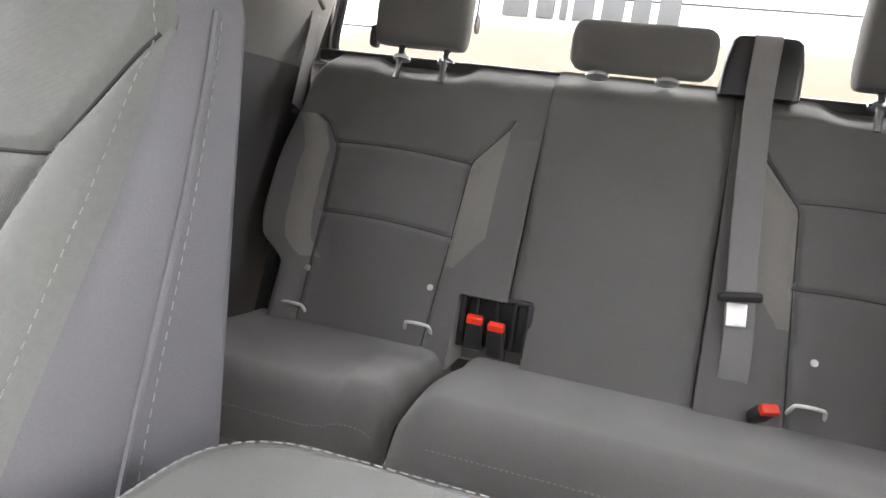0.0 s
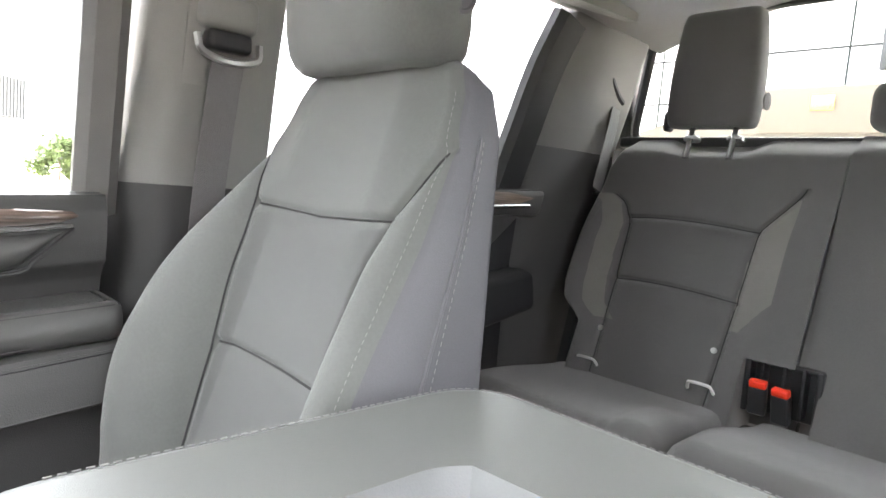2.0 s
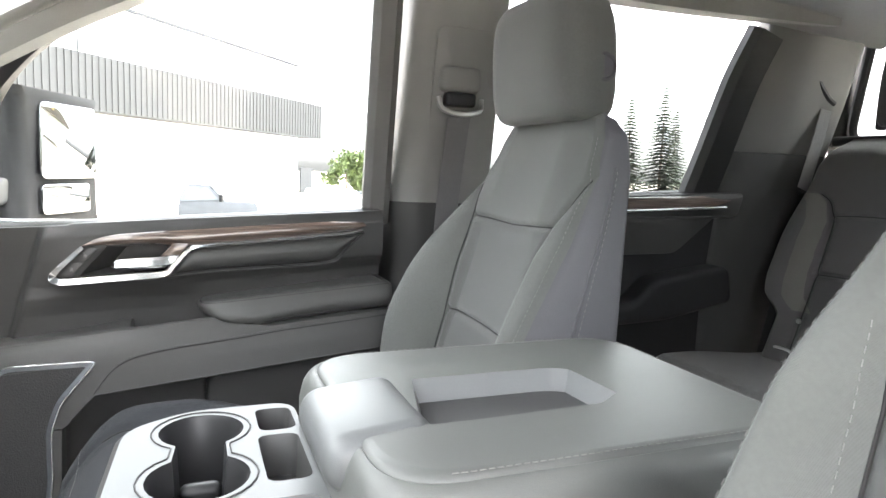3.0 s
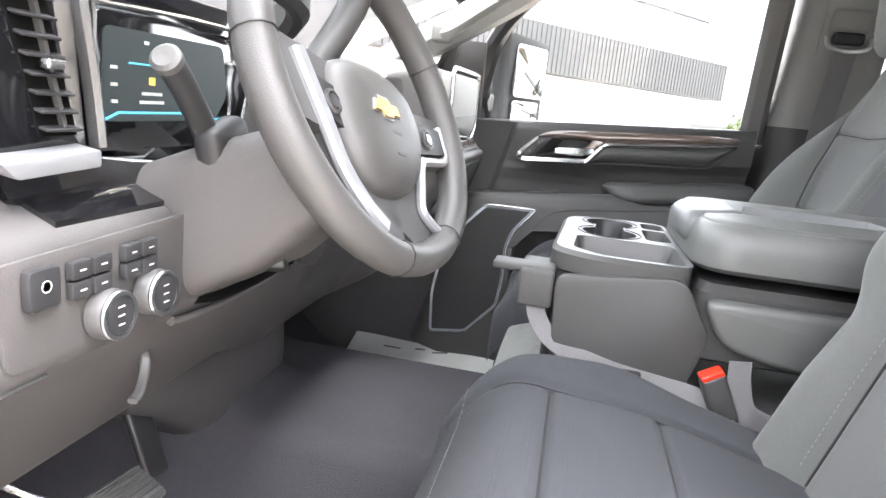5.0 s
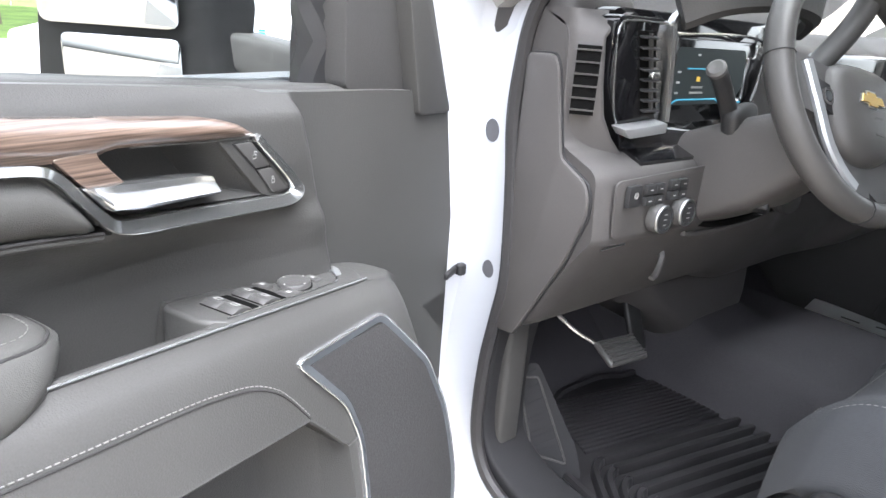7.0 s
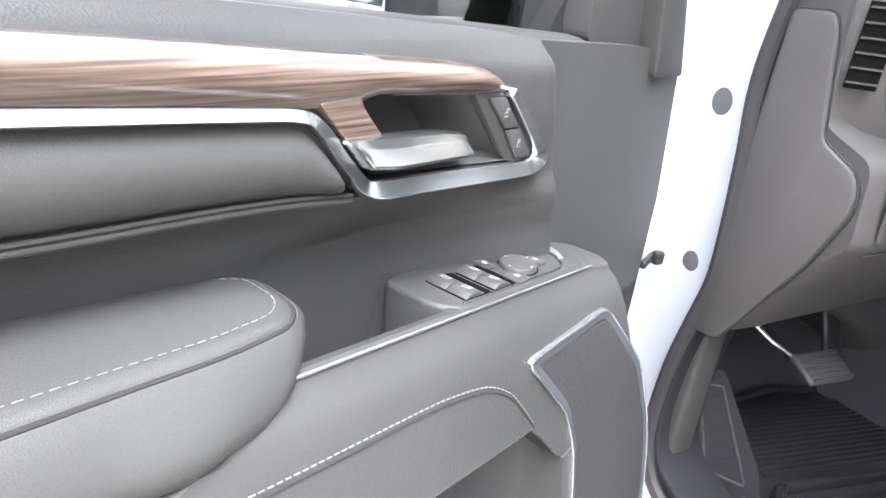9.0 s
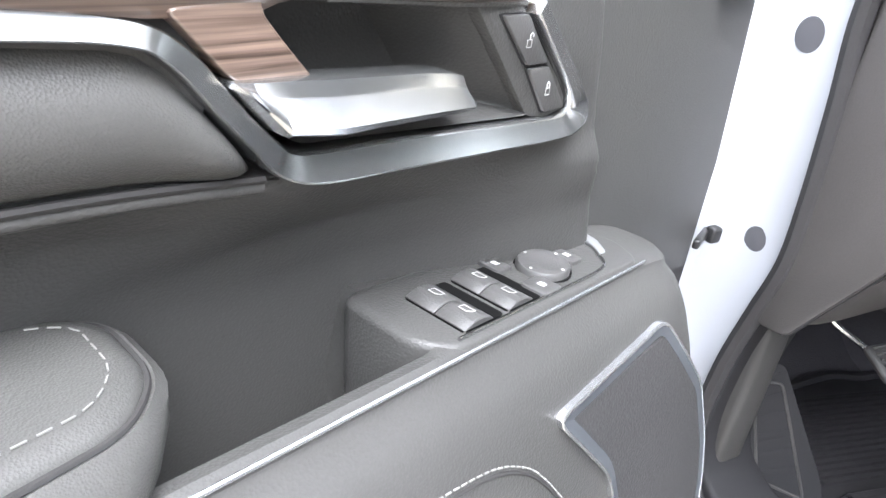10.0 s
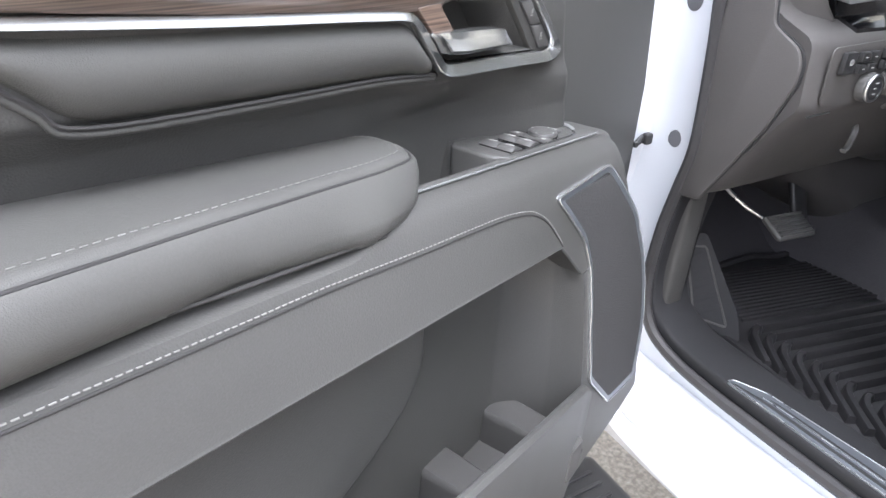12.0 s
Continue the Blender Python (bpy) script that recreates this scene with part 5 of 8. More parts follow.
    part("chrome_trim", loft(loops), CHROME, d, "bright chrome trim line", sharp=24)

    # handle well sunk behind the bezel, button plateau, handle and lock buttons
    part("handle_well", loft([[place(a, vb(a) + 0.004, b) for a, b in well_open], [place(a, vb(a) - 0.002, b) for a, b in inset(well_open, 0.001)], [place(a, -0.028, b) for a, b in well_back], [place(0.915 + (a - 0.915) * 0.01, -0.0285, 1.535 + (b - 1.535) * 0.01) for a, b in well_back]], caps=False), TRIM, d, "dark handle recess")
    part("button_plate", prism(round_poly([(0.866, 1.5590), (0.833, 1.5575), (0.786, 1.511), (0.783, 1.502), (0.80, 1.4985), (0.817, 1.5015)], 0.005, 3), -0.006, 0.004, lambda a, b, dd: place(a, vb(a) + dd, b), 0.0015), TRIM, d)
    part("handle_frame", tube([place(a, vb(a) + 0.005, b) for a, b in ((0.832, 1.5575), (0.87, 1.5582), (0.93, 1.5612), (0.944, 1.5616))], 0.0014, 6), TRIM, d)
    zt_ = [(0.870, 1.5240), (0.876, 1.5300), (0.888, 1.5332), (0.954, 1.5374), (0.986, 1.5388)]
    zb_ = [(0.870, 1.5195), (0.874, 1.5155), (0.954, 1.5180), (0.971, 1.5205), (0.986, 1.5375)]
    loops = []
    for u, k in ((0.870, 0.55), (0.8722, 0.8), (0.876, 0.95), (0.884, 1.0), (0.90, 1.0), (0.93, 1.0), (0.950, 1.0), (0.957, 0.93), (0.964, 0.90), (0.971, 0.88), (0.979, 0.86), (0.985, 0.84)):
        a, b = lerp_table(zb_, u), lerp_table(zt_, u)
        v1, h = 0.010 + 0.019 * k, b - a
        loops.append([place(u, v, z) for v, z in ((0.006, a + h * 0.1), (0.006, b), (v1 - 0.0110, b), (v1 - 0.0092, b - h * 0.03), (v1 - 0.0072, b - h * 0.28), (v1 - 0.0066, b - h * 0.34), (v1 - 0.0002, a + h * 0.20), (v1 - 0.0010, a + h * 0.08), (v1 - 0.004, a), (0.010, a))])
    part("door_handle", loft(loops), CHROME, d, "chrome pull handle", sharp=18)
    for P4, cu, cz, shut in (([(0.8485, 1.5528), (0.8295, 1.5527), (0.8087, 1.5286), (0.8256, 1.5286)], 0.8275, 1.5405, False), ([(0.8240, 1.5268), (0.8072, 1.5268), (0.7870, 1.5032), (0.8055, 1.5026)], 0.8060, 1.5150, True)):
        on = lambda a, b, dd: place(a, vb(a) + dd, b)
        part("button_gap", prism(round_poly(inset(P4, -0.0009), 0.002, 2), 0.0032, 0.0046, on, 0), BLACK, d)
        bt = part("lock_button", prism(round_poly(P4, 0.002, 2), 0.004, 0.0066, on, 0.0008), PLASTIC, d)
        w = 0.0017
        hx = (cu + 0.0011, cu - 0.0011) if shut else (cu - 0.0002, cu - 0.0026)
        box = [(cu + w, cz - 0.0028), (cu - w, cz - 0.0028), (cu - w, cz + 0.0006), (cu + w, cz + 0.0006)]
        part("icon", join(tube([on(a, b, 0.0068) for a, b in box], 0.00028, 5, True),
                          tube([on(a, b, 0.0068) for a, b in ((hx[0], cz + 0.0006), (hx[0], cz + 0.0030), (0.5 * (hx[0] + hx[1]), cz + 0.0038), (hx[1], cz + 0.0030), (hx[1], cz + (0.0006 if shut else 0.0020)))], 0.00028, 5)), ICON, bt, "pale padlock mark")

    # padded insert under the chrome, and the rolled edge below it
    in_bot = [(0.971, 1.5000), (0.985, 1.5015), (1.018, 1.5065), (1.07, 1.5105), (1.15, 1.5145), (1.268, 1.5228), (1.285, 1.5275), (1.300, 1.5405), (1.343, 1.5790)]
    in_top = [(0.971, 1.5035), (0.985, 1.5215), (1.003, 1.5440), (1.009, 1.5490), (1.0165, 1.5515), (1.06, 1.5565), (1.2, 1.5680), (1.343, 1.5800)]
    loops = []
    for u in [0.971, 0.9722, 0.975, 0.98, 0.986] + [0.994 + 0.008 * k for k in range(43)] + [1.3365, 1.341, 1.343]:
        a, b = lerp_table(in_bot, u), lerp_table(in_top, u)
        f = min(1.0, (b - a) / 0.022) ** 0.5 * min(1.0, ((u - 0.9695) / 0.012)) ** 0.5
        loops.append([place(u, -0.016, a)] + [place(u, -0.004 + 0.019 * f * (math.sin(math.pi * (0.02 + 0.93 * q / 14)) ** 0.55) - 0.05 * (a + (b - a) * q / 14 - 1.52) * f, a + (b - a) * q / 14) for q in range(15)] + [place(u, -0.016, b)])
    part("padded_insert", loft(loops), VINYL, d, "padded grey insert")
    low_edge = [(0.969, 1.4975), (1.018, 1.5038), (1.07, 1.5078), (1.15, 1.5118), (1.276, 1.5208), (1.302, 1.5385), (1.348, 1.580)]
    part("insert_gap", sweep(smooth_path([place(u, 0.0055, z + 0.0018) for u, z in low_edge], 6), ring_profile(0.0016, 6)), THREAD_DARK, d, "dark gap under the insert")
    part("edge_roll", sweep(smooth_path([place(u, 0.0030, z - 0.0018) for u, z in low_edge], 6), ring_profile(0.0030, 10)), TRIM, d)

    # armrest pad: a flat stitched top over a rounded side
    plan = round_poly([(1.392, -0.036), (1.20, -0.036), (1.040, -0.034), (1.021, -0.020), (1.022, 0.020), (1.040, 0.042), (1.087, 0.051), (1.14, 0.054), (1.25, 0.062), (1.32, 0.068), (1.392, 0.074)], 0.014, 4)
    topz = lambda u: 1.4515 + 0.105 * (u - 1.04)

    def arm_loop(g, dz, shift=0.0, swell=0.0):
        pts = []
        for (u, v), (bu, bv) in zip(inset(plan, g), plan):
            uu = min(u, 1.392) if bu > 1.38 else u
            pts.append(place(uu + shift * (1 - sstep(1.03, 1.17, bu)), v + swell * (1 - sstep(1.10, 1.24, bu)) * sstep(0.0, 0.04, v), topz(uu) + dz))
        return pts
    arm = part("armrest", loft([arm_loop(0.004, -0.052, 0.060, 0.014), arm_loop(-0.005, -0.0455, 0.050, 0.016), arm_loop(-0.0095, -0.037, 0.037, 0.015), arm_loop(-0.0115, -0.029, 0.024, 0.011), arm_loop(-0.0105, -0.021, 0.013, 0.005), arm_loop(-0.0075, -0.013, 0.005, 0.002), arm_loop(-0.004, -0.007), arm_loop(-0.0004, -0.0034), arm_loop(0.0022, -0.0048),
                                arm_loop(0.0030, -0.0026), arm_loop(0.0055, 0.0), arm_loop(0.011, 0.0012), arm_loop(0.018, 0.0016)]), VINYL, d, "padded grey armrest")
    nf = [i for i, (u, v) in enumerate(plan) if not (v < -0.025 and u > 1.05) and u < 1.385]
    pick = lambda lp: [Vector(lp[i]) for i in nf]
    part("stitching", dashes(smooth_path(pick(arm_loop(0.0125, 0.0020)), 3), 0.0042, 0.0026, 0.0004), STITCH if driver else TRIM, arm, "pale thread stitching")
    part("seam", tube(smooth_path(pick(arm_loop(0.0020, -0.0036)), 3), 0.0013, 6), THREAD_DARK, arm, "dark seam")
    part("seam", tube([place(u, -0.030, topz(u) + 0.0022) for u in (1.036, 1.06, 1.1, 1.2, 1.3, 1.388)], 0.0016, 6), THREAD_DARK, arm, "dark seam")
    part("seam", tube([place(u, low_v(u, z) + 0.0005, z) for u, z in ((1.056, 1.432), (1.068, 1.4295), (1.078, 1.422), (1.092, 1.4165), (1.108, 1.4130), (1.13, 1.4150), (1.165, 1.4192), (1.24, 1.4275), (1.31, 1.436), (1.386, 1.445))], 0.0017, 6), THREAD_DARK, arm, "dark seam")

    # window switches on the ledge
    lz = lambda u: 1.3935 + (u - 0.725) * 0.10
    door_place = place
    if driver:
        place = lambda u, v, z: door_place(u + 0.012, 0.018 + 0.75 * v, z - 0.0065)
        blk = part("switch_panel", prism(round_poly([(0.672, 0.005), (0.690, 0.046), (0.884, 0.046), (0.900, 0.02), (0.900, -0.05), (0.690, -0.05)], 0.014, 4), -0.095, 0.013, lambda a, b, dd: place(a, b, lz(a) + dd - 0.004), 0.005, 3), TRIM, d, "raised switch panel")
        part("panel_line", sweep(smooth_path([place(u, v, lz(u) + 0.0095) for u, v in ((0.88, 0.037), (0.80, 0.037), (0.735, 0.036), (0.716, 0.020), (0.706, 0.002), (0.702, -0.02))], 4), flat_profile(0.0018, 0.003)), SATIN, blk)
        part("end_plate", prism(round_poly([(0.703, -0.016), (0.707, 0.004), (0.715, 0.018), (0.706, 0.020), (0.692, 0.0), (0.688, -0.016)], 0.003, 2), 0, 0.0012, lambda a, b, dd: place(a, b, lz(a) + 0.0092 + dd), 0.0004), SILVER, blk, "smooth silver end plate")
        for cu in (0.859, 0.822):
            part("switch_well", prism(round_poly([(cu - 0.019, -0.022), (cu + 0.014, -0.022), (cu + 0.014, 0.034), (cu - 0.019, 0.034)], 0.003, 2), 0, 0.001, lambda a, b, dd: place(a, b, lz(a) + 0.009 + dd), 0), VOID, blk)
            for cv in (-0.008, 0.020):
                def rocker_top(a, b, dd):
                    q = (a - cu) / 0.0135
                    return place(a, b, lz(a) + 0.0095 + dd + 0.0065 * math.cos(q * 1.25) - 0.0022 + 0.0012 * q)
                cols = [cu - 0.0135 + 0.027 * k / 10 for k in range(11)]
                sw = part("window_switch", loft([[rocker_top(a, cv - 0.0135, -0.010), rocker_top(a, cv - 0.0135, -0.0006), rocker_top(a, cv - 0.0125, 0.0), rocker_top(a, cv + 0.0125, 0.0), rocker_top(a, cv + 0.0135, -0.0006), rocker_top(a, cv + 0.0135, -0.010)] for a in cols]), PLASTIC, blk)
                mark = [(cu - 0.0022, cv - 0.005), (cu - 0.0022, cv + 0.005), (cu + 0.0004, cv + 0.005), (cu + 0.0026, cv + 0.002), (cu + 0.0026, cv - 0.005)]
                part("icon", tube([rocker_top(a, b, 0.0004) for a, b in mark], 0.00024, 5, True), ICON, sw, "pale window mark")
        rot = Vector(place(0.771, 0.006, lz(0.771) + 0.008))
        part("dial_gap", lathe([(0.0, 0.0), (0.0185, 0.0), (0.0185, 0.002), (0.0, 0.0021)], rot, (0, 0, 1), 28), VOID, blk)
        part("mirror_dial", lathe([(0.0172, 0.0), (0.0172, 0.005), (0.0160, 0.0066), (0.0120, 0.0072), (0.0095, 0.0064), (0.0, 0.0062)], rot, (0, 0, 1), 28), PLASTIC, blk, "round mirror control")
        for k in range(4):
            an = k * math.pi / 2 + 0.4
            part("icon", rbox((0.0016, 0.0016, 0.0004), 0, at=rot + Vector((0.0140 * math.cos(an), 0.0140 * math.sin(an), 0.0071))), ICON, blk)
        for cu, cv, wu in ((0.797, -0.018, 0.007), (0.795, 0.026, 0.010), (0.742, 0.006, 0.007)):
            part("switch", prism(round_poly([(cu - wu, cv - 0.012), (cu + wu, cv - 0.012), (cu + wu, cv + 0.012), (cu - wu, cv + 0.012)], 0.004, 2), 0, 0.0045, lambda a, b, dd: place(a, b, lz(a) + 0.0075 + dd), 0.0015), PLASTIC, blk)
            part("icon", prism([(cu - 0.002, cv - 0.003), (cu + 0.002, cv - 0.003), (cu + 0.002, cv + 0.003), (cu - 0.002, cv + 0.003)], 0, 0.0004, lambda a, b, dd: place(a, b, lz(a) + 0.0119 + dd), 0), ICON, blk)
    place = door_place
    if driver:
        part("ledge_strip", sweep([place(u, 0.0540, lz(u) - 0.0008) for u in (0.70, 0.735, 0.8, 0.9, 1.0, 1.05)], ring_profile(0.0013, 8)), FRAMEM, d, "thin bright ledge strip")

    # speaker: bevelled bright frame round a sunk grille
    spk = [(p[0] + (q[0] - p[0]) * k / 6, p[1] + (q[1] - p[1]) * k / 6) for p, q in zip(spk, spk[1:] + spk[:1]) for k in range(6 if math.dist(p, q) > 0.03 else 1)]
    at_spk = lambda a, b, dd: place(a, low_v(a, b) + dd, b)
    mesh_o = inset(spk, 0.0088)

    def across(z):
        """The grille's span along the door at height z."""
        hit = [p[0] + (q[0] - p[0]) * (z - p[1]) / (q[1] - p[1]) for p, q in zip(mesh_o, mesh_o[1:] + mesh_o[:1]) if (p[1] - z) * (q[1] - z) <= 0 and p[1] != q[1]]
        return min(hit), max(hit)

    z_lo, z_hi = min(p[1] for p in mesh_o) + 0.0004, max(p[1] for p in mesh_o) - 0.0004
    loops = []
    for k in range(61):
        z = z_lo + (z_hi - z_lo) * k / 60
        u0, u1 = across(z)
        loops.append([at_spk(u0 + (u1 - u0) * q / 10, z, 0.0018) for q in range(11)] + [at_spk(u1, z, -0.03), at_spk(u0, z, -0.03)])
    g = part("speaker_grille", loft(loops), GRILLE, d, "dark mesh speaker grille")
    ring = lambda o, h: [at_spk(a, b, h) for a, b in inset(spk, o)]
    part("speaker_frame", loft([ring(-0.0004, -0.03), ring(-0.0004, 0.0036), ring(0.0002, 0.0042), ring(0.0014, 0.0042), ring(0.0020, 0.0036), ring(0.0020, -0.03)], caps=False), FRAMEM, g, "thin bright speaker outline", sharp=30)
    part("frame_bevel", loft([ring(0.0019, -0.03), ring(0.0019, 0.0036), ring(0.0042, 0.0031), ring(0.0090, 0.0020), ring(0.0094, -0.03)], caps=False), BEVELM, g, "grey metal bevel", sharp=20)

    # map pocket: outer wall, floor, bottle dividers, back pad
    wall = [(0.772, 1.070, 0.134), (0.80, 1.095, 0.139), (0.82, 1.114, 0.146), (0.86, 1.137, 0.155), (0.92, 1.162, 0.163), (0.99, 1.181, 0.168), (1.13, 1.213, 0.172), (1.26, 1.238, 0.174), (1.388, 1.26, 0.175)]
    pocket = part("map_pocket", loft([[place(u, v, z) for v, z in ((vl - 0.025, 0.884 + 0.2 * max(0, 0.80 - u)), (vl - 0.008, 0.90), (vl + 0.001, 0.94), (vl + 0.004, zl - 0.014), (vl + 0.003, zl - 0.004), (vl - 0.001, zl), (vl - 0.006, zl - 0.001), (vl - 0.010, zl - 0.008), (vl - 0.014, 0.99), (0.06, 0.975), (0.06, 0.884))]
                                      for u, zl, vl in wall]), TRIM, d, "moulded grey map pocket")
    part("pocket_floor", prism([(0.80, 0.03), (0.80, 0.15), (1.388, 0.16), (1.388, 0.03)], 0.985, 0.99, lambda a, b, dd: place(a, b, dd), 0), TRIMD, pocket)
    for cu in (0.848, 0.978, 1.108):
        part("bottle_divider", loft([[place(cu + a * k, b, z) for a, b in round_poly([(-0.027, 0.028), (0.027, 0.028), (0.020, 0.16), (-0.020, 0.16)], 0.008, 3)] for z, k in ((0.99, 1.1), (1.030, 1.0), (1.038, 0.94), (1.041, 0.8))]), TRIMD, pocket)
    part("pocket_panel", prism(round_poly([(1.034, 1.31), (1.030, 1.24), (1.05, 1.20), (1.10, 1.165), (1.20, 1.12), (1.388, 1.06), (1.388, 1.40)], 0.02, 5), 0.030, 0.056, uz, 0.010, 4), TRIM, pocket)
    insert = [(1.388, 1.4245), (1.2467, 1.4095), (1.1772, 1.4026), (1.0741, 1.3894), (0.9716, 1.3775), (0.935, 1.3715), (0.9026, 1.3630), (0.880, 1.350), (0.8661, 1.336), (0.850, 1.314), (0.846, 1.308)]
    on_low = lambda a, b, o: place(a, low_v(a, b) + o, b)
    part("seam", tube([on_low(p.x, p.y - 0.0024, 0.0002) for p in smooth_path([(a, b, 0) for a, b in insert], 6)], 0.0011, 6), THREAD_DARK, panel, "dark seam")
    part("stitching", dashes([on_low(p.x, p.y + 0.0012, 0.0006) for p in smooth_path([(a, b, 0) for a, b in insert], 10)], 0.0036, 0.0018, 0.00055), STITCH if driver else TRIM, panel, "pale thread stitching")
    part("pocket_lip", tube([on_low(u, zu(u) - 0.0005, -0.0022) for u in [0.803 + 0.585 * k / 40 for k in range(41)]], 0.0026, 8), TRIM, pocket)
    # window frame, sail panel and glass
    fr = smooth_path([place(u, v, z) for u, v, z in ((0.64, -0.075, 1.58), (0.645, -0.07, 1.74), (0.69, -0.05, 1.855), (0.79, -0.035, 1.96), (0.96, -0.005, 2.06), (1.2, 0.02, 2.115), (1.375, 0.03, 2.125))], 6)
    part("window_frame", sweep(fr, flat_profile(0.05, 0.045)), BLACK, d)
    part("rear_frame", sweep([place(1.39, -0.07, 1.60), place(1.385, -0.02, 1.85), place(1.38, 0.03, 2.10)], flat_profile(0.06, 0.05)), TRIMC, d)
    sail = part("sail_panel", prism(round_poly([(0.425, 1.53), (0.60, 1.575), (0.645, 1.585), (0.645, 1.80), (0.56, 1.80)], 0.01, 3), -0.10, -0.022, uz, 0.006), TRIMD, d, "dark mirror sail panel")
    part("sail_edge", prism(round_poly([(0.428, 1.545), (0.515, 1.547), (0.575, 1.80), (0.545, 1.80)], 0.008, 3), -0.03, 0.0, uz, 0.005), TRIM, sail)
    edge_ = [(1.58, 0.640, -0.090), (1.74, 0.648, -0.066), (1.855, 0.693, -0.047), (1.96, 0.794, -0.028), (2.06, 0.965, -0.006), (2.105, 1.17, 0.004)]
    part("glass", loft([[place(u, v, z), place(u, v - 0.004, z), place(1.39, v - 0.004, z), place(1.39, v, z)] for z, u, v in edge_]), GLASS, d)
    part("outer_skin", loft([[place(u, v, z) for u, v in ((0.36, -0.115), (1.40, -0.115), (1.42, -0.20 - k), (0.36, -0.20 - k))] for z, k in ((0.80, -0.02), (1.0, 0.02), (1.3, 0.035), (1.56, 0.015), (1.59, -0.03))]), WHITE, d, "white painted outer skin")
    # towing mirror
    gl_at = lambda a, b, dd: place(0.6835 + (-0.295 - a) * 0.47 + dd, a - 0.002 + dd * 0.45, b)
    mirror_place = place
    if driver:
        place = lambda u, v, z: mirror_place(u - 0.085, v, z - 0.035)
    mh = part("side_mirror", loft([[place(u, v, z) for u, v in round_poly([(0.61 - k, -0.285), (0.61 - k, -0.50), (0.70, -0.545 + k), (0.79, -0.535 + k), (0.675, -0.28 - k)], 0.02, 3)]
                                   for z, k in ((1.56, -0.03), (1.575, 0.0), (1.7, 0.02), (1.84, 0.0), (1.86, -0.03))]), MIRRORH, d, "grey plastic towing mirror")
    part("mirror_arm", loft([[place(u + a, v, z + b) for a, b in round_poly([(-0.035, -0.028), (0.035, -0.028), (0.035, 0.028), (-0.035, 0.028)], 0.012, 3)] for u, v, z in ((0.56, -0.10, 1.61), (0.585, -0.20, 1.625), (0.615, -0.30, 1.64), (0.64, -0.36, 1.65))]), TRIM, mh)
    part("mirror_glass", prism(round_poly([(-0.325, 1.665), (-0.505, 1.665), (-0.505, 1.835), (-0.325, 1.835)], 0.015, 3), 0, 0.006, gl_at, 0.001), MIRROR, mh, "flat mirror glass")
    part("wide_mirror_glass", prism(round_poly([(-0.325, 1.585), (-0.48, 1.585), (-0.48, 1.653), (-0.325, 1.653)], 0.012, 3), 0, 0.006, gl_at, 0.001), MIRROR, mh, "small wide-angle mirror glass")
    return d


DU, DN = Vector((-0.9225, -0.386, 0)), Vector((0.386, -0.9225, 0))
front_door(lambda u, v, z: tuple(DU * u + DN * (v - 1.14) + Vector((0, 0, z))), "open dark grey driver's door with wood and chrome trim", True)
front_door(lambda u, v, z: (0.776 - v, 1.24 - u, z), "closed dark grey passenger's door with wood and chrome trim", False)


# ---- body side at the open door ----
opening = [(-0.75, 0.76, 1.78), (-0.755, 0.818, 1.69), (-0.757, 0.834, 1.61), (-0.757, 0.838, 1.54), (-0.757, 0.829, 1.46), (-0.757, 0.821, 1.36), (-0.757, 0.820, 1.29), (-0.757, 0.833, 1.22), (-0.757, 0.848, 1.13), (-0.757, 0.852, 1.02), (-0.757, 0.835, 0.955), (-0.757, 0.79, 0.915), (-0.757, 0.68, 0.895), (-0.757, 0.42, 0.893), (-0.757, 0.0, 0.893), (-0.757, -0.16, 0.90)]
sealo = part("trim", tube(smooth_path(opening, 6), 0.011, 8, up=(1, 0, 0)), SEAL)
tagged(sealo, "grey rubber door seal round the driver's opening", "door seal", kind="structure")

# white painted pillar and rocker outside the seal, swept along the opening


def jamb_mesh():
    loops = []
    path = smooth_path(opening, 6)
    n = len(path)
    for i, p in enumerate(path):
        a, b = path[max(0, i - 1)], path[min(n - 1, i + 1)]
        t = (b - a).normalized()
        out = Vector((0, t.z, -t.y)) if Vector((0, t.z, -t.y)).dot(Vector((0, 0.3, 1.3)) - Vector((0, p.y, p.z))) < 0 else Vector((0, -t.z, t.y))
        loops.append([p + out * o + Vector((-x, 0, 0)) for x, o in ((-0.03, 0.004), (0.0, 0.010), (-0.006, 0.03), (-0.012, 0.075), (0.0, 0.10), (0.05, 0.12), (0.09, 0.135), (0.09, 0.16), (-0.03, 0.16))])
    return loft(loops)


jamb = thing("door_frame", "white painted door frame with grey plugs and check strap", "door frame", (-0.79, 0.85, 0.85), kind="structure")
part("frame", jamb_mesh(), WHITE, jamb)
for z, y in ((1.515, 0.890), (1.292, 0.868)):
    part("plug", lathe([(0.0, 0.0), (0.0185, 0.0), (0.0175, 0.003), (0.0, 0.004)], (-0.7455, y, z), (-1, 0.12, 0), 24), GREYPLUG, jamb, "round grey rubber plug")
part("check_strap", join(rbox((0.05, 0.008, 0.012), 0.003, m=pose(0, 0, 0, 0, 0, 30), at=(-0.80, 0.90, 1.288)), rbox((0.016, 0.014, 0.02), 0.004, at=(-0.778, 0.903, 1.288))), BLACK, jamb, "black door check strap")

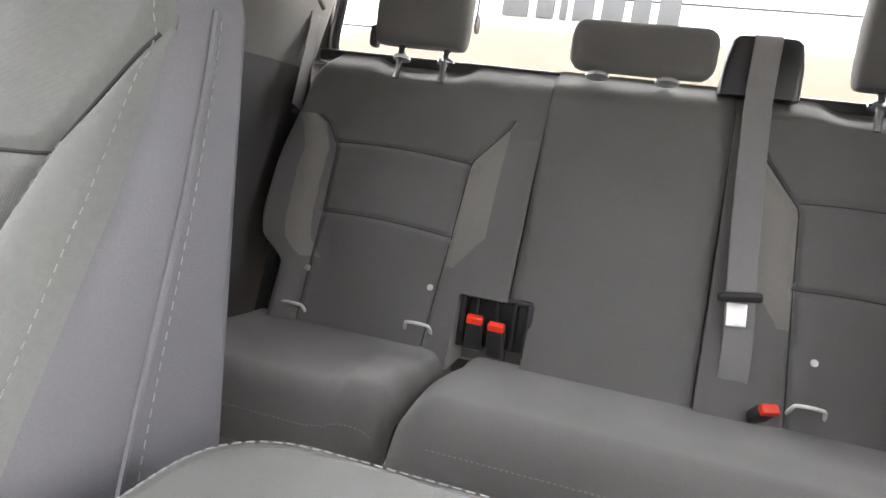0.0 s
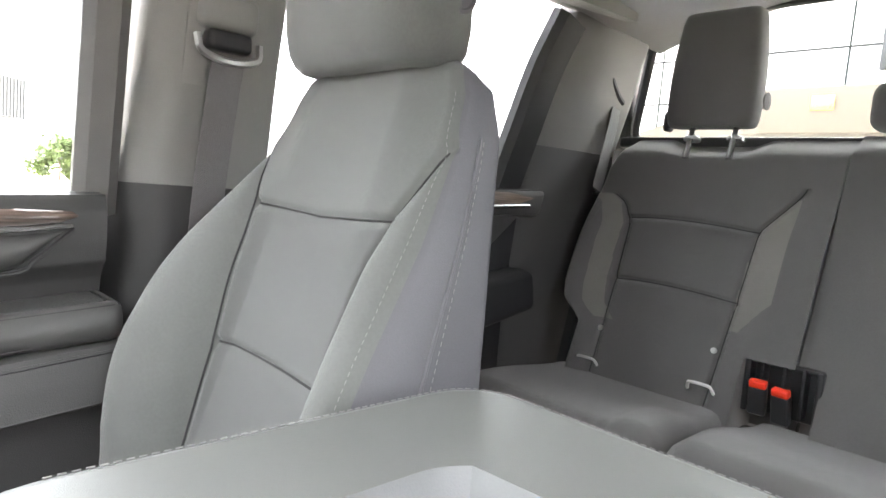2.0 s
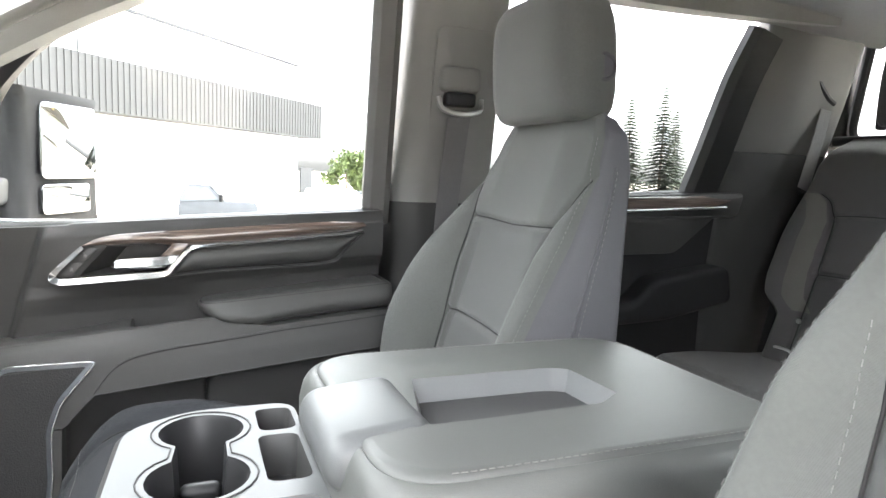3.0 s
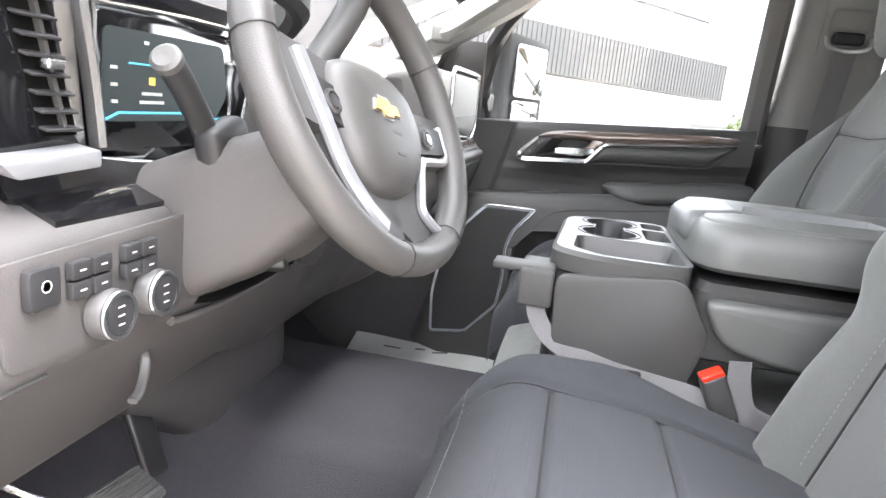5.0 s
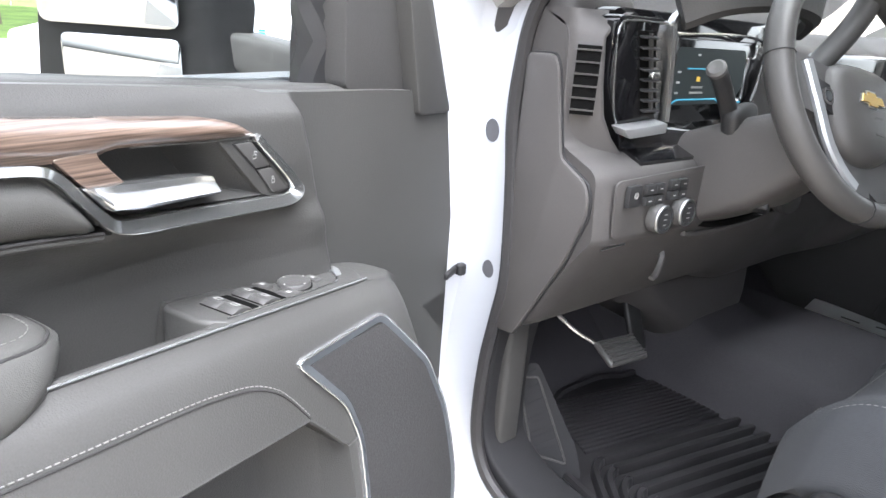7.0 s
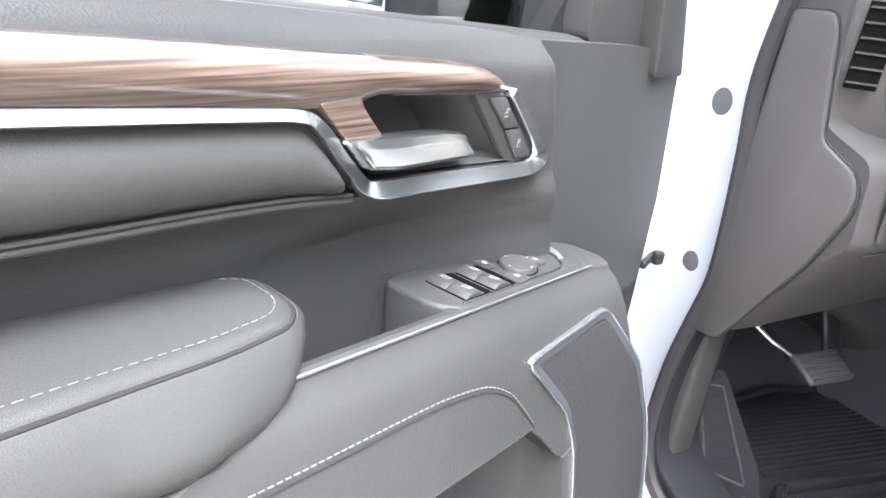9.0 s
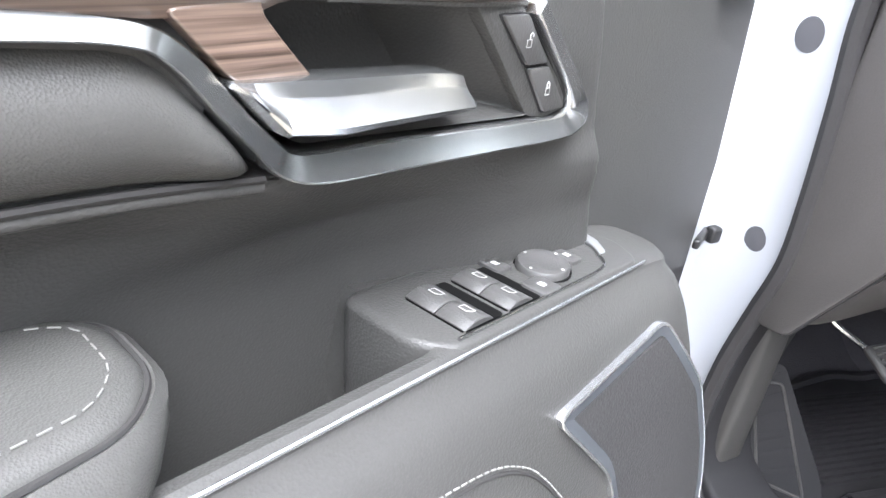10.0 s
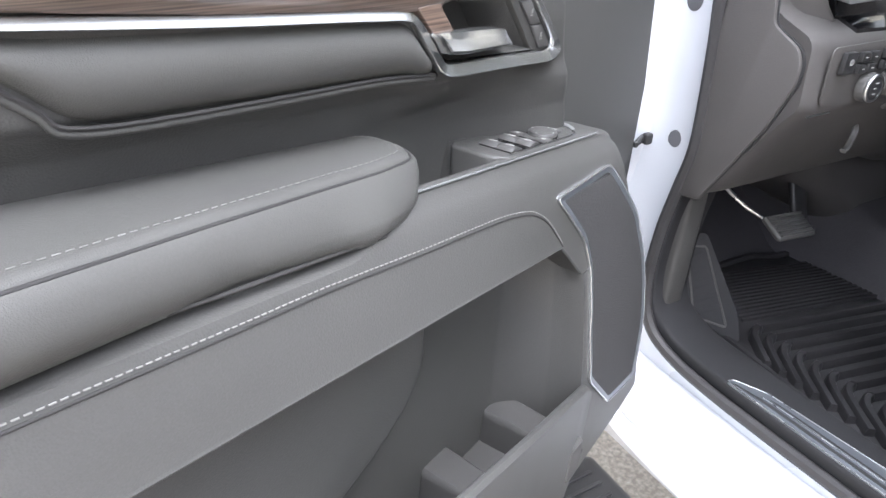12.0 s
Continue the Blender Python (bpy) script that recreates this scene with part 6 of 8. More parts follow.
sill = thing("door_sill", "dark plastic sill with a bright scuff plate", "door sill", (-0.70, 0.3, 0.9), kind="structure")
part("cover", sweep(smooth_path([(-0.695, 0.842, 1.23), (-0.695, 0.858, 1.13), (-0.695, 0.862, 1.03), (-0.695, 0.846, 0.965), (-0.695, 0.80, 0.928), (-0.697, 0.70, 0.912), (-0.70, 0.4, 0.91), (-0.70, -0.15, 0.91)], 6), round_poly([(-0.015, -0.05), (0.015, -0.05), (0.015, 0.05), (-0.015, 0.05)], 0.008, 3), up=(1, 0, 0)), SILLC, sill)
plate_o = round_poly([(-0.7455, 0.652), (-0.732, 0.650), (-0.709, 0.598), (-0.702, 0.50), (-0.695, 0.40), (-0.693, -0.1), (-0.7465, -0.1)], 0.006, 3)
on_sill = lambda a, b, d: (a, b, d)
sp = part("scuff_plate", prism(plate_o, 0.922, 0.9275, on_sill, 0.001), SCUFF, sill, "brushed metal scuff plate")
part("outline", tube([(a, b, 0.9276) for a, b in plate_o], 0.0010, 6, True), FRAMEM, sp, "bright outline")
part("groove", prism([(-0.7415, 0.640), (-0.7385, 0.640), (-0.7295, 0.58), (-0.7295, -0.08), (-0.7360, -0.08), (-0.7360, 0.58)], 0.9268, 0.9281, on_sill, 0), BLACK, sp)
part("groove", prism([(-0.7195, 0.585), (-0.7165, 0.57), (-0.7135, -0.08), (-0.7180, -0.08)], 0.9268, 0.9281, on_sill, 0), BLACK, sp)
part("ridge", tube([(-0.7265, 0.597, 0.9278), (-0.7235, 0.56, 0.9278), (-0.7225, -0.08, 0.9276)], 0.0009, 6), FRAMEM, sp, "bright ridge")

psill = thing("door_sill", "dark plastic sill beside the passenger's door", "door sill", (0.72, 0.3, 0.9), kind="structure")
part("cover", sweep(smooth_path([(0.735, 0.98, 1.04), (0.735, 0.86, 0.935), (0.735, 0.70, 0.91), (0.735, 0.4, 0.91), (0.735, -0.15, 0.91)], 5), flat_profile(0.09, 0.05), up=(0, 0, 1)), TRIMD, psill)

rocker = part("rocker", loft([[(x, y, z) for y in (1.4,) for x, z in ((-0.74, 0.60), (-0.815, 0.74), (-0.835, 0.80), (-0.825, 0.845), (-0.74, 0.86))], [(x, y, z) for y in (-1.3,) for x, z in ((-0.74, 0.60), (-0.815, 0.74), (-0.835, 0.80), (-0.825, 0.845), (-0.74, 0.86))]]), WHITE)
tagged(rocker, "white painted rocker panel", "rocker panel", kind="structure")
fender = part("fender", loft([[(x, y, z) for x, y in ((-0.84, 0.93), (-0.98, 0.98), (-0.99, 1.5), (-0.96, 2.0), (-0.75, 2.0), (-0.75, 0.97))] for z in (0.7, 1.0, 1.3, 1.5)]
                             + [[(x * 0.93, y, 1.57) for x, y in ((-0.84, 0.95), (-0.98, 0.98), (-0.99, 1.5), (-0.96, 2.0), (-0.75, 2.0), (-0.75, 0.97))]]), WHITE)
tagged(fender, "white painted front fender", "fender", kind="structure")
hood = part("hood", grid_sheet(lambda u, v: (-0.93 + 1.86 * u, 1.28 + 1.3 * v, 1.60 - 0.10 * v - 0.05 * (2 * u - 1) ** 2), 12, 8, 0.02), WHITE)
tagged(hood, "white painted hood in front of the windshield", "hood", kind="structure")

step = thing("running_board", "black tubular running board with ribbed step", "running board", (-0.93, 0.3, 0.48))
part("board", rbox((0.17, 1.9, 0.05), 0.022, 4, at=(-0.905, -0.10, 0.59)), BLACK, step)
for k in range(22):
    part("rib", rbox((0.09, 0.008, 0.006), 0.002, at=(-0.905, 0.80 - k * 0.03, 0.617)), RUBBER, step)
part("bracket", rbox((0.16, 0.05, 0.04), 0.01, at=(-0.80, 0.5, 0.575)), BLACK, step)

# ---- dashboard ----
dash = thing("dashboard", "dark grey dashboard with gloss black cluster surround", "dashboard", (0, 0.9, 1.3))
# cross-sections (y, z), widths from the driver's end to the passenger's end
driver_sec = [(1.22, 1.66), (1.0, 1.69), (0.80, 1.695), (0.745, 1.675), (0.735, 1.52), (0.70, 1.505), (0.668, 1.492), (0.660, 1.40), (0.675, 1.382), (0.78, 1.225), (0.84, 1.20), (1.0, 1.25), (1.22, 1.35)]
centre_sec = [(1.22, 1.66), (1.0, 1.69), (0.78, 1.69), (0.715, 1.66), (0.70, 1.52), (0.69, 1.50), (0.68, 1.48), (0.70, 1.38), (0.72, 1.30), (0.80, 1.18), (0.86, 1.16), (1.0, 1.2), (1.22, 1.30)]
pass_sec = [(1.22, 1.66), (1.0, 1.70), (0.70, 1.70), (0.62, 1.695), (0.60, 1.55), (0.575, 1.51), (0.555, 1.50), (0.57, 1.44), (0.60, 1.39), (0.72, 1.22), (0.80, 1.19), (1.0, 1.22), (1.22, 1.32)]


def dash_loop(x):
    if x < -0.25:
        sec = driver_sec
    elif x < 0.18:
        t = sstep(-0.25, -0.1, x)
        sec = [(a[0] * (1 - t) + b[0] * t, a[1] * (1 - t) + b[1] * t) for a, b in zip(driver_sec, centre_sec)]
    else:
        t = sstep(0.18, 0.30, x)
        sec = [(a[0] * (1 - t) + b[0] * t, a[1] * (1 - t) + b[1] * t) for a, b in zip(centre_sec, pass_sec)]
    e = max(0, (abs(x) - 0.70) / 0.05)
    pts = round_poly(sec, 0.022, 4)
    return [(max(-0.70, min(0.70, x)) if y > 0.83 else x, y + (0.012 * e * e if y < 0.83 else 0), z) for y, z in pts]


xs = [-0.752, -0.748, -0.738, -0.72] + [-0.70 + 1.40 * k / 56 for k in range(57)] + [0.72, 0.735, 0.745]
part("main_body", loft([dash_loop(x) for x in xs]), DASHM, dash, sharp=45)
# end cap with its bright outline
cap_o = round_poly([(0.822, 1.635), (0.772, 1.636), (0.762, 1.619), (0.739, 1.503), (0.693, 1.479), (0.684, 1.46), (0.683, 1.434), (0.71, 1.361), (0.79, 1.215), (0.83, 1.21)], 0.010, 4)
part("cap_gap", prism([(0.768 + (a - 0.768) * 1.035 if a < 0.80 else a, 1.43 + (b - 1.43) * 1.012) for a, b in cap_o], 0.0, 0.004, lambda a, b, d: (-0.752 - d, a, b), 0.001), BLACK, dash, "dark gap round the end cover")
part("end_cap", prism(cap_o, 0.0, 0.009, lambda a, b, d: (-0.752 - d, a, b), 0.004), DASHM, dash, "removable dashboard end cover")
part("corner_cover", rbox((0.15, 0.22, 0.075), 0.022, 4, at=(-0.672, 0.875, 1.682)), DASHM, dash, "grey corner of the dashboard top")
part("bright_seam", tube([(-0.735, 0.668, 1.389), (-0.69, 0.664, 1.392)], 0.0012, 6), SATIN, dash)
# switch panel
ypan = 0.662
pl = lambda a, b, d: (a, ypan - d, b)
swp = part("switch_plate", prism(round_poly([(-0.728, 1.405), (-0.735, 1.485), (-0.51, 1.492), (-0.502, 1.40)], 0.012, 4), 0, 0.0025, pl, 0.001), DASHM, dash)
b1_ = part("park_brake_switch", prism(round_poly([(-0.716, 1.449), (-0.716, 1.479), (-0.688, 1.479), (-0.688, 1.449)], 0.004, 2), 0.005, 0.012, pl, 0.002), BLACK, swp)
part("icon", lathe([(0.0045, 0.0), (0.0045, 0.0006), (0.0037, 0.0006), (0.0037, 0.0)], (-0.702, ypan - 0.0122, 1.466), (0, -1, 0), 16), ICON, b1_)
for x0, zt_ in ((-0.677, 1.478), (-0.620, 1.480)):
    for i in range(2):
        for j in range(2):
            cx_, cz_ = x0 + 0.010 + i * 0.022, zt_ - 0.008 - j * 0.0155
            b_ = part("button", prism(round_poly([(cx_ - 0.0098, cz_ - 0.007), (cx_ + 0.0098, cz_ - 0.007), (cx_ + 0.0098, cz_ + 0.007), (cx_ - 0.0098, cz_ + 0.007)], 0.002, 2), 0.005, 0.0115, pl, 0.0015), BLACK, swp)
            part("icon", prism([(cx_ - 0.003, cz_ - 0.0006), (cx_ + 0.003, cz_ - 0.0006), (cx_ + 0.003, cz_ + 0.0006), (cx_ - 0.003, cz_ + 0.0006)], 0.0113, 0.012, pl, 0), ICON, b_)
for cx_, cz_ in ((-0.640, 1.427), (-0.583, 1.430)):
    kb = part("rotary_knob", lathe([(0.021, 0.0), (0.021, 0.008), (0.0195, 0.014), (0.0185, 0.016), (0.0, 0.016)], (cx_, ypan - 0.005, cz_), (0, -1, 0.03), 28), PLASTIC, swp, "round knob with bright rim")
    part("rim", lathe([(0.0198, 0.0), (0.0205, 0.002), (0.0198, 0.004), (0.0165, 0.004), (0.0165, 0.0)], (cx_, ypan - 0.0185, cz_ + 0.0004), (0, -1, 0.03), 28), SATIN, kb)
    part("face", lathe([(0.0, 0.0), (0.0160, 0.0), (0.0160, 0.0025), (0.0, 0.0028)], (cx_, ypan - 0.0195, cz_ + 0.0004), (0, -1, 0.03), 24), BLACK, kb)
    for k in range(3):
        part("icon", rbox((0.007, 0.0008, 0.0011), 0, at=(cx_, ypan - 0.0228, cz_ + 0.008 - k * 0.0075)), ICON, kb)
# gap and lip where the column meets the knee panel
part("column_gap", tube(smooth_path([(-0.497, 0.668, 1.397), (-0.455, 0.667, 1.389), (-0.40, 0.667, 1.3855), (-0.336, 0.667, 1.386), (-0.28, 0.668, 1.391), (-0.24, 0.668, 1.396)], 5), 0.0065, 8), VOID, dash, "dark gap under the column")
part("panel_lip", tube(smooth_path([(-0.53, 0.672, 1.382), (-0.49, 0.672, 1.3755), (-0.40, 0.672, 1.3735), (-0.335, 0.672, 1.3755), (-0.28, 0.671, 1.3815), (-0.23, 0.670, 1.390)], 5), 0.0048, 10), DASHM, dash)
# gloss surround with air vent, side vent and cluster
part("gloss_surround", prism(round_poly([(-0.705, 1.70), (-0.70, 1.58), (-0.66, 1.505), (-0.53, 1.497), (-0.30, 1.52), (-0.27, 1.70)], 0.02, 4), -0.04, 0.004, lambda a, b, d: (a, 0.735 - d, b), 0.003), GLOSS, dash, "gloss black surround")
# grey corner pod that wraps round the vents: plan outlines at rising heights
pod_levels = []
for z, x1, yf_ in ((1.488, -0.655, 0.705), (1.50, -0.662, 0.706), (1.53, -0.690, 0.712), (1.56, -0.708, 0.716), (1.60, -0.716, 0.718), (1.66, -0.722, 0.720), (1.682, -0.70, 0.722), (1.694, -0.66, 0.728)):
    pod_levels.append([(x, y, z) for x, y in round_poly([(-0.752, 0.84), (-0.752, 0.755), (x1 - 0.006, yf_), (x1, yf_), (x1 + 0.01, yf_ + 0.03), (x1 + 0.01, 0.84)], 0.012, 4)])
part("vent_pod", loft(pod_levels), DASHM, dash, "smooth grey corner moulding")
sv_at = lambda f, z, d: (-0.752 + f * 0.031 - 0.0055 - d * 0.77, 0.755 - f * 0.037 - d * 0.64 - 0.0055, z)
svn = part("side_vent", loft([[sv_at(f, z, d) for f, d in ((0.22, -0.002), (0.86, -0.002), (0.86, 0.0035), (0.22, 0.0035))] for z in (1.562, 1.650)]), VOID, dash, "dark side vent")
for k in range(6):
    part("vent_slat", loft([[sv_at(f, 1.5665 + k * 0.0152 + o, d) for d, o in ((0.002, 0.0), (0.006, 0.001), (0.006, 0.003), (0.002, 0.003))] for f in (0.22, 0.86)]), TRIMD, svn)
tower = part("vent_tower", prism(round_poly([(-0.716, 1.690), (-0.712, 1.60), (-0.668, 1.508), (-0.57, 1.499), (-0.475, 1.499), (-0.47, 1.532), (-0.588, 1.545), (-0.605, 1.690)], 0.012, 4), -0.02, 0.014, lambda a, b, d: (a, 0.724 - d, b), 0.005), GLOSS, dash, "gloss black vent tower")
part("tower_line", tube(smooth_path([(-0.604, 0.709, 1.684), (-0.69, 0.709, 1.684), (-0.712, 0.709, 1.674), (-0.712, 0.709, 1.63), (-0.700, 0.709, 1.57), (-0.690, 0.709, 1.552)], 4), 0.0016, 6), CHROME, tower, "thin bright outline")
tv = lambda z: -0.648 + (1.668 - z) * 0.28
part("vent_recess", loft([[(tv(z) + o, y, z) for o, y in ((-0.023, 0.714), (0.015, 0.714), (0.015, 0.7085), (-0.023, 0.7085))] for z in (1.562, 1.672)]), VOID, tower)
for k in range(8):
    z = 1.568 + k * 0.0138
    part("vent_slat", rbox((0.037, 0.010, 0.0025), 0.001, m=pose(0, 0, 0, 16, 0, 0), at=(tv(z) - 0.004, 0.7055, z)), BLACK, tower)
part("vent_tab", rbox((0.018, 0.010, 0.008), 0.003, at=(tv(1.617) - 0.003, 0.699, 1.617)), CHROME, tower, "bright vent tab")
part("vent_vane", loft([[(tv(z) + o, y, z) for o, y in ((-0.002, 0.709), (0.002, 0.709), (0.002, 0.7035), (-0.002, 0.7035))] for z in (1.566, 1.670)]), TRIMD, tower)
part("chrome_post", sweep(smooth_path([(-0.582, 0.706, 1.552), (-0.590, 0.706, 1.61), (-0.602, 0.706, 1.672), (-0.598, 0.708, 1.69), (-0.58, 0.71, 1.70)], 4), [(-0.004, -0.006), (0.005, -0.006), (0.006, 0.004), (0.0, 0.008), (-0.005, 0.005)], up=(0, -1, 0)), CHROME, dash, "chrome vent edge")
part("chrome_foot", prism(round_poly([(-0.697, 1.550), (-0.683, 1.537), (-0.600, 1.541), (-0.600, 1.5555), (-0.66, 1.5515)], 0.003, 2), 0, 0.024, lambda a, b, d: (a, 0.712 - d, b - 0.15 * d), 0.004), SILVER, dash, "chrome vent foot")
part("chrome_line", tube([(-0.598, 0.712, 1.540), (-0.51, 0.716, 1.538), (-0.495, 0.716, 1.545)], 0.0016, 6), CHROME, dash, "thin bright line")
cl = part("gauge_panel", prism(round_poly([(-0.578, 1.545), (-0.572, 1.668), (-0.33, 1.668), (-0.32, 1.60), (-0.36, 1.545)], 0.015, 4), 0, 0.006, lambda a, b, d: (a, 0.724 - d, b), 0.002), GLOSS, dash, "lit display in gloss black")
part("display", prism(round_poly([(-0.565, 1.572), (-0.562, 1.655), (-0.37, 1.655), (-0.36, 1.60), (-0.385, 1.572)], 0.01, 3), 0, 0.001, lambda a, b, d: (a, 0.7175 - d, b), 0), SCREEN, cl, "dim glowing display")
part("display_line", join(tube([(-0.562, 0.7155, 1.574), (-0.545, 0.7155, 1.580), (-0.44, 0.7155, 1.580), (-0.425, 0.7155, 1.574), (-0.36, 0.7155, 1.574)], 0.0012, 6), tube([(-0.53, 0.7155, 1.625), (-0.47, 0.7155, 1.625)], 0.0009, 6)), CYAN, cl)
for x, z, w in ((-0.497, 1.598, 0.03), (-0.497, 1.590, 0.036), (-0.55, 1.62, 0.008), (-0.55, 1.605, 0.008), (-0.55, 1.59, 0.008), (-0.505, 1.645, 0.006)):
    part("display_mark", rbox((w, 0.001, 0.003), 0, at=(x, 0.7158, z)), ICON, cl)
part("warning_mark", rbox((0.008, 0.001, 0.007), 0, at=(-0.497, 0.7158, 1.610)), AMBER, cl)
part("cluster_rim", tube(smooth_path([(-0.575, 0.712, 1.55), (-0.578, 0.712, 1.66), (-0.56, 0.712, 1.672), (-0.34, 0.712, 1.672), (-0.318, 0.712, 1.62), (-0.33, 0.712, 1.575)], 4), 0.0025, 6), CHROME, dash, "thin bright cluster rim")
part("hood_edge", sweep(smooth_path([(-0.60, 0.70, 1.70), (-0.55, 0.66, 1.725), (-0.42, 0.645, 1.735), (-0.30, 0.66, 1.725), (-0.25, 0.70, 1.70)], 5), flat_profile(0.03, 0.05)), TRIMD, dash)
# passenger side: padded panel with bright frame, wood strip, glove box
pp = part("upper_pad", prism(round_poly([(0.30, 1.565), (0.30, 1.685), (0.655, 1.69), (0.665, 1.575), (0.62, 1.545)], 0.018, 4), 0, 0.03, lambda a, b, d: (a, 0.605 - d + 0.02 * (a - 0.3), b), 0.012, 4), TRIML, dash, "pale padded panel")
part("frame", tube([(a, 0.578 + 0.02 * (a - 0.3), b) for a, b in round_poly([(0.29, 1.555), (0.29, 1.695), (0.665, 1.70), (0.675, 1.57), (0.63, 1.535)], 0.02, 4)], 0.0045, 8, True, (0, 1, 0)), CHROME, pp, "bright frame")
part("stitching", dashes([(0.31, 0.5742, 1.59), (0.65, 0.58, 1.597)], 0.006, 0.004, 0.001), STITCH, pp)
part("wood_strip", rbox((0.36, 0.012, 0.02), 0.005, at=(0.48, 0.582, 1.528)), WOOD, dash)
part("bright_strip", tube([(0.25, 0.572, 1.512), (0.66, 0.572, 1.512)], 0.004, 8), CHROME, dash)
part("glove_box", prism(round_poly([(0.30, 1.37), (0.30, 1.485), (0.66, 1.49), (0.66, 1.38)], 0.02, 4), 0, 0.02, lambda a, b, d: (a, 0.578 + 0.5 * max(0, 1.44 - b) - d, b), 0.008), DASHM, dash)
# middle stack with controls
stack = part("control_panel", prism(round_poly([(-0.19, 1.40), (-0.19, 1.66), (0.24, 1.66), (0.24, 1.40)], 0.02, 3), 0, 0.03, lambda a, b, d: (a, 0.70 - d, b), 0.006), GLOSS, dash, "gloss black control stack")
for k in range(4):
    part("button_row", rbox((0.36, 0.012, 0.014), 0.004, at=(0.02, 0.668, 1.425 + k * 0.022)), SATIN if k % 2 else BLACK, stack)
for x in (-0.15, 0.19):
    part("volume_knob", lathe([(0.018, 0), (0.018, 0.018), (0.014, 0.021), (0.0, 0.021)], (x, 0.668, 1.53), (0, -1, 0), 20), SATIN, stack)
part("lower_duct", loft([[(x, y, z) for x, y in round_poly([(x0, yf + 0.05), (x0 + 0.06, yf), (x1 - 0.02, yf), (x1, yf + 0.04), (x1, 1.12), (x0, 1.12)], 0.035, 5)]
                         for z, x0, x1, yf in ((0.925, -0.05, 0.12, 0.90), (0.935, -0.075, 0.135, 0.878), (0.965, -0.105, 0.145, 0.862), (1.02, -0.165, 0.147, 0.852), (1.08, -0.245, 0.148, 0.848), (1.13, -0.325, 0.148, 0.850), (1.20, -0.37, 0.148, 0.856), (1.27, -0.38, 0.148, 0.87))]), DASHM, dash, "grey lower duct cover")
part("release_lever", sweep(smooth_path([(-0.525, 0.715, 1.355), (-0.53, 0.70, 1.335), (-0.545, 0.695, 1.31), (-0.56, 0.692, 1.305)], 4), flat_profile(0.010, 0.006)), PLASTIC, dash, "grey hood release lever")

# ---- steering wheel and column ----
WC, WT, WR = Vector((-0.439, 0.511, 1.616)), 0.457, 0.1685
wyaw = -0.168
wx = Vector((math.cos(wyaw), math.sin(wyaw), 0))
wn = Vector((math.sin(wyaw) * math.cos(WT), -math.cos(wyaw) * math.cos(WT), math.sin(WT)))
wy = wn.cross(wx)
wp = lambda a, b, c=0.0: WC + wx * a + wy * b + wn * c
wheel = thing("steering_wheel", "grey leather steering wheel with bright spokes", "steering wheel", tuple(WC))
rimpath = [wp(WR * math.cos(2 * math.pi * k / 72), WR * math.sin(2 * math.pi * k / 72)) for k in range(72)]
part("rim", sweep(rimpath, [(0.0165 * math.cos(k * math.pi / 6), 0.0185 * math.sin(k * math.pi / 6)) for k in range(12)], True, tuple(wn)), LEATHER, wheel, "stitched grey leather rim")
for a0 in (15, 75, 105, 165, 250, 290):
    r_ = radians(a0)
    part("seam", tube([wp((WR + 0.0172 * math.cos(q)) * math.cos(r_), (WR + 0.0172 * math.cos(q)) * math.sin(r_), 0.0192 * math.sin(q)) for q in [k * math.pi / 6 for k in range(12)]], 0.0009, 5, True), BLACK, wheel)
# hub and spokes, the wheel turned a little clockwise
wh = lambda a, b, c=0.0: wp(0.982 * a + 0.19 * b, -0.19 * a + 0.982 * b, c)
shield = round_poly([(-0.078, 0.020), (-0.035, 0.030), (0.025, 0.028), (0.058, 0.012), (0.072, -0.035), (0.052, -0.082), (0.010, -0.108), (-0.040, -0.108), (-0.070, -0.085), (-0.086, -0.030)], 0.022, 5)
hub = part("airbag_cover", loft([[tuple(wh(-0.006 + (a + 0.006) * f, -0.038 + (b + 0.038) * f, c)) for a, b in shield] for f, c in ((0.9, -0.035), (1.0, -0.022), (1.0, -0.006), (0.975, 0.004), (0.90, 0.012), (0.75, 0.018), (0.4, 0.021))]), LEATHER, wheel, "grey airbag cover")
badge = [(-0.022, -0.005), (-0.008, -0.005), (-0.006, -0.009), (0.010, -0.009), (0.010, -0.005), (0.024, -0.005), (0.020, 0.005), (0.008, 0.005), (0.006, 0.009), (-0.010, 0.009), (-0.010, 0.005), (-0.018, 0.005)]
part("emblem_edge", loft([[tuple(wh(-0.020 + a * 1.12, -0.024 + b * 1.25, c)) for a, b in badge] for c in (0.018, 0.0222)]), SATIN, hub, "bright badge edge")
part("emblem", loft([[tuple(wh(-0.020 + a, -0.024 + b, c)) for a, b in badge] for c in (0.018, 0.0235)]), GOLD, hub, "plain gold badge")
for b in (-0.046, -0.068):
    part("lettering_bar", loft([[tuple(wh(a, b + o, c)) for a, o in ((-0.014, -0.0015), (0.002, -0.0015), (0.002, 0.0015), (-0.014, 0.0015))] for c in (0.0185, 0.0212)]), TRIM, hub)
slab = lambda pts, c0, c1: loft([[tuple(wh(a, b, c)) for a, b in pts] for c in (c0, c1)])
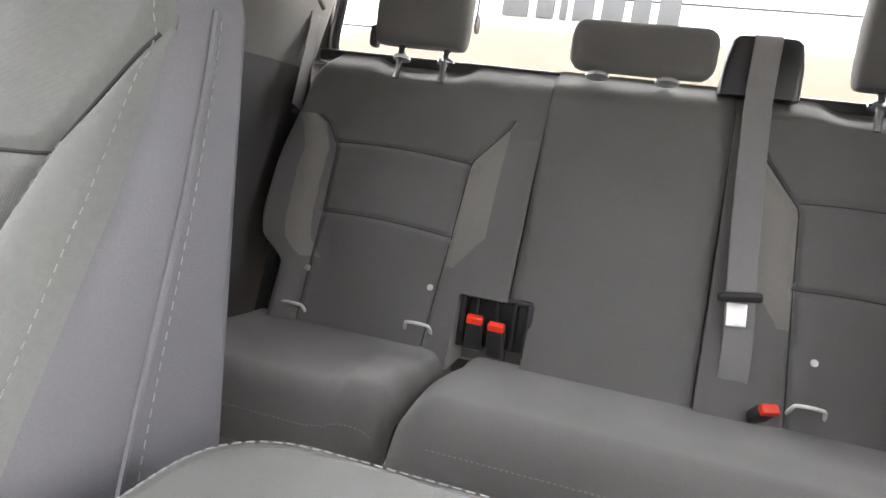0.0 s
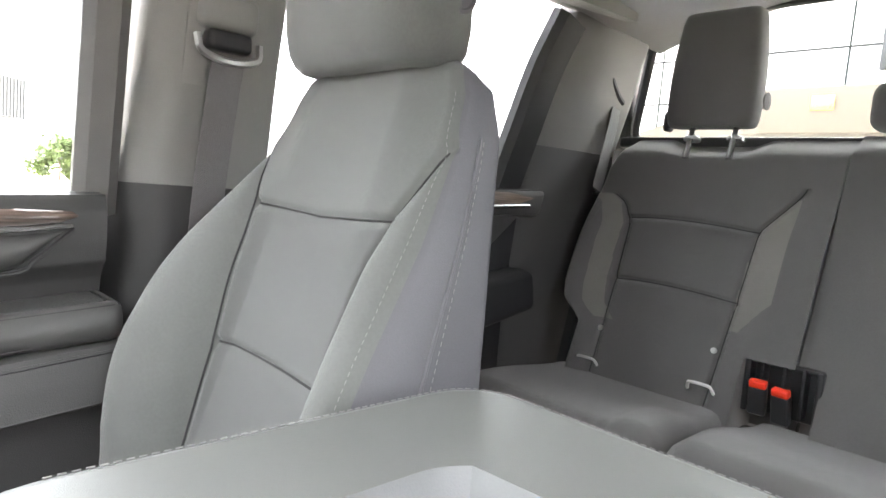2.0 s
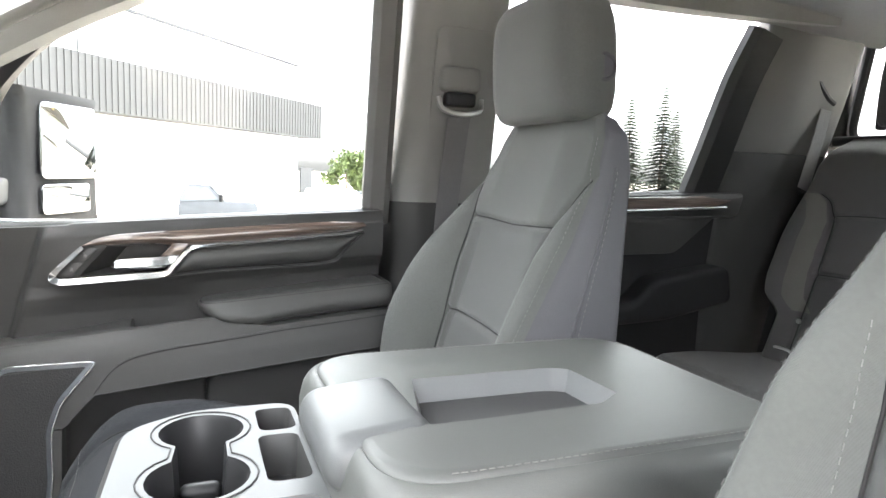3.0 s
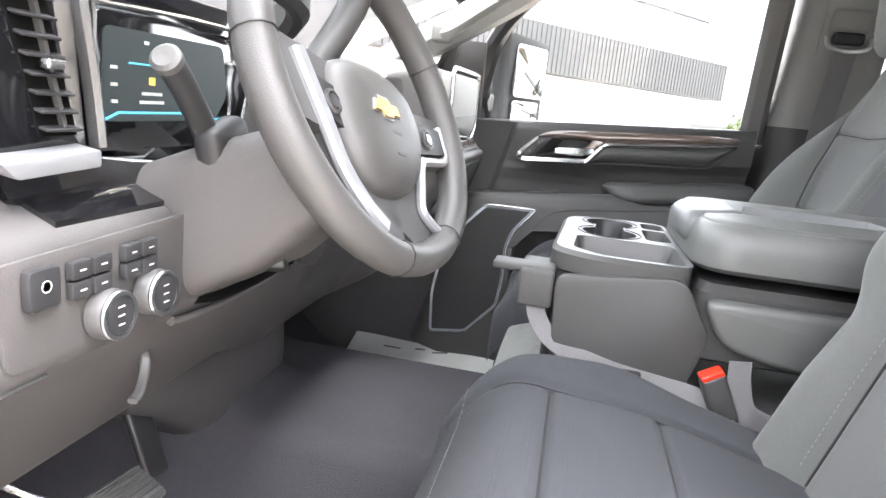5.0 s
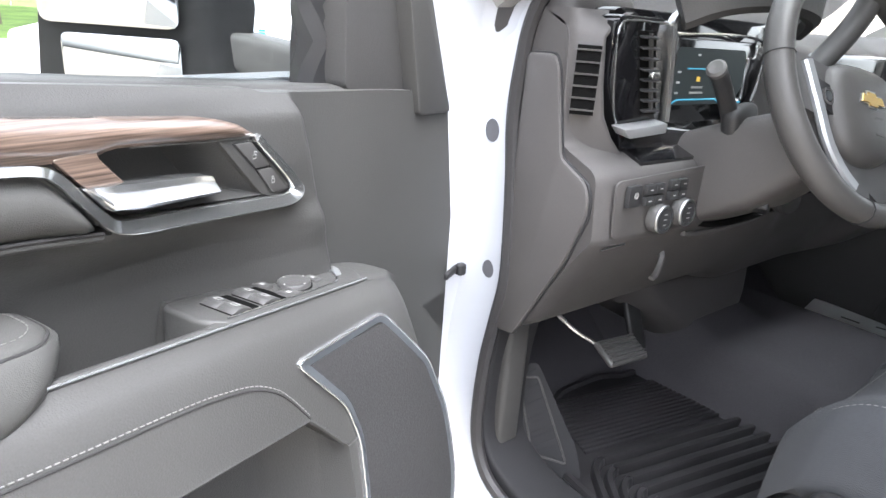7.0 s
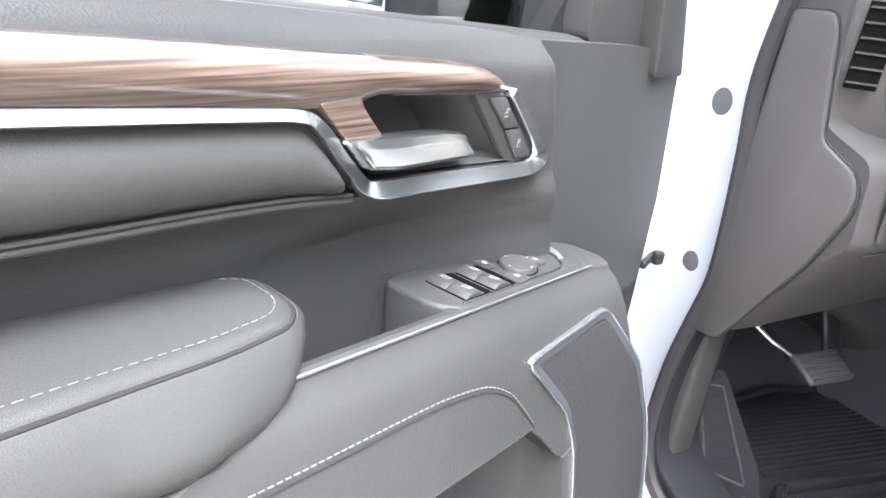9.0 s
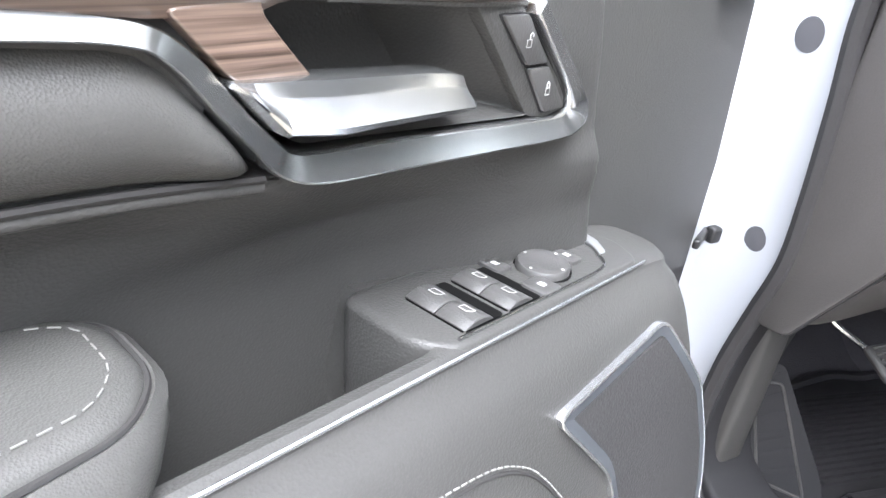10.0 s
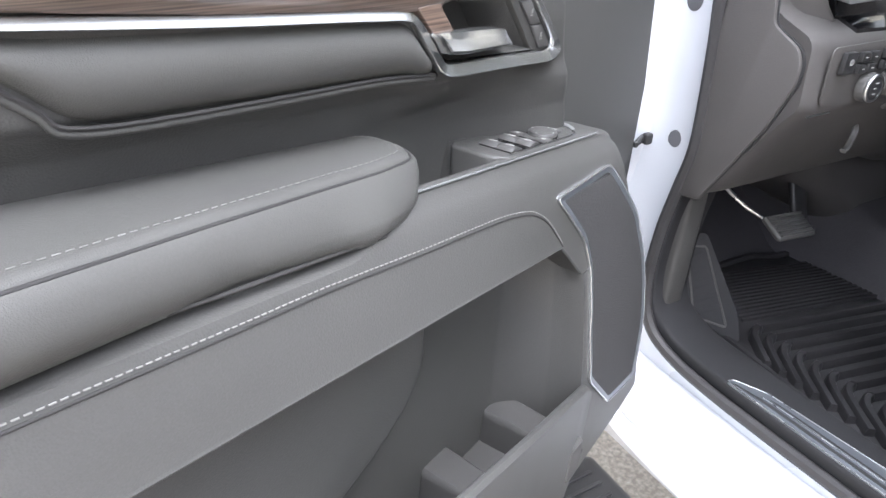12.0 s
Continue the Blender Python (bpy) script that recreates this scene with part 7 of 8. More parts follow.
for sg, pad_o, arm_o, low_o, edge_o in (
        (1, [(0.058, -0.014), (0.135, -0.012), (0.136, -0.042), (0.050, -0.053)], [(0.03, 0.0), (0.165, 0.006), (0.165, -0.052), (0.03, -0.062)],
         [(0.0, -0.100), (0.050, -0.060), (0.073, -0.058), (0.045, -0.115), (0.090, -0.142), (0.030, -0.158), (-0.025, -0.122)],
         [(0.140, -0.006), (0.142, -0.030), (0.136, -0.049), (0.085, -0.056), (0.071, -0.062), (0.056, -0.090), (0.046, -0.114), (0.058, -0.128), (0.086, -0.145)]),
        (-1, [(-0.070, -0.012), (-0.105, -0.006), (-0.100, -0.040), (-0.075, -0.050)], [(-0.04, 0.014), (-0.165, 0.030), (-0.165, -0.040), (-0.05, -0.060)],
         [(-0.04, -0.06), (-0.098, -0.045), (-0.086, -0.085), (-0.060, -0.122), (-0.030, -0.150), (0.0, -0.150), (0.0, -0.10)],
         [(-0.118, 0.016), (-0.108, -0.016), (-0.099, -0.045), (-0.087, -0.085), (-0.064, -0.118), (-0.040, -0.138)])):
    sp_ = part("spoke", slab(arm_o, -0.018, 0.0), PLASTIC, wheel)
    part("control_pad", slab(pad_o, -0.004, 0.006), BLACK, sp_, "black control pad")
    cu, cv = sum(p[0] for p in pad_o) / 4, sum(p[1] for p in pad_o) / 4
    part("control_ring", lathe([(0.0115, 0.0), (0.0115, 0.0025), (0.0085, 0.0030), (0.0085, 0.0)], tuple(wh(cu, cv, 0.006)), tuple(wn), 20), PLASTIC, sp_)
    part("button", lathe([(0.0065, 0.0), (0.0065, 0.003), (0.0, 0.0035)], tuple(wh(cu, cv, 0.006)), tuple(wn), 16), SATIN, sp_)
    part("lower_spoke", slab(low_o, -0.022, -0.002), PLASTIC, wheel)
    part("bright_bezel", sweep(smooth_path([wh(a, b, 0.002) for a, b in edge_o], 5), flat_profile(0.010 if sg > 0 else 0.017, 0.010), up=tuple(wn)), SILVER, wheel, "bright spoke bezel")

col = thing("steering_column", "dark grey steering column shroud with stalks", "steering column", (-0.47, 0.65, 1.5))
dirc = Vector((0.0, math.cos(0.42), -math.sin(0.42)))
loops = []
for f, w, h in ((0.05, 0.048, 0.055), (0.09, 0.056, 0.068), (0.14, 0.064, 0.08), (0.22, 0.070, 0.085), (0.30, 0.072, 0.085)):
    c = Vector((-0.462, 0.5, 1.592)) + dirc * f
    up_ = Vector((0, math.sin(0.42), math.cos(0.42)))
    loops.append([tuple(c + wx * a + up_ * b) for a, b in round_poly([(-w, -h * 1.3), (w, -h * 1.3), (w, h * 0.35), (-w, h * 0.35)], 0.03, 5)])
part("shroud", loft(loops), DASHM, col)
part("lower_surround", loft([[(x, y, z) for y, z in ((0.733, 1.535), (0.728, 1.522), (0.702, 1.5105), (0.680, 1.5015), (0.680, 1.495), (0.735, 1.515))] for x in (-0.660, -0.50)]), GLOSS, dash, "gloss black shelf")
part("turn_stalk", sweep(smooth_path([(-0.50, 0.65, 1.556), (-0.525, 0.648, 1.584), (-0.558, 0.645, 1.615), (-0.577, 0.644, 1.630)], 5), ring_profile(0.0122, 14), up=(0, 1, 0)), BLACK, col, "black turn signal stalk")
part("stalk_end", lathe([(0.0, 0), (0.0135, 0), (0.0135, 0.007), (0.010, 0.010), (0.0, 0.009)], (-0.575, 0.644, 1.628), (-0.75, -0.1, 0.45), 18), PLASTIC, col)
part("stalk_boot", rbox((0.064, 0.03, 0.05), 0.012, m=pose(0, 0, 0, 0, -14, 0), at=(-0.495, 0.640, 1.556)), BLACK, col)
part("shift_lever", sweep(smooth_path([(-0.40, 0.60, 1.63), (-0.355, 0.575, 1.70), (-0.335, 0.565, 1.75), (-0.325, 0.56, 1.79)], 5), ring_profile(0.017, 12), up=(0, 1, 0)), PLASTIC, col, "grey column shift lever")
part("tilt_lever", rbox((0.05, 0.03, 0.012), 0.004, m=pose(0, 0, 0, 0, 20, 20), at=(-0.46, 0.60, 1.435)), BLACK, col)
ign = part("start_button_housing", lathe([(0.026, 0), (0.026, 0.012), (0.022, 0.016), (0.0, 0.016)], (-0.335, 0.62, 1.43), (-0.3, -1, 0.1), 24), BLACK, dash, "black start button")
part("start_ring", tube([Vector((-0.335, 0.62, 1.43)) + Vector((-0.3, -1, 0.1)).normalized() * 0.0165 + 0.011 * (math.cos(k * math.pi / 6) * Vector((0.958, -0.287, 0)) + math.sin(k * math.pi / 6) * Vector((0, 0.1, 0.995))) for k in range(2, 8)], 0.0012, 6), GREEN, ign)
part("start_bezel", rbox((0.10, 0.03, 0.06), 0.015, at=(-0.335, 0.64, 1.43)), GLOSS, dash)

# ---- pedals ----
bp = thing("brake_pedal", "worn black brake pedal with ribbed rubber pad", "pedal", (-0.40, 0.83, 1.06))
pm = pose(0, 0, 0, 28, 3, -4)
pc = Vector((-0.437, 0.803, 1.090))
pd = part("pad", rbox((0.108, 0.058, 0.014), 0.007, m=pm, at=pc), PLASTIC, bp)
for k in range(6):
    part("rib", rbox((0.096, 0.0042, 0.006), 0.0018, m=pm, at=pc + pm @ Vector((0, -0.0225 + k * 0.009, 0.0085))), VINYL, pd)
part("arm", sweep(smooth_path([tuple(pc + Vector((-0.035, 0.02, 0.004))), (-0.487, 0.836, 1.108), (-0.512, 0.865, 1.128), (-0.535, 0.91, 1.165), (-0.54, 0.96, 1.22)], 4), flat_profile(0.007, 0.008)), SATIN, bp)
ap = thing("accelerator_pedal", "black hinged accelerator pedal on the floor", "pedal", (-0.25, 0.9, 1.05))
part("pad", rbox((0.05, 0.14, 0.016), 0.007, m=pose(0, 0, 0, 65, 6, 0), at=(-0.285, 0.885, 1.085)), BLACK, ap)
part("arm", tube([(-0.285, 0.905, 1.13), (-0.30, 0.90, 1.21)], 0.008, 8), BLACK, ap)
dead = thing("foot_rest", "grey plastic foot rest with ribbed top", "foot rest", (-0.64, 0.85, 1.0))
fr_m = lambda a, b, d: (-0.660 + 0.075 * a + 0.5 * d, 0.878 - 0.07 * a - 0.09 * (1 - b) + 0.015 - 0.7 * d, 0.895 + 0.185 * b + 0.4 * d)
part("panel", prism(round_poly([(0.05, -0.05), (0.95, 0.02), (0.98, 0.30), (0.62, 1.06), (0.16, 1.0), (0.0, 0.45)], 0.06, 3), -0.05, 0.0, fr_m, 0.003), SILLC, dead)
part("rim", tube([fr_m(a, b, 0.001) for a, b in round_poly([(0.14, 0.20), (0.72, 0.14), (0.56, 0.92), (0.20, 0.90)], 0.05, 3)], 0.0022, 6, True), TRIMD, dead)
for k in range(6):
    b0 = 0.22 + k * 0.125
    part("rib", prism([(0.18 + k * 0.006, b0), (0.66 - k * 0.026, b0 + 0.10), (0.66 - k * 0.026, b0 + 0.15), (0.18 + k * 0.006, b0 + 0.05)], -0.002, 0.003, fr_m, 0.0012), SILLC, dead)
kick = part("kick_panel", rbox((0.05, 0.30, 0.34), 0.02, at=(-0.70, 1.015, 1.06)), SILLC)
tagged(kick, "dark grey kick panel beside the pedals", "kick panel", kind="structure")

# ---- floor mat: moulded rubber with raised ribs ----
mat_ = thing("floor_mat", "black ribbed all-weather rubber floor mat", "floor mat", (-0.4, 0.7, 0.88))
mo = [(-0.66, 0.35), (-0.60, 0.80), (-0.575, 0.84), (-0.565, 0.93), (-0.53, 0.955), (-0.49, 0.935), (-0.45, 0.96), (-0.40, 1.0), (-0.33, 1.01), (-0.26, 0.985), (-0.22, 0.95), (-0.17, 0.945), (-0.15, 0.90), (-0.105, 0.60), (-0.11, 0.25), (-0.62, 0.25)]
mr_ = round_poly([(a, min(0.962, min(b, 0.88) + 0.75 * max(0, b - 0.88))) for a, b in mo], 0.02, 3)
fz = lambda x, y: 0.886
part("base", prism(mr_, 0.0, 0.012, lambda a, b, d: (a, b, fz(a, b) + d), 0.003), RUBBER, mat_)
part("border", tube([(a, b, fz(a, b) + 0.012) for a, b in mr_], 0.009, 6, True), RUBBER, mat_)
for k in range(15):
    y = 0.785 + k * 0.0115
    part("rib", sweep([(-0.525 + 0.004 * k, y, fz(0, y) + 0.013), (-0.135, y - 0.08, fz(0, y - 0.08) + 0.013)], [(-0.0046, -0.003), (0.0046, -0.003), (0.003, 0.005), (-0.003, 0.005)]), RUBBER, mat_)
for k in range(14):
    y = 0.748 - k * 0.032
    part("rib", sweep(smooth_path([(-0.612, y - 0.085, 0.904), (-0.580, y - 0.042, 0.904), (-0.556, y - 0.014, 0.904), (-0.528, y - 0.002, 0.904), (-0.48, y - 0.010, 0.904), (-0.13, y - 0.085, 0.904)], 6), [(-0.0085, -0.008), (0.0085, -0.008), (0.0068, 0.007), (0.0045, 0.010), (-0.0045, 0.010), (-0.0068, 0.007)]), RUBBER, mat_)

sheet = part("floor_paper", grid_sheet(lambda u, v: (0.42 + 0.29 * u + 0.01 * v, 0.45 + 0.42 * v, 0.894 + 0.05 * u ** 2 + 0.004 * math.sin(u * 9 + v * 7) + max(0, 0.45 + 0.42 * v - 0.93) * 0.9), 14, 14, 0.0012), PAPER)
tagged(sheet, "white protective paper sheet with printed marks on the passenger's floor", "paper sheet")
for k, (x, y, w) in enumerate(((0.60, 0.74, 0.05), (0.61, 0.66, 0.03), (0.60, 0.60, 0.045))):
    part("printed_mark", rbox((0.006, w, 0.0008), 0, m=pose(0, 0, 0, 0, -9, 12 * k), at=(x, y, 0.9285 + 0.004 * math.sin((x - 0.42) / 0.29 * 9 + (y - 0.45) / 0.42 * 7) + 0.004)), BLACK, sheet, "dark printed mark")


# ---- outside ----
gx = [-400, -120, -60, -30, -15, -6, -3, 0, 2, 4, 8, 14, 20, 30, 40, 80, 400]
gy = [-400, -120, -60, -30, -15, -8, -4, 0, 4, 8, 15, 22, 30, 60, 120, 400]
bm = bmesh.new()
V = [[bm.verts.new((x, y, -0.05 * max(0.0, min(x, 40) - 4))) for y in gy] for x in gx]
for i in range(len(gx) - 1):
    for j in range(len(gy) - 1):
        bm.faces.new((V[i][j], V[i + 1][j], V[i + 1][j + 1], V[i][j + 1]))
ASPHALT = ground_mat("asphalt", (0.24, 0.212, 0.175), (0.47, 0.42, 0.345), 0.4, 60)
GRASS = ground_mat("grass", (0.05, 0.10, 0.015), (0.14, 0.22, 0.04), 0.5, 30)
KERB = ground_mat("kerb_concrete", (0.35, 0.33, 0.29), (0.5, 0.48, 0.42), 1.0, 20)
WALLW = surface("white_cladding", (0.82, 0.83, 0.84), 0.5, vary=0.03, vary_size=0.4)
BAND = surface("grey_ribbed_cladding", (0.052, 0.053, 0.054), 0.7, spec=0.15, vary=0.05, vary_size=0.5)
BEIGE = surface("beige_cladding", (0.12, 0.105, 0.085), 0.6, vary=0.05, vary_size=0.5)
JOINT = surface("panel_joint", (0.045, 0.047, 0.05), 0.8, spec=0.05)
SIGN = surface("sign_letter_grey", (0.045, 0.047, 0.052), 0.4)
LEAF = surface("spruce_needles", (0.02, 0.03, 0.016), 0.8, vary=0.4, vary_size=2)
LEAF2 = surface("leaves", (0.05, 0.075, 0.018), 0.7, vary=0.4, vary_size=2)
BARK = surface("bark", (0.10, 0.075, 0.055), 0.9, vary=0.3, vary_size=6)
DARKP = surface("dark_car_paint", (0.05, 0.054, 0.06), 0.6, spec=0.05)
BLUEP = surface("blue_car_paint", (0.02, 0.3, 0.6), 0.25, coat=1.0)
CARGL = surface("car_window", (0.07, 0.08, 0.088), 0.4, spec=0.1)
TYRE = surface("tyre_rubber", (0.02, 0.02, 0.02), 0.8)
ground = part("ground", bm, ASPHALT, smooth=False)
tagged(ground, "grey sunlit asphalt lot reaching to the horizon", "ground", kind="structure")
lawn = part("lawn", grid_sheet(lambda u, v: (-60 + 110 * u, 21 + 12 * u + 34 * v, 0.12 + 0.05 * math.sin(u * 20) * v + 1.6 * sstep(0.55, 1.0, v) * (1 - u)), 20, 14, 0.1), GRASS)
tagged(lawn, "bright green mown lawn beyond the lot", "lawn", kind="stuff")
kerb = part("kerb", sweep([(-60, 20.9, 0.07), (0, 27.4, 0.07), (50, 32.9, 0.07)], flat_profile(0.3, 0.2)), KERB)
tagged(kerb, "pale concrete kerb along the lawn", "kerb", kind="structure")
hill = part("hill", grid_sheet(lambda u, v: (-150 + 260 * u, 75 + 60 * v, -0.3 + (9 - 6.5 * sstep(0.35, 0.75, u)) * sstep(0, 0.7, v)), 24, 8), GRASS)
tagged(hill, "green slope far beyond the road", "hill", kind="stuff")
fence = thing("fence", "thin wire fence with metal posts along the road", "fence", (-10, 66, 0))
for k in range(12):
    part("post", tube([(-40 + 5 * k, 66, 0), (-40 + 5 * k, 66, 2.2)], 0.05, 6), SATIN, fence)
for z in (0.6, 1.3, 2.1):
    part("wire", tube([(-40, 66, z), (15, 66, z)], 0.025, 4), SATIN, fence)
for x, y, h, r in ((2.0, 42, 8, 0.16), (-6.0, 50, 9, 0.14), (24.5, 55, 7, 0.14)):
    pole = part("utility_pole", tube([(x, y, 0), (x, y, h)], r, 10, up=(1, 0, 0)), BARK)
    tagged(pole, "weathered wooden utility pole by the road", "pole", group="poles")


# building beside the lot
def building(a, b, label):
    A, B = Vector(a), Vector(b)
    t = (B - A).normalized()
    n = Vector((t.y, -t.x, 0))
    if n.dot(-A) < 0:
        n = -n
    L = (B - A).length
    bd = thing("building", label, "building", a)

    def box(s0, s1, z0, z1, d0, d1):
        return loft([[tuple(A + t * s + n * d + Vector((0, 0, z))) for s, d in ((s0, d0), (s1, d0), (s1, d1), (s0, d1))] for z in (z0, z1)])
    return bd, box, L


bd, box, L = building((30.0, -4.8, 0), (8.0, 13.0, 0), "white dealership building with grey ribbed fascia band")
part("wall", box(0.6, L, -2, 6.1, -8, 0), WALLW, bd)
part("parapet", box(0.6, L, 6.1, 6.2, -8, 0.06), JOINT, bd)
fas = part("fascia", box(0, L, 2.95, 4.45, -0.2, 0.9), BAND, bd, "grey ribbed fascia band")
for k in range(int(L / 0.22)):
    part("rib", box(0.1 + k * 0.22, 0.16 + k * 0.22, 2.97, 4.43, 0.9, 0.93), BAND, fas)
for s in (4.2, 12.5, 20.0):
    part("joint", box(s, s + 0.05, -2, 6.1, 0.0, 0.02), JOINT, bd)
for z in (1.6,):
    part("joint", box(0.6, L, z, z + 0.03, 0.0, 0.02), JOINT, bd)
part("sign_board", box(-1.4, -0.3, 0.4, 1.6, -0.4, -0.3), BAND, bd)

bd2 = thing("building", "white showroom facade with grey block letters and beige canopy", "building", (2, -26, 0))
yw = -26.0
part("wall", rbox((38, 8, 13), 0, at=(-4, yw - 4, 6.5)), WALLW, bd2)
for x in (-14.4, -7.4, -0.4, 6.85, 13.9):
    part("joint", rbox((0.07, 0.04, 12.8), 0, at=(x, yw + 0.01, 6.5)), JOINT, bd2)
for z in (6.05, 7.85, 9.65, 11.4):
    part("joint", rbox((38, 0.04, 0.07), 0, at=(-4, yw + 0.012, z)), JOINT, bd2)
part("canopy", rbox((40, 3.0, 1.5), 0.03, at=(-11.5, yw + 1.5, 5.2)), BEIGE, bd2, "beige canopy")
part("canopy_slope", loft([[(8.5, yw + 3, 5.95), (8.5, yw, 5.95), (8.5, yw, 4.45), (8.5, yw + 3, 4.45)], [(14.8, yw + 1, 4.5), (14.8, yw, 4.5), (14.8, yw, 4.3), (14.8, yw + 1, 4.3)]]), BEIGE, bd2)
part("badge", rbox((0.7, 0.06, 0.5), 0.05, at=(6.6, yw + 3.03, 5.42)), GOLD, bd2, "orange square badge")
for x0, x1 in ((-0.5, 3.6), (-9, -2)):
    part("window", rbox((x1 - x0, 0.1, 3.4), 0.02, at=((x0 + x1) / 2, yw + 0.03, 2.2)), CARGL, bd2)
sx = 5.95
for k, w in enumerate((1.25, 0.85, 0.32, 0.95, 1.0, 0.82, 0.95)):
    part("letter_bar", rbox((w * 0.82, 0.16, 1.45), 0.02, at=(sx - w * 0.5, yw + 0.16, 7.65)), SIGN, bd2, "plain grey letter block")
    sx -= w + 0.12


def tree_conifer(x, y, zb, h, seed):
    rnd = random.Random(seed)
    t = thing("spruce_tree", "dark green spruce tree at the edge of the lot", "tree", (x, y, zb), "spruce trees")
    part("trunk", sweep([(x, y, zb), (x, y, zb + h * 0.5), (x, y, zb + h)], ring_profile(0.16, 7), up=(1, 0, 0), scale=lambda f: 1 - 0.9 * f), BARK, t)
    bm = bmesh.new()
    z = zb + h * 0.10
    while z < zb + h:
        f = (z - zb) / h
        R = (1 - f) ** 0.85 * h * 0.21 + 0.12
        nb = 15 if f < 0.8 else 9
        for k in range(nb):
            an = 2 * math.pi * (k + rnd.random()) / nb
            rr = R * rnd.uniform(0.6, 1.15)
            dirv = Vector((math.cos(an), math.sin(an), -0.22))
            sd = Vector((-math.sin(an), math.cos(an), 0))
            for q in range(9):
                s0 = rr * q / 9
                p = Vector((x, y, z)) + dirv * s0
                w = 0.30 * rr * (1 - q / 8) + 0.12
                for sg in (-1, 1):
                    tip = p + dirv * rr * 0.25 + sd * sg * w * rnd.uniform(0.7, 1.3) + Vector((0, 0, rnd.uniform(-0.15, 0.05)))
                    v = [bm.verts.new(p - Vector((0, 0, 0.10))), bm.verts.new(p + dirv * rr * 0.20), bm.verts.new(tip)]
                    bm.faces.new(v)
        z += h * 0.024 * rnd.uniform(0.8, 1.2)
    part("crown", bm, LEAF, t, smooth=False)
    return t


tree_conifer(50, -42.5, -1.8, 12.5, 1)
tree_conifer(50, -38.6, -1.8, 11.0, 2)
tree_conifer(52, -45.8, -1.8, 10.5, 3)
tree_conifer(53, -34.5, -1.8, 9.0, 4)


def tree_broad(x, y, zb, h, seed):
    rnd = random.Random(seed)
    t = thing("leafy_tree", "small light green leafy tree behind the parked trucks", "tree", (x, y, zb), "leafy trees")
    bm = sweep([(x, y, zb), (x + 0.1, y, zb + h * 0.45), (x, y + 0.1, zb + h * 0.8)], ring_profile(0.12, 6), up=(1, 0, 0), scale=lambda f: 1 - 0.7 * f)
    part("trunk", bm, BARK, t)
    bm = bmesh.new()
    for c in range(16):
        an, rr = rnd.uniform(0, 6.28), h * 0.30 * math.sqrt(rnd.random())
        cc = Vector((x + rr * math.cos(an), y + rr * math.sin(an), zb + h * rnd.uniform(0.45, 0.95)))
        for k in range(120):
            d = Vector((rnd.gauss(0, 1), rnd.gauss(0, 1), rnd.gauss(0, 0.8))) * h * 0.065
            p = cc + d
            a, b = Vector((rnd.gauss(0, 1), rnd.gauss(0, 1), rnd.gauss(0, 1))).normalized() * 0.16, Vector((rnd.gauss(0, 1), rnd.gauss(0, 1), rnd.gauss(0, 1))).normalized() * 0.12
            bm.faces.new([bm.verts.new(p - a), bm.verts.new(p + b), bm.verts.new(p + a), bm.verts.new(p - b)])
    part("crown", bm, LEAF2, t, smooth=False)
    return t


tree_broad(46, -10.6, -1.8, 4.6, 5)
tree_broad(48, -12.6, -1.8, 4.0, 6)
tree_broad(60, -26.0, -1.8, 5.0, 7)


def pickup(m, paint, label, cat="pickup truck"):
    """A parked pickup, nose towards +y before m."""
    t = thing("pickup_truck", label, cat, tuple(m.translation), "parked trucks")
    tr = lambda bm: (bmesh.ops.transform(bm, matrix=m, verts=bm.verts), bm)[1]
    side = round_poly([(-2.9, 0.55), (2.85, 0.5), (2.9, 1.05), (2.75, 1.22), (1.35, 1.28), (0.75, 1.85), (0.35, 1.92), (-0.9, 1.92), (-1.05, 1.30), (-2.9, 1.28)], 0.08, 3)
    part("body", tr(prism(side, -0.95, 0.95, lambda a, b, d: (d * (1 - 0.14 * max(0, b - 1.25) / 0.6), a, b), 0.05)), paint, t)
    for sg in (-1, 1):
        part("side_window", tr(prism(round_poly([(1.05, 1.34), (0.66, 1.78), (0.3, 1.83), (-0.85, 1.83), (-0.95, 1.34)], 0.05, 3), 0, 0.02, lambda a, b, d: (sg * (0.955 * (1 - 0.14 * max(0, b - 1.25) / 0.6) + d), a, b), 0)), CARGL, t)
        part("mirror", tr(rbox((0.2, 0.1, 0.28), 0.04, at=(sg * 1.15, 1.0, 1.42))), BLACK, t)
        for yy in (1.85, -1.75):
            w = part("wheel", tr(lathe([(0.0, 0), (0.24, 0.0), (0.41, 0.02), (0.41, 0.24), (0.24, 0.26), (0.0, 0.2)], (sg * 0.72, yy, 0.41), (sg, 0, 0), 24)), TYRE, t)
            part("rim", tr(lathe([(0.0, 0), (0.24, 0.0), (0.22, 0.02), (0.0, 0.03)], (sg * 0.975, yy, 0.41), (sg, 0, 0), 20)), SATIN, w)
    part("windshield", tr(loft([[(x * 0.92, 1.36, 1.32), (x * 0.92, 1.34, 1.29), (x * 0.82, 0.80, 1.84), (x * 0.82, 0.82, 1.87)] for x in (-1, 1)])), CARGL, t)
    part("bumper", tr(rbox((1.9, 0.15, 0.28), 0.05, at=(0, 2.92, 0.62))), SATIN, t)
    for sg in (-1, 1):
        part("headlight", tr(rbox((0.35, 0.06, 0.18), 0.03, at=(sg * 0.75, 2.86, 0.98))), CHROME, t)
    part("grille", tr(rbox((1.0, 0.06, 0.4), 0.03, at=(0, 2.88, 0.92))), BLACK, t)
    return t


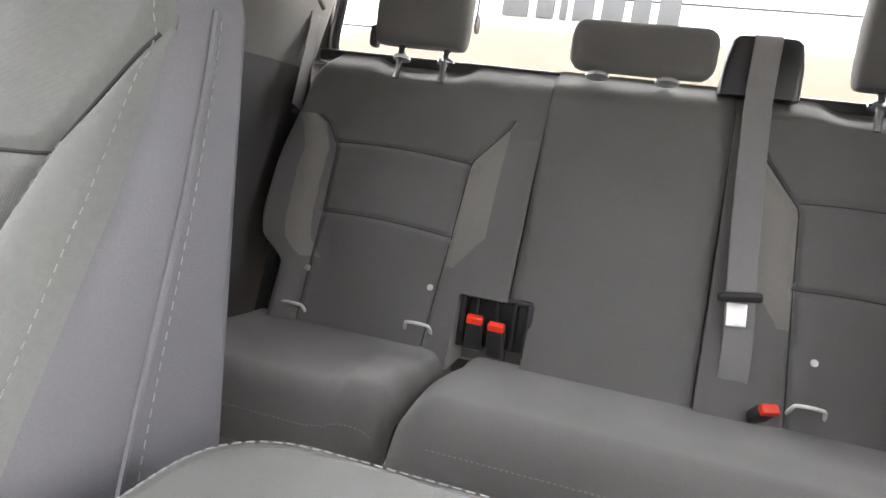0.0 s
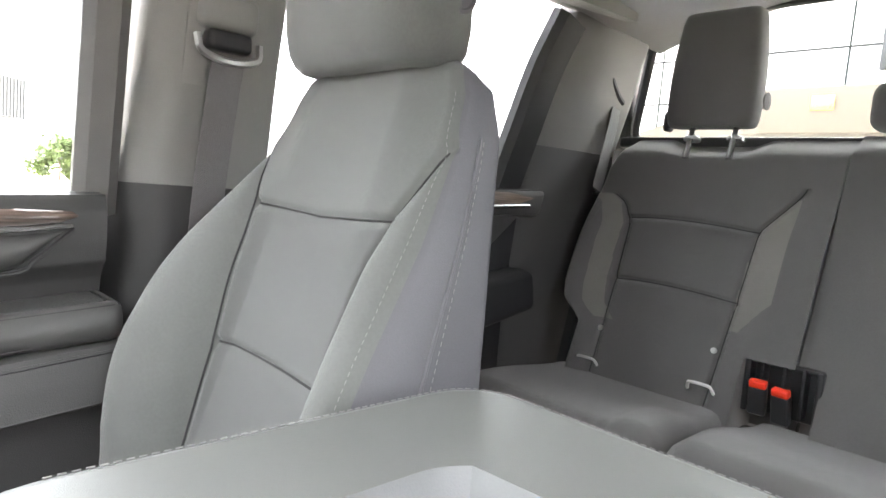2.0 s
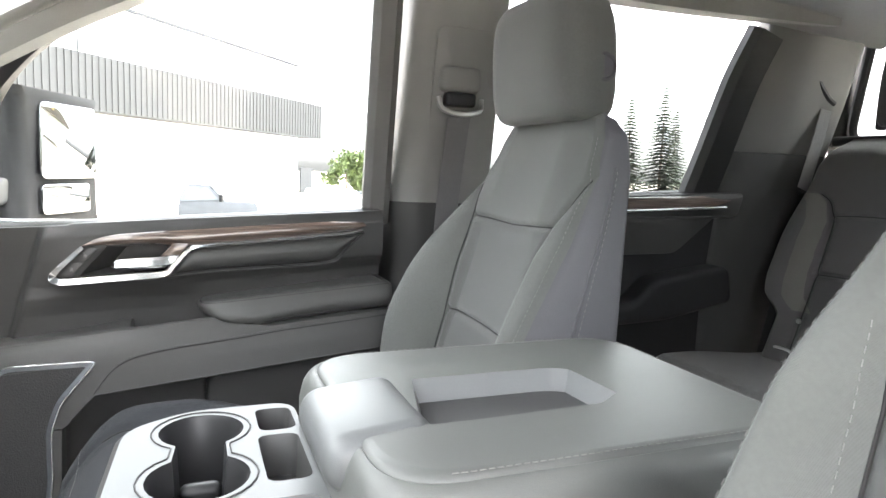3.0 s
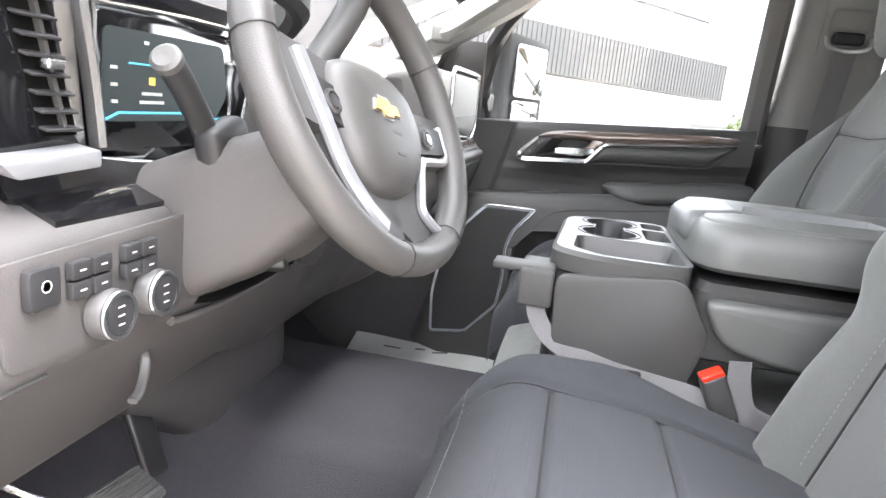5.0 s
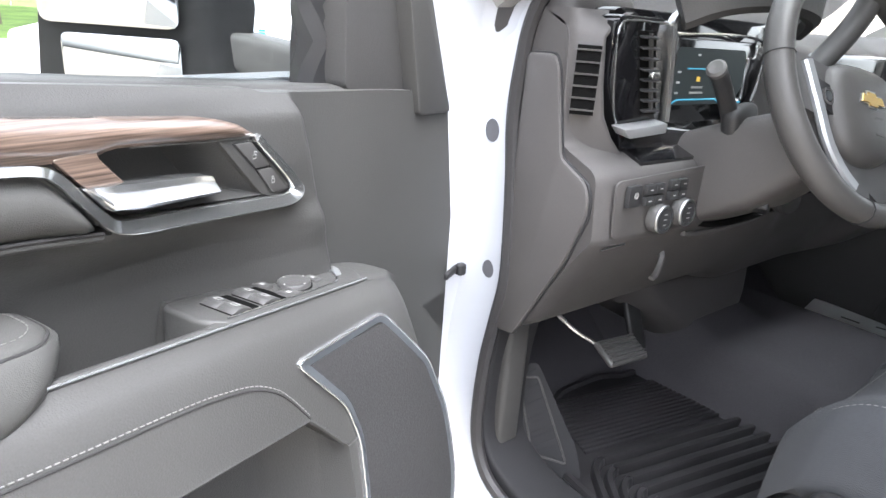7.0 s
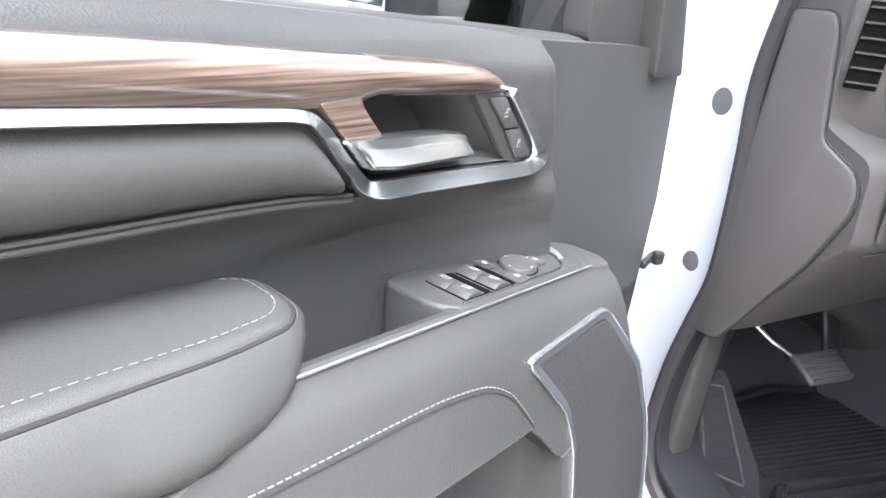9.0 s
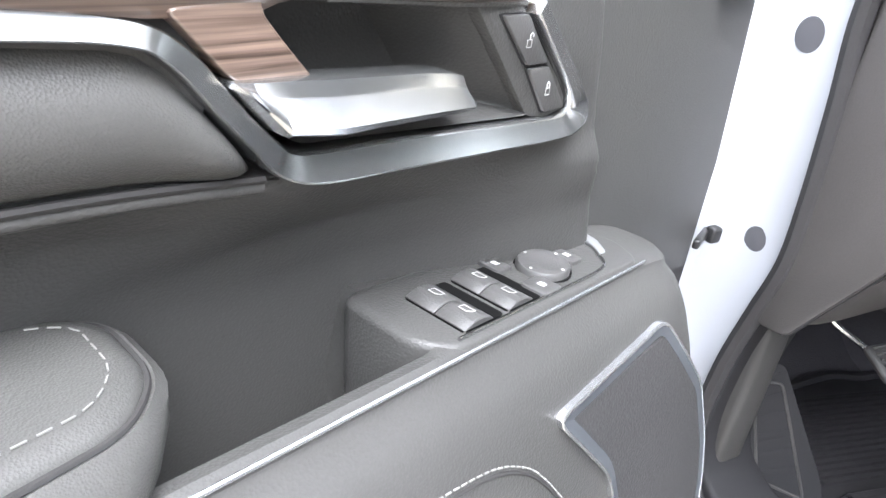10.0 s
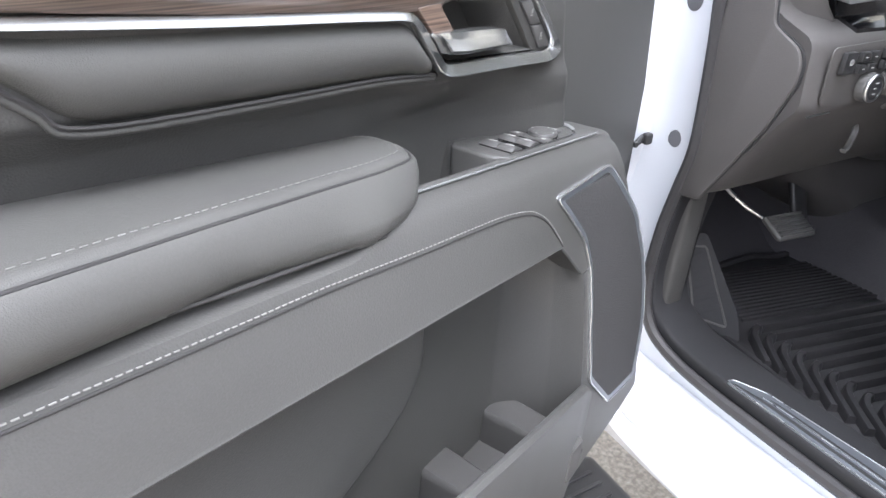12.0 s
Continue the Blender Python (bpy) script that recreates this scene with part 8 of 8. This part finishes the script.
pickup(pose(24.5, 0.6, -1.02, 0, 0, 215), DARKP, "dark parked pickup truck seen over the door sill")
pickup(pose(28, -5.8, -1.2, 0, 0, 220), WHITE, "white parked pickup truck in the lot")
pickup(pose(27, 2.7, -1.15, 0, 0, 212), DARKP, "dark parked pickup truck beside the building")
pickup(pose(33, -8.4, -1.45, 0, 0, 225), DARKP, "dark parked pickup truck far across the lot")


def van(m):
    t = thing("van", "white parked van close to the driver's door", "van", tuple(m.translation))
    tr = lambda bm: (bmesh.ops.transform(bm, matrix=m, verts=bm.verts), bm)[1]
    part("body", tr(prism(round_poly([(-2.8, 0.45), (2.7, 0.45), (2.75, 1.1), (1.9, 1.35), (1.3, 2.2), (1.0, 2.35), (-2.8, 2.35)], 0.12, 4), -0.98, 0.98, lambda a, b, d: (d, a, b), 0.08, 3)), WHITE, t)
    for k in range(3):
        part("notice_bar", tr(rbox((0.02, 0.12, 0.03), 0, at=(-0.995, -1.2, 1.25 + k * 0.05))), BLUEP, t, "small blue notice")
    for sg in (-1, 1):
        for yy in (1.7, -1.7):
            part("wheel", tr(lathe([(0.0, 0), (0.22, 0.0), (0.36, 0.02), (0.36, 0.22), (0.22, 0.24), (0.0, 0.2)], (sg * 0.75, yy, 0.36), (sg, 0, 0), 20)), TYRE, t)
    part("windshield", tr(loft([[(x * 0.85, 1.95, 1.36), (x * 0.85, 1.93, 1.33), (x * 0.80, 1.32, 2.17), (x * 0.80, 1.34, 2.2)] for x in (-1, 1)])), CARGL, t)
    return t


van(pose(2.6, 12.5, 0, 0, 0, 62))


def hatch_car(m):
    t = thing("car", "bright blue parked car across the lot", "car", tuple(m.translation))
    tr = lambda bm: (bmesh.ops.transform(bm, matrix=m, verts=bm.verts), bm)[1]
    part("body", tr(prism(round_poly([(-2.1, 0.35), (2.1, 0.35), (2.15, 0.75), (1.1, 0.92), (0.45, 1.42), (-1.2, 1.45), (-1.9, 0.98), (-2.15, 0.9)], 0.12, 4), -0.88, 0.88, lambda a, b, d: (d * (1 - 0.18 * max(0, b - 0.9)), a, b), 0.08, 3)), BLUEP, t)
    for sg in (-1, 1):
        part("side_window", tr(prism(round_poly([(0.9, 0.98), (0.40, 1.35), (-1.15, 1.37), (-1.6, 0.98)], 0.05, 3), 0, 0.02, lambda a, b, d: (sg * (0.885 * (1 - 0.18 * max(0, b - 0.9)) + d), a, b), 0)), CARGL, t)
        for yy in (1.35, -1.35):
            part("wheel", tr(lathe([(0.0, 0), (0.2, 0.0), (0.32, 0.02), (0.32, 0.2), (0.2, 0.22), (0.0, 0.2)], (sg * 0.68, yy, 0.32), (sg, 0, 0), 20)), TYRE, t)
    return t


hatch_car(pose(10.0, 25.0, 0, 0, 0, 75))
